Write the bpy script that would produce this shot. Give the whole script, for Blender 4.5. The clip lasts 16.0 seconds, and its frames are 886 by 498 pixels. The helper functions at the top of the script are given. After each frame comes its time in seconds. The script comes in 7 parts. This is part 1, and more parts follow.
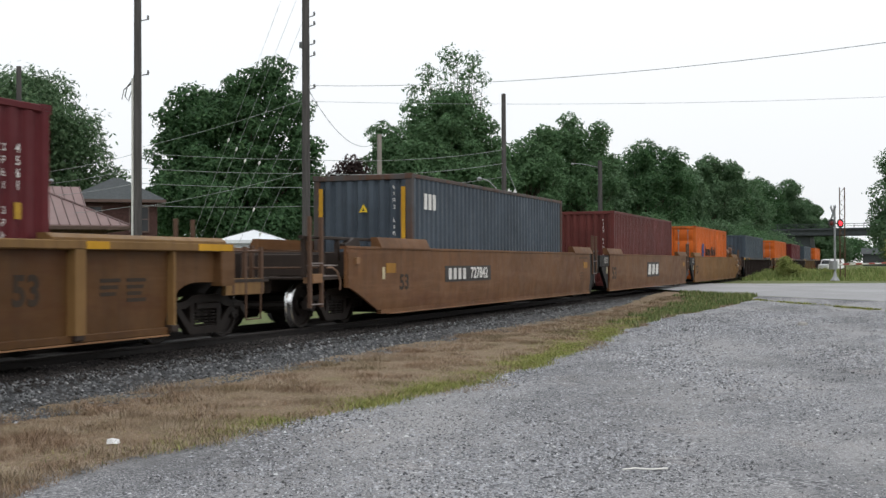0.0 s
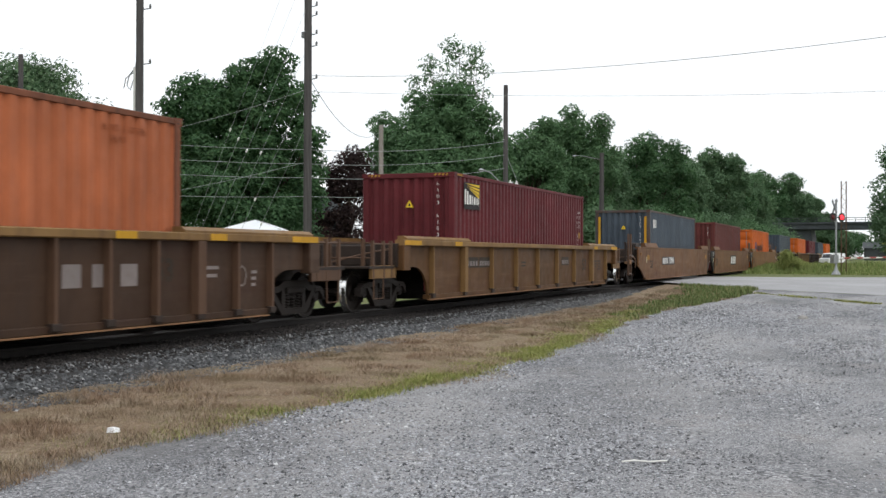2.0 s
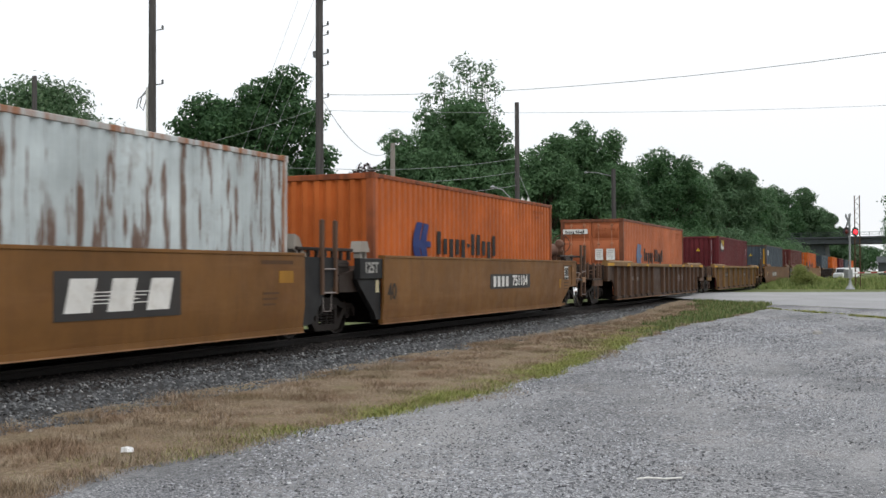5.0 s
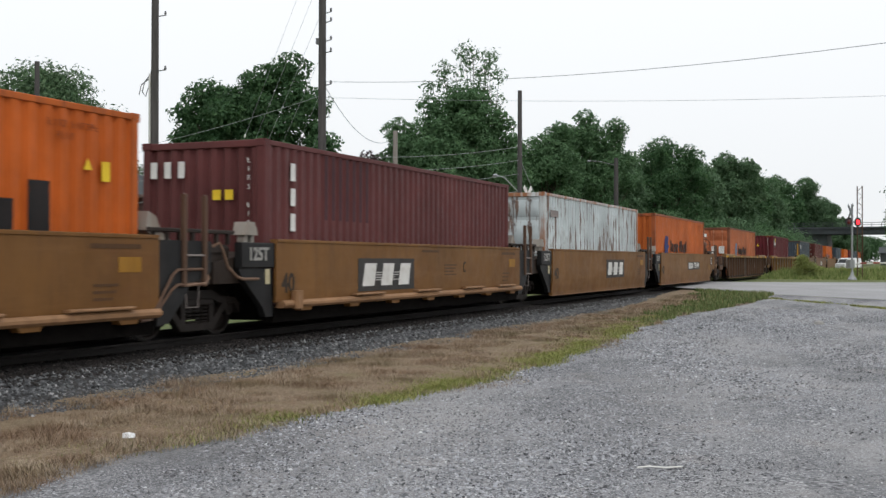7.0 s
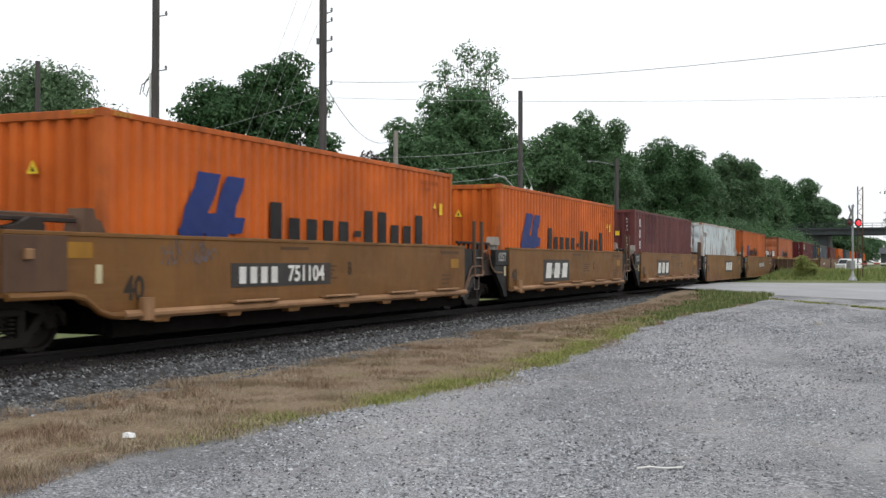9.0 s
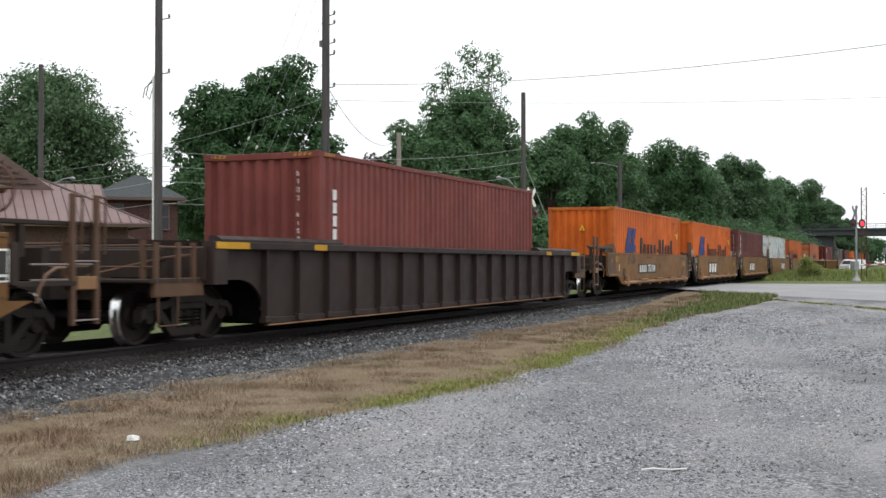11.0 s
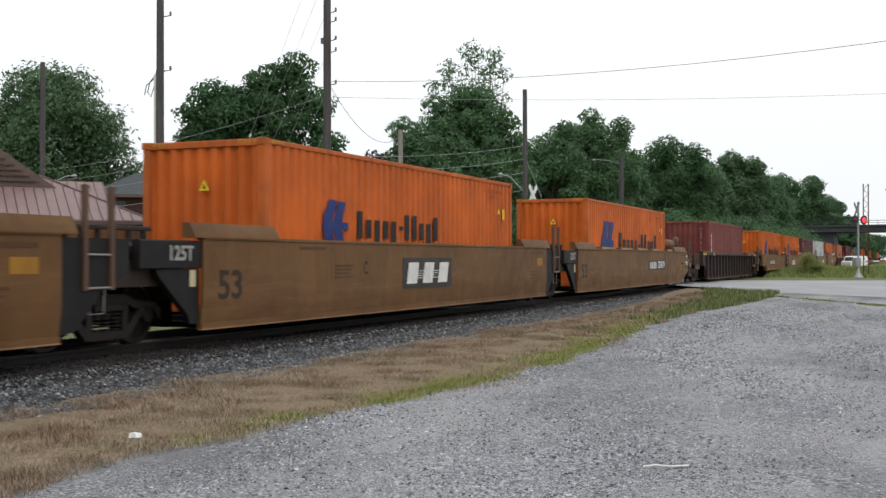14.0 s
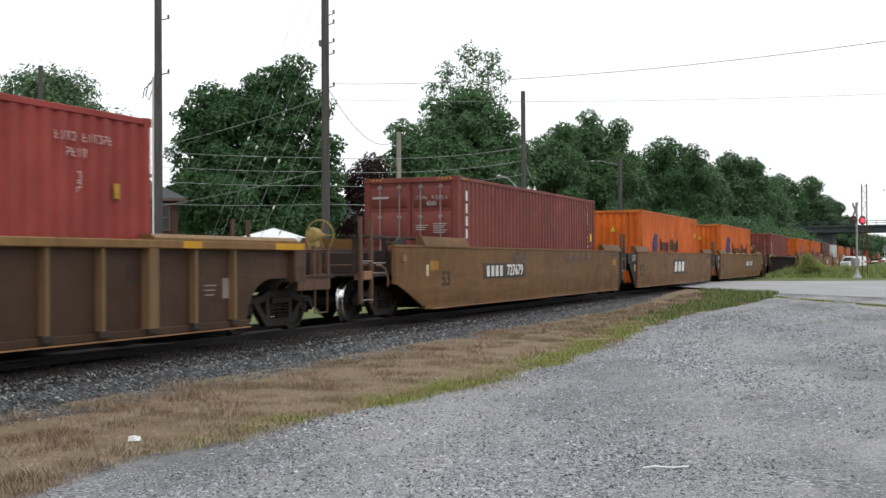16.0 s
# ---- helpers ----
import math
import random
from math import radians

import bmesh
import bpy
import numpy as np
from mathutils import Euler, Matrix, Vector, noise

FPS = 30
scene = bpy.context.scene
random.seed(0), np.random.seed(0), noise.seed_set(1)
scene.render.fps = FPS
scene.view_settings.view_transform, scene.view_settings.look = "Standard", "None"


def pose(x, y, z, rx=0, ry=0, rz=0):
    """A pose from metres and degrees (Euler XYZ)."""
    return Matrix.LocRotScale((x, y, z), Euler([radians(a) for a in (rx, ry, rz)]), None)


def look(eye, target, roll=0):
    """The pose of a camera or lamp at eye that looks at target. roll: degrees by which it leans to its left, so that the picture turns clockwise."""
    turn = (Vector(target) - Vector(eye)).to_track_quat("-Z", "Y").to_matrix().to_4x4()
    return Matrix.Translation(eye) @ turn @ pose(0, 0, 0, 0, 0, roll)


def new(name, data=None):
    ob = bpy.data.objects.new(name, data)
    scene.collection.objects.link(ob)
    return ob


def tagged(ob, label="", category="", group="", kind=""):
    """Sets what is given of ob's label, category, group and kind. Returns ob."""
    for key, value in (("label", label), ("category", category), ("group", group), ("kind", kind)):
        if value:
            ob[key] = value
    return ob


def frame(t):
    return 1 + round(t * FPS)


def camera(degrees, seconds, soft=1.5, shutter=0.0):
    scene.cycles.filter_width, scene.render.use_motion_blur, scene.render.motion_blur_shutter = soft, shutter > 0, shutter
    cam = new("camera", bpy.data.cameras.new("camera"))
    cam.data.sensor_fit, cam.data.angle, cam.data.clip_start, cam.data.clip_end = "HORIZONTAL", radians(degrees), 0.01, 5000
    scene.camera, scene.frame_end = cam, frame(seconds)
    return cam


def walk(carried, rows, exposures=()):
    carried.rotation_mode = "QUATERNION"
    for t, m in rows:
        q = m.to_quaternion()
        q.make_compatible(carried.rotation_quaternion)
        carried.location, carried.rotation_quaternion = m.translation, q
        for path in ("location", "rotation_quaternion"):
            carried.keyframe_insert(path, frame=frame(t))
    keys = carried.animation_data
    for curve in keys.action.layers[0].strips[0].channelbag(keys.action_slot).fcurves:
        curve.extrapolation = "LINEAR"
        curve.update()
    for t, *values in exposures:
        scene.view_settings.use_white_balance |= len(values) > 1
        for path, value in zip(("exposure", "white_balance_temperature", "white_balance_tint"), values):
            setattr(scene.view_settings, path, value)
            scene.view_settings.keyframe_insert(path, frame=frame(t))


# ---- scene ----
cam = camera(43.16, 16.0, soft=1.45, shutter=0.16)
EYE = 1.6
# seconds, yaw, pitch, roll of the hand-held camera, which turns on one spot
TURNS = [
    (0.0, 21.73, 0.76, 0.25), (0.5, 21.82, 0.46, -0.04), (1.0, 21.94, 0.31, -0.17), (1.5, 21.85, 0.35, -0.19), (2.0, 21.78, 0.31, -0.15),
    (2.5, 21.77, 0.23, 0.06), (3.0, 21.73, 0.25, 0.10), (3.5, 21.72, 0.23, 0.05), (4.0, 21.79, 0.34, 0.21), (4.5, 22.08, 1.02, 0.42),
    (4.7, 22.34, 1.22, 0.33), (6.8, 22.49, 0.84, 0.08), (7.0, 22.51, 0.59, -0.08), (7.5, 22.55, 0.55, -0.19), (8.0, 22.52, 0.59, -0.28),
    (8.5, 22.51, 0.62, -0.09), (9.0, 22.53, 0.60, -0.15), (11.5, 22.75, 0.77, 0.05), (12.0, 22.78, 0.88, 0.06), (12.5, 22.70, 1.01, 0.34),
    (13.0, 23.21, 0.96, 0.30), (13.5, 23.02, 0.70, -0.13), (14.0, 22.79, 0.55, 0.09), (14.5, 22.69, 0.64, -0.03), (15.0, 22.72, 0.65, 0.12),
    (15.5, 22.67, 0.66, 0.18), (16.0, 22.73, 0.65, 0.32)]
# the camera's automatic exposure drifts a little, in stops
DRIFT = [(0.0, -0.12), (1.0, -0.08), (1.6, 0.0), (4.0, 0.02), (4.7, -0.04), (6.8, -0.18), (7.5, -0.12), (8.5, -0.06), (9.2, 0.0), (11.5, 0.06), (12.5, -0.04), (13.5, -0.09), (14.5, -0.05), (15.2, 0.0), (16.0, 0.02)]
walk(cam, [(t, pose(0, 0, EYE, 90 + p, r, y)) for t, y, p, r in TURNS], DRIFT)

# ---- light: bright, even overcast ----
world = bpy.data.worlds.new("overcast")
scene.world = world
world.use_nodes = True
wn, wl = world.node_tree.nodes, world.node_tree.links
wn.clear()
w_out = wn.new("ShaderNodeOutputWorld")
w_bg = wn.new("ShaderNodeBackground")
w_sky = wn.new("ShaderNodeTexSky")
w_sky.sky_type = "NISHITA"
w_sky.sun_disc = False
w_sky.sun_elevation, w_sky.sun_rotation = radians(53), radians(126)
w_sky.dust_density = 4.0
w_mix = wn.new("ShaderNodeMix")
w_mix.data_type = "RGBA"
w_mix.inputs[0].default_value = 0.93            # cloud cover
w_mix.inputs[7].default_value = (11.6, 11.9, 12.2, 1)
wl.new(w_sky.outputs[0], w_mix.inputs[6])
wl.new(w_mix.outputs[2], w_bg.inputs[0])
# an overcast sky is brighter overhead than at the horizon
w_tc, w_xyz, w_up = wn.new("ShaderNodeTexCoord"), wn.new("ShaderNodeSeparateXYZ"), wn.new("ShaderNodeMapRange")
w_up.inputs[1].default_value, w_up.inputs[2].default_value = 0.05, 1.0
w_up.inputs[3].default_value, w_up.inputs[4].default_value = 0.092, 0.141
wl.new(w_tc.outputs["Generated"], w_xyz.inputs[0])
wl.new(w_xyz.outputs[2], w_up.inputs[0])
wl.new(w_up.outputs[0], w_bg.inputs[1])
wl.new(w_bg.outputs[0], w_out.inputs[0])
sun_data = bpy.data.lights.new("sun", "SUN")
sun_data.energy, sun_data.angle, sun_data.color = 0.65, radians(40), (1.0, 0.96, 0.9)
sun = new("sun", sun_data)
sun.matrix_world = look((36, -26, 60), (0, 0, 0))

TX = -10.956      # the track's middle
RT = 0.42         # top of the rails


def smooth(a, b, v):
    k = min(1.0, max(0.0, (v - a) / (b - a)))
    return k * k * (3 - 2 * k)


def ground_z(x, y):
    return 0.38 * smooth(34, 58, y)


# ---- materials ----
class Mat:
    """A node material on a Principled shader, with a few short ways to feed it."""

    def __init__(self, name, rough=0.7, metal=0.0, spec=0.4):
        self.m = bpy.data.materials.new(name)
        self.m.use_nodes = True
        self.n, self.l = self.m.node_tree.nodes, self.m.node_tree.links
        self.b = self.n["Principled BSDF"]
        self.b.inputs["Roughness"].default_value = rough
        self.b.inputs["Metallic"].default_value = metal
        self.b.inputs["Specular IOR Level"].default_value = spec
        self.tc = self.n.new("ShaderNodeTexCoord")

    def noise(self, scale, detail=4, rough=0.6, stretch=(1, 1, 1), coord="Object"):
        mp = self.n.new("ShaderNodeMapping")
        mp.inputs["Scale"].default_value = stretch
        self.l.new(self.tc.outputs[coord], mp.inputs[0])
        t = self.n.new("ShaderNodeTexNoise")
        t.inputs["Scale"].default_value, t.inputs["Detail"].default_value, t.inputs["Roughness"].default_value = scale, detail, rough
        self.l.new(mp.outputs[0], t.inputs[0])
        return t.outputs[0]

    def cells(self, scale, stretch=(1, 1, 1)):
        """Stone-sized cells: the distance to each middle, and a random shade for each."""
        mp = self.n.new("ShaderNodeMapping")
        mp.inputs["Scale"].default_value = stretch
        self.l.new(self.tc.outputs["Object"], mp.inputs[0])
        v = self.n.new("ShaderNodeTexVoronoi")
        v.inputs["Scale"].default_value = scale
        self.l.new(mp.outputs[0], v.inputs[0])
        sep = self.n.new("ShaderNodeSeparateColor")
        self.l.new(v.outputs["Color"], sep.inputs[0])
        return v.outputs["Distance"], sep.outputs[0]

    def ramp(self, fac, *stops):
        r = self.n.new("ShaderNodeValToRGB")
        e = r.color_ramp.elements
        e[0].position, e[0].color = stops[0][0], (*stops[0][1], 1)
        e[1].position, e[1].color = stops[-1][0], (*stops[-1][1], 1)
        for p, c in stops[1:-1]:
            k = e.new(p)
            k.color = (*c, 1)
        self.l.new(fac, r.inputs[0])
        return r.outputs[0]

    def band(self, fac, lo, hi):
        r = self.n.new("ShaderNodeMapRange")
        r.inputs[1].default_value, r.inputs[2].default_value = lo, hi
        self.l.new(fac, r.inputs[0])
        return r.outputs[0]

    def times(self, a, b):
        k = self.n.new("ShaderNodeMath")
        k.operation = "MULTIPLY"
        for i, v in enumerate((a, b)):
            if isinstance(v, float):
                k.inputs[i].default_value = v
            else:
                self.l.new(v, k.inputs[i])
        return k.outputs[0]

    def mix(self, fac, a, b, kind="MIX"):
        k = self.n.new("ShaderNodeMix")
        k.data_type, k.blend_type = "RGBA", kind
        for i, v in ((0, fac), (6, a), (7, b)):
            if isinstance(v, tuple):
                k.inputs[i].default_value = (*v, 1)
            elif isinstance(v, float):
                k.inputs[i].default_value = v
            else:
                self.l.new(v, k.inputs[i])
        return k.outputs[2]

    def rnd(self):
        return self.n.new("ShaderNodeObjectInfo").outputs["Random"]

    def island(self):
        return self.n.new("ShaderNodeNewGeometry").outputs["Random Per Island"]

    def color(self, c):
        if isinstance(c, tuple):
            self.b.inputs["Base Color"].default_value = (*c, 1)
        else:
            self.l.new(c, self.b.inputs["Base Color"])
        return self

    def bump(self, fac, strength=0.3, dist=0.02):
        k = self.n.new("ShaderNodeBump")
        k.inputs["Strength"].default_value, k.inputs["Distance"].default_value = strength, dist
        self.l.new(fac, k.inputs["Height"])
        self.l.new(k.outputs[0], self.b.inputs["Normal"])
        return self

    def rough(self, fac):
        self.l.new(fac, self.b.inputs["Roughness"])
        return self


def scaled(c, k):
    return tuple(v * k for v in c)


def painted_steel(name, col, grime=(0.05, 0.035, 0.025), dirt=0.5, rust=0.25, rough=0.55, runs=(0.48, 0.78), rub=0.0):
    """Weathered paint: broad fading, rain streaks, grime and rust specks."""
    m = Mat(name, rough, spec=0.2)
    fade = m.mix(m.band(m.noise(0.55, 5, 0.65), 0.34, 0.68), scaled(col, 0.74), tuple(min(0.85, v * 1.2 + 0.003) for v in col))
    streak = m.band(m.noise(5.0, 5, 0.65, (1, 1, 0.10)), *runs)
    c = m.mix(m.times(streak, dirt), fade, grime)
    blot = m.band(m.noise(1.3, 6, 0.7), 0.56, 0.78)
    c = m.mix(m.times(blot, dirt * 0.6), c, grime)
    if rub:
        worn = m.band(m.noise(1.1, 6, 0.7, (1, 0.22, 2.6)), 0.50, 0.66)
        c = m.mix(m.times(worn, rub), c, tuple(v * 1.25 + 0.016 for v in col))
        red = m.band(m.noise(0.7, 6, 0.72, (1, 0.30, 1.9)), 0.52, 0.66)
        c = m.mix(m.times(red, rub * 0.9), c, (col[0] * 0.72, col[1] * 0.52, col[2] * 0.62))
    speck = m.band(m.noise(17, 5, 0.75), 0.66, 0.74)
    c = m.mix(m.times(speck, rust), c, (0.10, 0.035, 0.015))
    m.color(c)
    m.rough(m.band(m.noise(3, 4), -0.9, 1.4))
    m.bump(m.noise(40, 3), 0.08, 0.005)
    return m.m


M_GOLD = painted_steel("gold_brown_car_paint", (0.1500, 0.0690, 0.0180), (0.070, 0.031, 0.012), 0.42, 0.35, rub=0.4)
M_GOLD_WORN = painted_steel("worn_brown_car_paint", (0.1240, 0.0610, 0.0200), (0.064, 0.030, 0.013), 0.5, 0.4, rub=0.6)
M_GOLD_DULL = painted_steel("dull_brown_car_paint", (0.1270, 0.0590, 0.0235), (0.052, 0.024, 0.012), 0.55, 0.4, rub=0.6)
M_OCHRE = painted_steel("ochre_car_paint", (0.0860, 0.0400, 0.0130), (0.044, 0.024, 0.013), 0.55, 0.5, rub=0.7)
M_RUSTY = painted_steel("rust_brown_car_paint", (0.0490, 0.0255, 0.0140), (0.030, 0.019, 0.015), 0.6, 0.6, rub=0.6)
M_DARKCAR = painted_steel("dark_brown_car_paint", (0.0252, 0.0160, 0.0143), (0.025, 0.018, 0.016), 0.6, 0.4)
M_CHORD = painted_steel("tan_top_chord_paint", (0.1800, 0.1020, 0.0370), (0.07, 0.036, 0.02), 0.6, 0.4)
M_RIB = painted_steel("tan_rib_paint", (0.150, 0.092, 0.045), (0.06, 0.035, 0.02), 0.5, 0.35)
M_DECK = painted_steel("grimy_end_deck", (0.029, 0.0195, 0.0150), (0.011, 0.009, 0.008), 0.6, 0.4, 0.75)
M_ROD = painted_steel("dull_lock_rod_steel", (0.22, 0.19, 0.18), (0.12, 0.06, 0.05), 0.4, 0.2)
M_SALMONROD = painted_steel("faded_lock_rod_paint", (0.42, 0.19, 0.11), (0.22, 0.10, 0.07), 0.4, 0.2)
M_GREYEND = painted_steel("dark_grey_end_paint", (0.0135, 0.0135, 0.0140), (0.020, 0.016, 0.014), 0.5, 0.3)
M_DARKEND = painted_steel("grimy_black_end_paint", (0.0090, 0.0082, 0.0080), (0.014, 0.011, 0.010), 0.5, 0.3)
M_IRON = painted_steel("rusty_running_gear", (0.0150, 0.0108, 0.0090), (0.018, 0.014, 0.012), 0.6, 0.3, 0.75)
M_RAILIRON = painted_steel("brown_fittings", (0.0920, 0.0500, 0.0300), (0.04, 0.025, 0.02), 0.5, 0.4, 0.7)
M_POST = painted_steel("rusty_post_paint", (0.098, 0.056, 0.036), (0.06, 0.032, 0.022), 0.5, 0.4, 0.7)
M_PIPE = painted_steel("tan_rusty_pipe", (0.185, 0.115, 0.078), (0.11, 0.055, 0.035), 0.5, 0.4, 0.7)
M_LIP = painted_steel("worn_tan_lip_paint", (0.255, 0.140, 0.070), (0.10, 0.048, 0.024), 0.5, 0.45)
M_TANK = painted_steel("rusty_tank_paint", (0.150, 0.082, 0.058), (0.07, 0.035, 0.025), 0.5, 0.45, 0.6)
M_CAST = painted_steel("weathered_pale_casting", (0.27, 0.245, 0.215), (0.20, 0.13, 0.09), 0.7, 0.4, 0.7)
M_OLIVEYELLOW = painted_steel("faded_olive_yellow_paint", (0.27, 0.195, 0.065), (0.10, 0.065, 0.03), 0.5, 0.3)
M_WORNYELLOW = painted_steel("worn_yellow_reflector", (0.27, 0.130, 0.014), (0.13, 0.062, 0.018), 0.7, 0.25)
M_PALEREFL = painted_steel("grimy_pale_reflector", (0.50, 0.44, 0.28), (0.2, 0.13, 0.06), 0.5, 0.1)
M_FAINT = painted_steel("faint_brown_stencil", (0.075, 0.036, 0.014), (0.10, 0.05, 0.018), 0.5, 0.05)


# near black: deep shade beneath the cars is put into this colour
def shade_black():
    m = Mat("shade_black_underside", 0.9, spec=0.03)
    m.color(m.ramp(m.noise(6, 5, 0.7), (0.3, (0.003, 0.0026, 0.0024)), (0.7, (0.009, 0.0076, 0.007))))
    return m.m


M_UNDER = shade_black()
M_YELLOW = painted_steel("yellow_safety_paint", (0.4960, 0.2640, 0.0160), (0.12, 0.06, 0.02), 0.4, 0.2)
M_PLATE = painted_steel("black_stencil_panel", (0.035, 0.033, 0.032), (0.06, 0.04, 0.03), 0.4, 0.05)
M_WHITEMARK = painted_steel("white_stencil_paint", (0.70, 0.69, 0.66), (0.25, 0.18, 0.12), 0.35, 0.05)
M_PINKMARK = painted_steel("faded_pinkish_white_stencil", (0.48, 0.36, 0.34), (0.26, 0.08, 0.07), 0.6, 0.1)
M_DULLWHITE = painted_steel("dull_white_stencil_paint", (0.34, 0.33, 0.31), (0.12, 0.09, 0.07), 0.5, 0.1)
M_FADEMARK = painted_steel("faded_dark_stencil", (0.030, 0.021, 0.014), (0.07, 0.035, 0.015), 0.35, 0.05)
M_ORANGEFADE = painted_steel("faded_brown_code_marks", (0.20, 0.050, 0.014), (0.3, 0.08, 0.02), 0.5, 0.05)
M_BLACKMARK = painted_steel("black_mark_paint", (0.012, 0.010, 0.010), (0.05, 0.02, 0.012), 0.15, 0.02)
M_BLUEMARK = painted_steel("blue_mark_paint", (0.014, 0.032, 0.150), (0.03, 0.03, 0.08), 0.25, 0.02)
M_PALEBLUE = painted_steel("faded_blue_mark_paint", (0.115, 0.165, 0.27), (0.14, 0.09, 0.07), 0.4, 0.1)
M_SCRAWL = painted_steel("faded_spray_paint", (0.115, 0.105, 0.125), (0.13, 0.075, 0.04), 0.6, 0.1)
M_DULLYELLOW = painted_steel("dull_warning_yellow", (0.42, 0.25, 0.03), (0.05, 0.03, 0.01), 0.5, 0.1)
C_PLUMDARK = painted_steel("dark_plum_repaint", (0.050, 0.017, 0.022), (0.04, 0.016, 0.018), 0.3, 0.2)
M_YELLOWMARK = painted_steel("yellow_sticker", (0.80, 0.52, 0.03), (0.3, 0.18, 0.05), 0.2, 0.02)
M_STRIP = painted_steel("white_sticker", (0.72, 0.71, 0.68), (0.3, 0.25, 0.2), 0.3, 0.02)
C_ORANGE = painted_steel("orange_container_paint", (0.4700, 0.0960, 0.0095), (0.30, 0.080, 0.03), 0.08, 0.25, 0.5)
C_ORANGEFRAME = painted_steel("rust_stained_orange_frame_paint", (0.4300, 0.0980, 0.0150), (0.12, 0.040, 0.018), 0.65, 0.6, 0.55, (0.46, 0.70))
C_ORANGEDULL = painted_steel("dull_orange_container_paint", (0.4050, 0.0960, 0.0180), (0.24, 0.075, 0.03), 0.12, 0.25, 0.55)
C_RUSTRAIL = painted_steel("rusty_orange_rail_paint", (0.270, 0.070, 0.022), (0.07, 0.026, 0.014), 0.75, 0.8, 0.6, (0.42, 0.62))
C_SALMON = painted_steel("faded_orange_container_paint", (0.3765, 0.1109, 0.0437), (0.22, 0.08, 0.05), 0.35, 0.3, 0.65)
C_SALMONFRAME = painted_steel("rusty_brown_frame_paint", (0.170, 0.060, 0.030), (0.055, 0.024, 0.015), 0.7, 0.6, 0.65, (0.44, 0.66))
C_MAROON = painted_steel("maroon_container_paint", (0.0936, 0.0122, 0.0158), (0.06, 0.02, 0.02), 0.25, 0.15, 0.5)
C_GREY = painted_steel("blue_grey_container_paint", (0.0510, 0.0666, 0.0850), (0.05, 0.05, 0.05), 0.4, 0.2, 0.6)
C_GREYRAIL = painted_steel("rust_stained_grey_frame_paint", (0.062, 0.056, 0.055), (0.085, 0.042, 0.026), 0.9, 0.6, 0.6, (0.42, 0.60))
C_BROWN = painted_steel("red_brown_container_paint", (0.0928, 0.0225, 0.0191), (0.07, 0.03, 0.03), 0.3, 0.2, 0.6)
C_PLUM = painted_steel("plum_brown_container_paint", (0.1004, 0.0295, 0.0284), (0.10, 0.035, 0.035), 0.4, 0.25, 0.6)
C_REDBROWN = painted_steel("brick_red_container_paint", (0.1500, 0.0372, 0.0300), (0.12, 0.04, 0.035), 0.35, 0.2, 0.6)
C_RED = painted_steel("red_container_paint", (0.2516, 0.0422, 0.0340), (0.15, 0.04, 0.035), 0.3, 0.2, 0.6)
C_WHITE = painted_steel("rust_streaked_white_container_paint", (0.47, 0.52, 0.53), (0.115, 0.052, 0.026), 0.88, 0.95, 0.6, (0.535, 0.585))
C_WHITEFRAME = painted_steel("rusted_white_frame_paint", (0.45, 0.48, 0.48), (0.26, 0.095, 0.030), 0.95, 0.9, 0.6, (0.40, 0.58))


def worn_wheel():
    m = Mat("polished_wheel_rim", 0.22, 1.0)
    m.color(m.ramp(m.noise(6, 3), (0.3, (0.66, 0.66, 0.65)), (0.8, (0.80, 0.80, 0.79))))
    return m.m


M_RIM = worn_wheel()


def rock(name, dark, light, scale=9.0, bump=0.6):
    m = Mat(name, 0.92, spec=0.2)
    a = m.ramp(m.noise(scale, 8, 0.75), (0.3, dark), (0.55, scaled(light, 0.8)), (0.75, light))
    b = m.band(m.noise(0.22, 3), 0.35, 0.68)
    m.color(m.mix(m.times(b, 0.55), a, tuple(min(0.6, v * 1.28) for v in light)))
    m.bump(m.noise(scale * 3, 6, 0.8), bump, 0.03)
    return m.m



def gravel_mat():
    """Crushed stone: fine and coarse stones told apart by shade, dark gaps, dusty wheel tracks."""
    m = Mat("grey_crushed_gravel", 0.92, spec=0.2)
    shades = ((0.0, (0.045, 0.047, 0.053)), (0.18, (0.115, 0.118, 0.128)), (0.5, (0.250, 0.254, 0.268)), (0.8, (0.345, 0.348, 0.360)), (1.0, (0.50, 0.50, 0.505)))
    d1, s1 = m.cells(78)
    d2, s2 = m.cells(30)
    fine, coarse = m.ramp(s1, *shades), m.ramp(s2, *shades)
    both = m.mix(m.band(m.noise(0.8, 5, 0.7), 0.48, 0.62), fine, coarse)
    gap = m.mix(m.band(m.noise(0.8, 5, 0.7), 0.48, 0.62), m.band(d1, 0.45, 0.75), m.band(d2, 0.45, 0.75))
    c = m.mix(m.times(gap, 0.75), both, (0.050, 0.050, 0.054))
    dust = m.times(m.band(m.noise(0.5, 5, 0.65, (1, 0.35, 1)), 0.44, 0.60), 0.62)
    c = m.mix(dust, c, m.ramp(m.noise(90, 4, 0.8), (0.35, (0.21, 0.208, 0.210)), (0.65, (0.345, 0.338, 0.336))))
    c = m.mix(m.times(m.band(m.noise(0.9, 4), 0.56, 0.72), 0.30), c, (0.30, 0.265, 0.24))
    c = m.mix(m.times(m.band(m.noise(0.42, 6, 0.72, (1, 0.5, 1)), 0.46, 0.62), 0.7), c, m.mix(0.62, c, (0.035, 0.036, 0.041)))
    m.color(c)
    m.bump(m.mix(0.5, d1, d2), 0.7, -0.012)
    return m.m


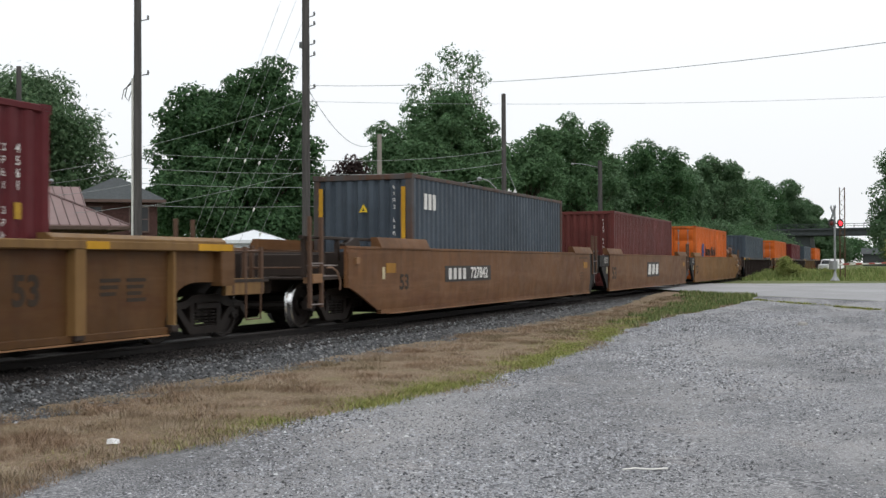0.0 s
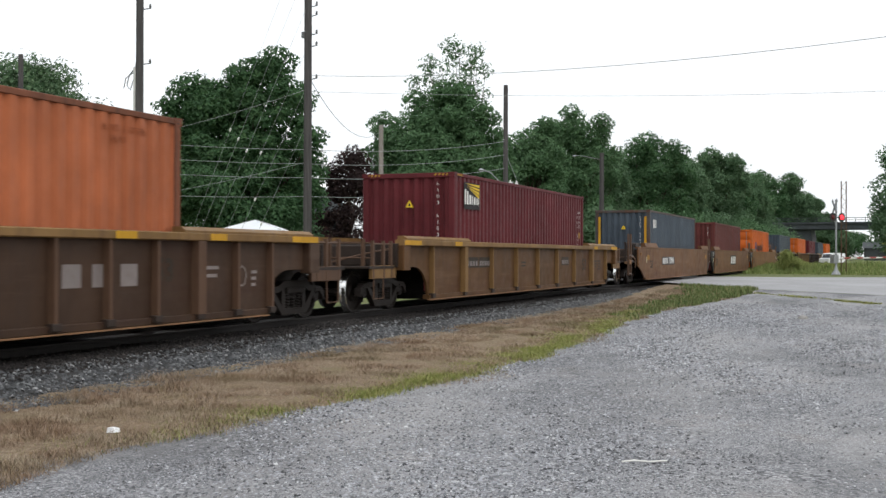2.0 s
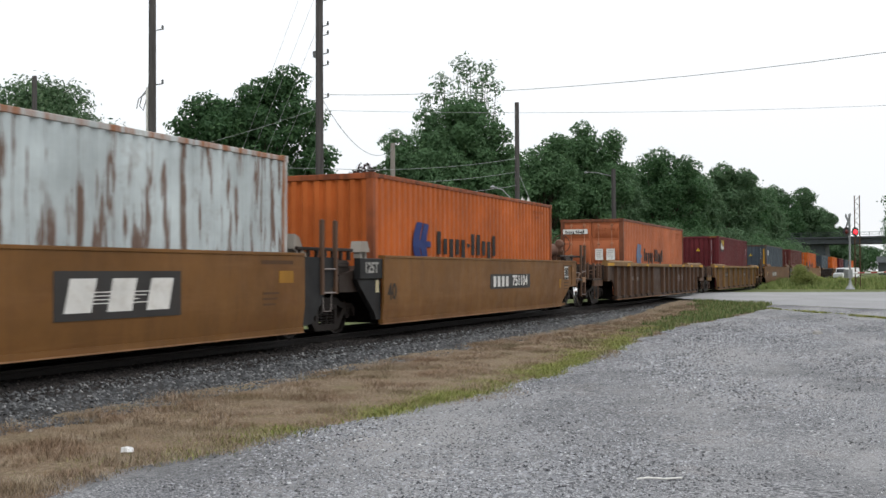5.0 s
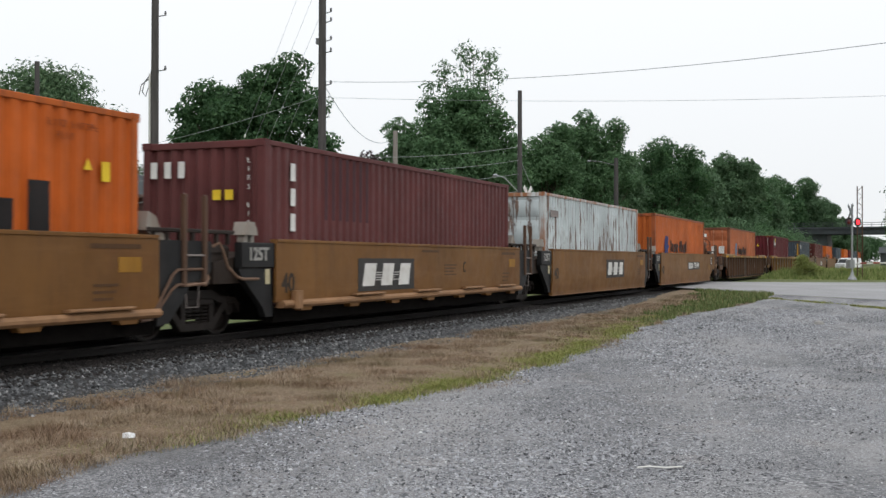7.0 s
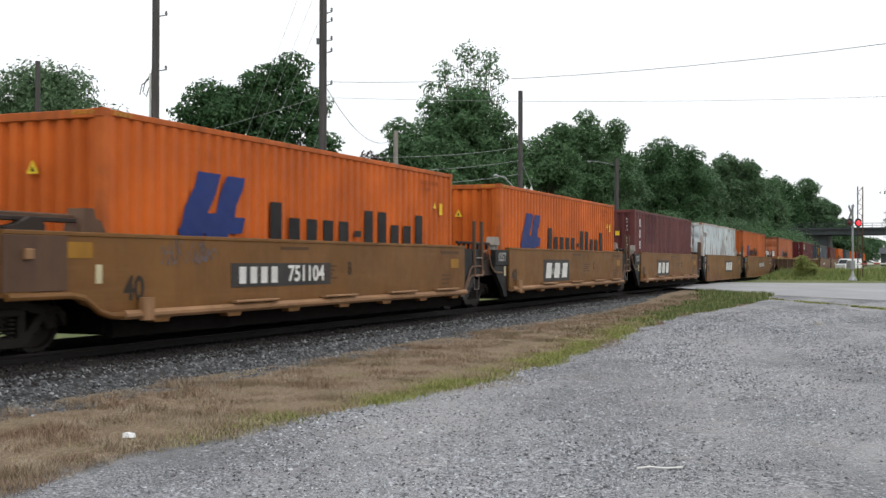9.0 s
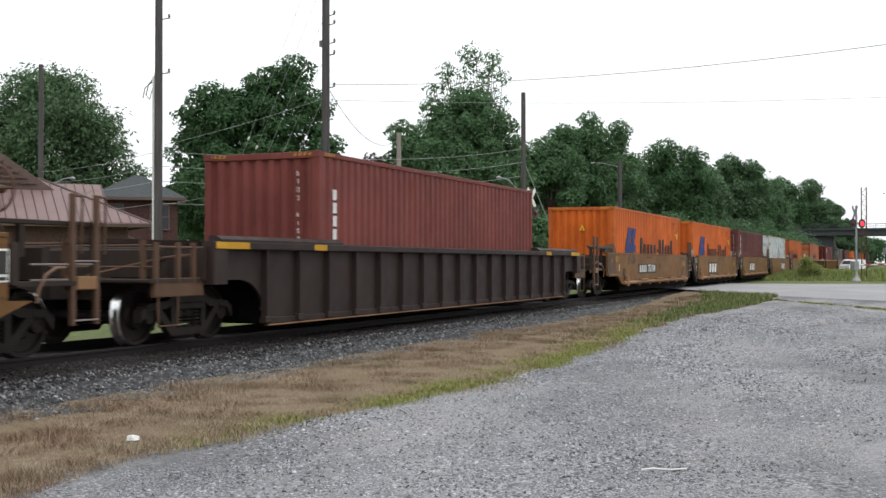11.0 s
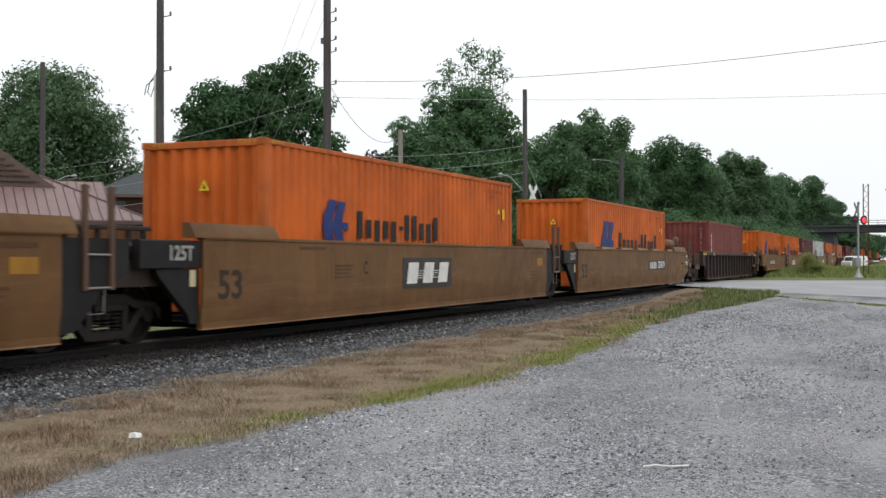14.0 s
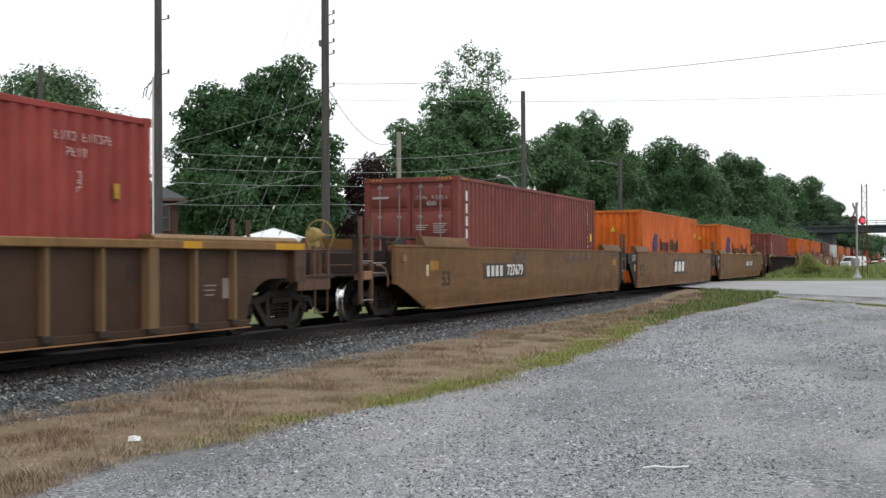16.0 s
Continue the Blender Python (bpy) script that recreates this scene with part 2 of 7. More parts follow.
M_GRAVEL = gravel_mat()
# bed colour lowered to hold the shade beneath the train
M_BALLAST = rock("dark_ballast", (0.016, 0.015, 0.015), (0.062, 0.060, 0.060), 14)


def stone_mat(name, *stops, dust=0.2):
    m = Mat(name, 0.9, spec=0.2)
    m.color(m.mix(dust, m.ramp(m.island(), *stops), m.ramp(m.noise(20, 4), (0.3, (0.06, 0.06, 0.06)), (0.7, (0.4, 0.4, 0.4)))))
    return m.m


M_STONE = stone_mat("gravel_stones", (0.0, (0.014, 0.015, 0.018)), (0.18, (0.060, 0.063, 0.072)), (0.40, (0.180, 0.186, 0.202)), (0.78, (0.318, 0.326, 0.352)), (0.95, (0.40, 0.408, 0.43)), (1.0, (0.56, 0.565, 0.575)), dust=0.12)
M_CLUSTER = stone_mat("dark_gravel_stones", (0.0, (0.012, 0.013, 0.016)), (0.55, (0.065, 0.067, 0.074)), (0.85, (0.20, 0.20, 0.212)), (1.0, (0.36, 0.36, 0.36)))
M_BSTONE = stone_mat("ballast_stones", (0.0, (0.014, 0.015, 0.017)), (0.55, (0.064, 0.068, 0.073)), (0.9, (0.150, 0.155, 0.160)), (1.0, (0.30, 0.30, 0.30)), dust=0.12)
# dark with oil, and with the shade of the train put into the colour
M_OILSHADESTONE = stone_mat("oily_shaded_ballast_stones", (0.0, (0.006, 0.005, 0.005)), (0.6, (0.018, 0.015, 0.014)), (0.93, (0.035, 0.030, 0.027)), (1.0, (0.085, 0.072, 0.066)), dust=0.02)


def road_mat():
    m = Mat("pale_worn_asphalt", 0.88, spec=0.25)
    a = m.ramp(m.noise(60, 5, 0.7), (0.3, (0.19, 0.19, 0.195)), (0.7, (0.30, 0.30, 0.305)))
    b = m.band(m.noise(0.3, 4), 0.4, 0.65)
    m.color(m.mix(m.times(b, 0.5), a, (0.34, 0.34, 0.35)))
    m.bump(m.noise(120, 3), 0.2, 0.005)
    return m.m


M_ROAD = road_mat()


def soil_mat():
    m = Mat("verge_soil", 0.95, spec=0.1)
    a = m.ramp(m.noise(38, 8, 0.85, (1, 0.35, 1)), (0.36, (0.085, 0.062, 0.044)), (0.5, (0.205, 0.155, 0.108)), (0.64, (0.38, 0.305, 0.215)))
    a = m.mix(m.times(m.band(m.noise(2.2, 5, 0.7), 0.5, 0.68), 0.4), a, (0.22, 0.135, 0.082))
    m.color(m.mix(m.times(m.band(m.noise(1.5, 6), 0.5, 0.7), 0.4), a, (0.155, 0.15, 0.06)))
    m.bump(m.noise(30, 6, 0.8), 0.7, 0.04)
    return m.m


M_SOIL = soil_mat()


def turf_mat():
    m = Mat("rough_turf", 0.95, spec=0.1)
    a = m.ramp(m.noise(4, 8, 0.75), (0.3, (0.070, 0.092, 0.040)), (0.55, (0.135, 0.160, 0.070)), (0.75, (0.22, 0.225, 0.115)))
    m.color(m.mix(m.times(m.band(m.noise(0.06, 4), 0.45, 0.7), 0.6), a, (0.16, 0.155, 0.06)))
    m.bump(m.noise(12, 6, 0.8), 0.8, 0.08)
    return m.m


M_TURF = turf_mat()


def blade_mat(name, *stops, patch=()):
    m = Mat(name, 0.85, spec=0.15)
    c = m.ramp(m.island(), *stops)
    for scale, tone in patch:
        c = m.mix(m.times(m.band(m.noise(scale, 4, 0.65), 0.48, 0.62), 0.62), c, tone)
    m.color(c)
    m.b.inputs["Subsurface Weight"].default_value = 0.0
    return m.m


M_DRY = blade_mat("dry_grass", (0.0, (0.130, 0.098, 0.074)), (0.4, (0.250, 0.186, 0.138)), (0.72, (0.43, 0.350, 0.265)), (0.86, (0.31, 0.190, 0.110)), (1.0, (0.24, 0.220, 0.105)), patch=((0.8, (0.215, 0.130, 0.082)), (1.7, (0.43, 0.365, 0.275)), (0.55, (0.130, 0.112, 0.062)), (3.2, (0.17, 0.115, 0.078))))
M_GREEN = blade_mat("green_grass", (0.0, (0.100, 0.140, 0.034)), (0.45, (0.200, 0.225, 0.066)), (0.8, (0.300, 0.300, 0.105)), (1.0, (0.33, 0.28, 0.12)))

M_LUSH = blade_mat("lush_grass", (0.0, (0.055, 0.092, 0.030)), (0.5, (0.100, 0.146, 0.050)), (0.85, (0.19, 0.205, 0.085)), (1.0, (0.28, 0.24, 0.13)), patch=((0.6, (0.15, 0.165, 0.07)),))
M_WEED = blade_mat("weeds", (0.0, (0.105, 0.155, 0.045)), (0.6, (0.185, 0.235, 0.075)), (1.0, (0.29, 0.29, 0.13)))


def leaf_mat(name, dark, mid, light):
    m = Mat(name, 0.65, spec=0.25)
    c = m.mix(m.times(m.band(m.noise(0.8, 4), 0.42, 0.62), 0.6), m.ramp(m.island(), (0.0, dark), (0.55, mid), (1.0, light)), scaled(mid, 0.72))
    m.color(c)
    tr = m.n.new("ShaderNodeBsdfTranslucent")
    m.l.new(c, tr.inputs[0])
    mx = m.n.new("ShaderNodeMixShader")
    mx.inputs[0].default_value = 0.36
    m.l.new(m.b.outputs[0], mx.inputs[1])
    m.l.new(tr.outputs[0], mx.inputs[2])
    m.l.new(mx.outputs[0], m.n["Material Output"].inputs[0])
    return m.m


L_MAPLE = leaf_mat("deep_green_leaves", (0.044, 0.104, 0.044), (0.064, 0.138, 0.058), (0.098, 0.186, 0.074))
L_ELM = leaf_mat("mid_green_leaves", (0.074, 0.152, 0.070), (0.096, 0.186, 0.084), (0.124, 0.220, 0.098))
L_WILLOW = leaf_mat("pale_green_leaves", (0.040, 0.088, 0.040), (0.100, 0.175, 0.085), (0.170, 0.255, 0.135))
# paled green: the haze of distance is put into this leaf colour
L_FAR = leaf_mat("haze_paled_wood_leaves", (0.080, 0.154, 0.078), (0.104, 0.186, 0.094), (0.132, 0.214, 0.108))
L_PURPLE = leaf_mat("purple_leaves", (0.018, 0.012, 0.012), (0.038, 0.022, 0.022), (0.065, 0.04, 0.035))
L_BUSH = leaf_mat("light_bush_leaves", (0.15, 0.19, 0.055), (0.25, 0.29, 0.085), (0.36, 0.37, 0.14))


def bark_mat():
    m = Mat("bark", 0.9, spec=0.15)
    m.color(m.ramp(m.noise(6, 6, 0.7, (1, 1, 0.2)), (0.3, (0.035, 0.026, 0.02)), (0.7, (0.12, 0.095, 0.075))))
    m.bump(m.noise(14, 5, 0.7, (1, 1, 0.2)), 0.6, 0.03)
    return m.m


M_BARK = bark_mat()


def wood_pole(name, dark, light):
    m = Mat(name, 0.85, spec=0.2)
    m.color(m.ramp(m.noise(9, 6, 0.7, (1, 1, 0.05)), (0.3, dark), (0.72, light)))
    m.bump(m.noise(30, 4, 0.7, (1, 1, 0.05)), 0.4, 0.01)
    return m.m


M_POLE = wood_pole("weathered_pole_wood", (0.045, 0.042, 0.043), (0.105, 0.098, 0.096))
M_POLEPALE = wood_pole("pale_pole_wood", (0.17, 0.15, 0.135), (0.32, 0.29, 0.265))
# creosote tone deepened for the shade under the train
M_TIE = wood_pole("creosoted_tie_wood", (0.009, 0.008, 0.007), (0.026, 0.021, 0.018))


def simple(name, col, rough=0.6, metal=0.0, var=0.2, scale=4.0):
    m = Mat(name, rough, metal)
    m.color(m.ramp(m.noise(scale, 5, 0.65), (0.3, scaled(col, 1 - var)), (0.7, tuple(min(0.9, v * (1 + var)) for v in col))))
    m.bump(m.noise(scale * 8, 3), 0.08, 0.005)
    return m.m


M_SEAM = simple("dark_roof_seams", (0.085, 0.050, 0.047), 0.5, 0.0, 0.1, 1.5)
M_ROOFPINK = simple("pinkish_standing_seam_metal", (0.185, 0.122, 0.116), 0.55, 0.0, 0.10, 1.5)
M_FASCIA = simple("brown_fascia", (0.10, 0.065, 0.055))
M_WALLBROWN = simple("brown_brick_wall", (0.10, 0.062, 0.050), 0.85, 0.0, 0.3, 8)
M_BRICK = simple("dark_red_brick", (0.062, 0.030, 0.026), 0.9, 0.0, 0.35, 9)
M_SHINGLE = simple("grey_shingles", (0.050, 0.057, 0.060), 0.9, 0.0, 0.3, 6)
M_TENT = simple("white_canvas", (0.74, 0.77, 0.80), 0.7, 0.0, 0.06, 2)
# white canvas again, with the shade under the canopy in its colour
M_TENTWALL = simple("shaded_white_canvas", (0.40, 0.42, 0.44), 0.8, 0.0, 0.08, 2)
M_STEEL = simple("galvanised_steel", (0.27, 0.28, 0.29), 0.5, 0.5, 0.15)
M_WIRE = simple("grey_wire", (0.12, 0.125, 0.13), 0.6, 0.2)
M_GUY = simple("bright_guy_wire", (0.27, 0.29, 0.29), 0.6, 0.1)
M_GLASS_DARK = simple("dark_window_glass", (0.02, 0.022, 0.025), 0.1)
M_TRIMWHITE = simple("off_white_paint", (0.62, 0.62, 0.60), 0.6, 0.0, 0.08)
M_BRIDGE = simple("dark_bridge_steel", (0.038, 0.045, 0.052), 0.7, 0.0, 0.3, 1)
M_CONCRETE = simple("stained_concrete", (0.26, 0.25, 0.235), 0.9, 0.0, 0.25, 1.5)
# rail colours are darkened: the train's shade is put into them
M_RAIL = simple("rusty_shaded_rail_web", (0.010, 0.0075, 0.0065), 0.8, 0.0, 0.25, 10)
M_RAILTOP = simple("worn_shaded_rail_head", (0.022, 0.018, 0.016), 0.75, 0.1, 0.2, 10)
M_VANWHITE = simple("white_vehicle_paint", (0.68, 0.69, 0.70), 0.3, 0.0, 0.05)
M_RUBBER = simple("black_rubber", (0.018, 0.018, 0.018), 0.8)
M_BLACKPAINT = simple("black_signal_paint", (0.018, 0.018, 0.018), 0.5)
M_REDPAINT = simple("red_reflective_paint", (0.26, 0.040, 0.030), 0.5)
M_LITTER = simple("white_crumpled_plastic", (0.72, 0.73, 0.74), 0.5, 0.0, 0.1)
M_TWIG = simple("bleached_twig", (0.66, 0.65, 0.62), 0.8, 0.0, 0.15)


def glow(name, col, power):
    m = Mat(name, 0.3)
    m.color(col)
    m.b.inputs["Emission Color"].default_value = (*col, 1)
    m.b.inputs["Emission Strength"].default_value = power
    return m.m


M_REDLAMP = glow("lit_red_lens", (1.0, 0.02, 0.03), 4.0)
M_REDDARK = simple("unlit_red_lens", (0.10, 0.012, 0.012), 0.25)


# ---- mesh helpers ----
class Shape:
    """Gathers vertices and faces of one mesh."""

    def __init__(self):
        self.v, self.f = [], []

    def add(self, verts, faces):
        k = len(self.v)
        self.v += [tuple(p) for p in verts]
        self.f += [tuple(i + k for i in face) for face in faces]
        return self

    def box(self, x0, x1, y0, y1, z0, z1, c=0.0):
        """A box; c chamfers its four edges along the longest axis."""
        if not c:
            return self.add([(x0, y0, z0), (x1, y0, z0), (x1, y1, z0), (x0, y1, z0), (x0, y0, z1), (x1, y0, z1), (x1, y1, z1), (x0, y1, z1)],
                            [(0, 3, 2, 1), (4, 5, 6, 7), (0, 1, 5, 4), (1, 2, 6, 5), (2, 3, 7, 6), (3, 0, 4, 7)])
        d = (x1 - x0, y1 - y0, z1 - z0)
        ax = d.index(max(d))

        def ring(a0, a1, b0, b1):
            return [(a0 + c, b0), (a1 - c, b0), (a1, b0 + c), (a1, b1 - c), (a1 - c, b1), (a0 + c, b1), (a0, b1 - c), (a0, b0 + c)]
        if ax == 0:
            return self.prism(ring(y0, y1, z0, z1), "x", x0, x1)
        if ax == 1:
            return self.prism(ring(x0, x1, z0, z1), "y", y0, y1)
        return self.prism(ring(x0, x1, y0, y1), "z", z0, z1)

    def prism(self, ring, axis, lo, hi):
        """A flat outline drawn along an axis; the outline is given in the two other axes, in their order."""
        n = len(ring)

        def at(a, b, h):
            return {"x": (h, a, b), "y": (a, h, b), "z": (a, b, h)}[axis]
        self.add([at(a, b, lo) for a, b in ring] + [at(a, b, hi) for a, b in ring],
                 [tuple(range(n)), tuple(range(2 * n - 1, n - 1, -1))] + [(i, i + n, (i + 1) % n + n, (i + 1) % n) for i in range(n)])
        return self

    def tube(self, p, q, r, seg=8, r2=None):
        """A round bar from p to q."""
        p, q = Vector(p), Vector(q)
        d = (q - p).normalized()
        a = d.orthogonal().normalized()
        b = d.cross(a)
        r2 = r if r2 is None else r2
        ring = [(math.cos(2 * math.pi * i / seg), math.sin(2 * math.pi * i / seg)) for i in range(seg)]
        self.add([p + (a * c + b * s) * r for c, s in ring] + [q + (a * c + b * s) * r2 for c, s in ring],
                 [tuple(range(seg - 1, -1, -1)), tuple(range(seg, 2 * seg))] + [(i, (i + 1) % seg, (i + 1) % seg + seg, i + seg) for i in range(seg)])
        return self

    def path(self, pts, r, seg=6):
        """One bent round bar through the points."""
        pts = [Vector(p) for p in pts]
        rings = []
        a = None
        for i, p in enumerate(pts):
            d = (pts[min(i + 1, len(pts) - 1)] - pts[max(i - 1, 0)]).normalized()
            a = d.orthogonal().normalized() if a is None else (a - d * a.dot(d)).normalized()
            b = d.cross(a)
            rings += [p + (a * math.cos(2 * math.pi * k / seg) + b * math.sin(2 * math.pi * k / seg)) * r for k in range(seg)]
        fs = [(i * seg + k, i * seg + (k + 1) % seg, (i + 1) * seg + (k + 1) % seg, (i + 1) * seg + k) for i in range(len(pts) - 1) for k in range(seg)]
        return self.add(rings, fs + [tuple(range(seg - 1, -1, -1)), tuple(range((len(pts) - 1) * seg, len(pts) * seg))])

    def lathe(self, prof, origin, axis="x", seg=20, caps=True):
        """Radius and height pairs turned round an axis."""
        n = len(prof)
        vs = []
        for i in range(seg):
            c, s = math.cos(2 * math.pi * i / seg), math.sin(2 * math.pi * i / seg)
            for r, h in prof:
                p = {"x": (h, r * c, r * s), "y": (r * s, h, r * c), "z": (r * c, r * s, h)}[axis]
                vs.append((p[0] + origin[0], p[1] + origin[1], p[2] + origin[2]))
        fs = [(i * n + j, ((i + 1) % seg) * n + j, ((i + 1) % seg) * n + j + 1, i * n + j + 1) for i in range(seg) for j in range(n - 1)]
        if caps:
            fs += [tuple(i * n for i in range(seg - 1, -1, -1)), tuple(i * n + n - 1 for i in range(seg))]
        return self.add(vs, fs)

    def hoop(self, cx, cy, rx, ry, tx, ty, h, seg=18):
        """A flat oval band in the x-y plane, h thick to either side."""
        arc = [(math.cos(2 * math.pi * k / seg), math.sin(2 * math.pi * k / seg)) for k in range(seg)]
        vs = [(cx + c * a, cy + s * b, z) for a, b, z in ((rx, ry, -h), (rx - tx, ry - ty, -h), (rx - tx, ry - ty, h), (rx, ry, h)) for c, s in arc]
        return self.add(vs, [(j * seg + k, j * seg + (k + 1) % seg, (j + 1) % 4 * seg + (k + 1) % seg, (j + 1) % 4 * seg + k) for j in range(4) for k in range(seg)])

    def mesh(self, name, mat):
        me = bpy.data.meshes.new(name)
        me.from_pydata(self.v, [], self.f)
        bm = bmesh.new()
        bm.from_mesh(me)
        bmesh.ops.recalc_face_normals(bm, faces=bm.faces)
        bm.to_mesh(me)
        bm.free()
        me.shade_smooth()
        me.set_sharp_from_angle(angle=radians(34))
        me.materials.append(mat)
        return me


MESHES = {}


def cached(key, mat, make):
    """The mesh of that key in that material; it is built once."""
    k = (key, mat.name)
    if k not in MESHES:
        MESHES[k] = make().mesh(key, mat)
    return MESHES[k]


def part(name, me, parent, label="", m=None):
    ob = new(name, me)
    ob.parent = parent
    if m is not None:
        ob.matrix_basis = m
    if label:
        tagged(ob, label)
    return ob


def thing(name, label, category, m=None, group="", kind="", me=None):
    ob = new(name, me)
    if m is not None:
        ob.matrix_basis = m
    return tagged(ob, label, category, group, kind)


def quads(name, arr, mat):
    """One mesh from an array of separate polygons, n x corners x 3."""
    arr = np.asarray(arr, dtype=np.float32)
    n, k = arr.shape[:2]
    me = bpy.data.meshes.new(name)
    me.vertices.add(n * k)
    me.vertices.foreach_set("co", arr.ravel())
    me.loops.add(n * k)
    me.loops.foreach_set("vertex_index", np.arange(n * k, dtype=np.int32))
    me.polygons.add(n)
    me.polygons.foreach_set("loop_start", np.arange(0, n * k, k, dtype=np.int32))
    me.update(calc_edges=True)
    me.validate()
    me.materials.append(mat)
    return me


def solids(name, base_v, base_f, mats, mat):
    """One mesh of many small solids: base corners under each 3x4 matrix of mats (n x 3 x 4)."""
    base = np.c_[np.array(base_v, dtype=np.float32), np.ones(len(base_v), dtype=np.float32)]
    n, k = len(mats), len(base)
    co = np.einsum("nij,kj->nki", mats, base).reshape(-1, 3)
    f = np.array(base_f, dtype=np.int32)
    idx = (f[None] + (np.arange(n, dtype=np.int32) * k)[:, None, None]).reshape(-1, f.shape[1])
    me = bpy.data.meshes.new(name)
    me.vertices.add(len(co))
    me.vertices.foreach_set("co", co.astype(np.float32).ravel())
    me.loops.add(idx.size)
    me.loops.foreach_set("vertex_index", idx.ravel())
    me.polygons.add(len(idx))
    me.polygons.foreach_set("loop_start", np.arange(0, idx.size, f.shape[1], dtype=np.int32))
    me.update(calc_edges=True)
    me.materials.append(mat)
    return me


def lettering(text, height, mat, parent, m, name="lettering", squeeze=1.0, bold=0.0):
    """Words in the built-in font, middle at m, with a little depth; each character is one part."""
    k = (str(("text", text, height, squeeze, bold)), mat.name)
    if k not in MESHES:
        cu = bpy.data.curves.new("words", "FONT")
        cu.body, cu.size, cu.extrude, cu.offset = text, height / 0.7, 0.002, bold
        cu.align_x, cu.align_y = "CENTER", "CENTER"
        cu.resolution_u = 3
        tmp = bpy.data.objects.new("words", cu)
        scene.collection.objects.link(tmp)
        me = bpy.data.meshes.new_from_object(tmp.evaluated_get(bpy.context.evaluated_depsgraph_get()))
        bpy.data.objects.remove(tmp)
        bm = bmesh.new()
        bm.from_mesh(me)
        bpy.data.meshes.remove(me)
        bmesh.ops.remove_doubles(bm, verts=bm.verts, dist=1e-5)
        bm.verts.ensure_lookup_table()
        seen, MESHES[k] = set(), []
        for v in bm.verts:
            if v.index in seen:
                continue
            stack, found = [v], {v.index}
            while stack:
                for e in stack.pop().link_edges:
                    for w in e.verts:
                        if w.index not in found:
                            found.add(w.index)
                            stack.append(w)
            seen |= found
            order = {i: j for j, i in enumerate(sorted(found))}
            glyph = bpy.data.meshes.new("character")
            glyph.from_pydata([(bm.verts[i].co.x * squeeze, bm.verts[i].co.y, bm.verts[i].co.z) for i in sorted(found)], [], [tuple(order[w.index] for w in f.verts) for f in bm.faces if f.verts[0].index in found])
            glyph.materials.append(mat)
            MESHES[k].append(glyph)
        bm.free()
    for glyph in MESHES[k]:
        part(name, glyph, parent, "", m)


def on_side(x, y, z):
    """A pose for writing on a face that looks along +x."""
    return Matrix(((0, 0, 1, x), (1, 0, 0, y), (0, 1, 0, z), (0, 0, 0, 1)))


def on_rear(x, y, z):
    """A pose for writing on a face that looks along -y."""
    return Matrix(((1, 0, 0, x), (0, 0, -1, y), (0, 1, 0, z), (0, 0, 0, 1)))


# ---- ground ----
def grid_sheet(xs, ys, height):
    vs = [(x, y, height(x, y)) for y in ys for x in xs]
    n = len(xs)
    fs = [(j * n + i, j * n + i + 1, (j + 1) * n + i + 1, (j + 1) * n + i) for j in range(len(ys) - 1) for i in range(n - 1)]
    return Shape().add(vs, fs)


far_steps = [-3000, -1200, -500, -250, -140, -90, -60, -45, -30, -20]
gx = far_steps + list(range(-16, 20, 4)) + [22, 30, 45, 70, 120, 250, 600, 1500, 3000]
gy = [-3000, -1200, -500, -200, -100, -60, -30, -15, 0] + list(range(6, 90, 4)) + [95, 110, 130, 160, 200, 260, 350, 600, 1200, 3000]
thing("ground", "rough green turf with dry patches beside the railway", "ground", kind="structure",
      me=grid_sheet(gx, gy, lambda x, y: ground_z(x, y) - 0.03).mesh("ground", M_TURF))


def lot_edge(y):
    """Where the gravel lot meets the grass verge."""
    return -5.85 - 0.22 * smooth(8.5, 5.5, y) + 0.64 * smooth(8, 13.5, y) - 1.02 * smooth(15.5, 31, y) + 0.95 * smooth(33, 44, y) + 0.05 * math.sin(y * 0.9) + 0.06 * math.sin(y * 2.3 + 1)


def road_near(x):
    return 44.0 - 0.66 * x


def road_far(x):
    return 68.5 + 0.42 * x


def lot_mesh():
    sh = Shape()
    ys = [-14 + 0.5 * i for i in range(146)]
    cols = 40
    rows_v = []
    for y in ys:
        x0 = lot_edge(max(y, 4))
        for i in range(cols + 1):
            x = x0 + (26 - x0) * (i / cols) ** 1.3
            yy = min(y, road_near(x) - 0.05)
            rows_v.append((x, yy, ground_z(x, yy) + 0.012 + 0.035 * noise.noise((x * 0.35, yy * 0.35, 3)) * smooth(0, 0.08, i / cols)))
    n = cols + 1
    sh.add(rows_v, [(j * n + i, j * n + i + 1, (j + 1) * n + i + 1, (j + 1) * n + i) for j in range(len(ys) - 1) for i in range(cols)])
    return sh


thing("gravel_lot", "grey crushed gravel lot with faint wheel tracks", "ground", kind="structure", me=lot_mesh().mesh("gravel_lot", M_GRAVEL))


def verge_mesh():
    ys = [-20 + 0.5 * i for i in range(145)]
    sh = Shape()
    n = 9
    vs = []
    for y in ys:
        x1 = lot_edge(max(y, 4)) + 0.12
        for i in range(n):
            x = -9.3 + (x1 + 9.3) * i / (n - 1)
            yy = min(y, road_near(x) - 0.12)
            vs.append((x, yy, ground_z(x, yy) + 0.045 - 0.05 * (i == n - 1) + 0.03 * noise.noise((x, yy, 7))))
    sh.add(vs, [(j * n + i, j * n + i + 1, (j + 1) * n + i + 1, (j + 1) * n + i) for j in range(len(ys) - 1) for i in range(n - 1)])
    return sh


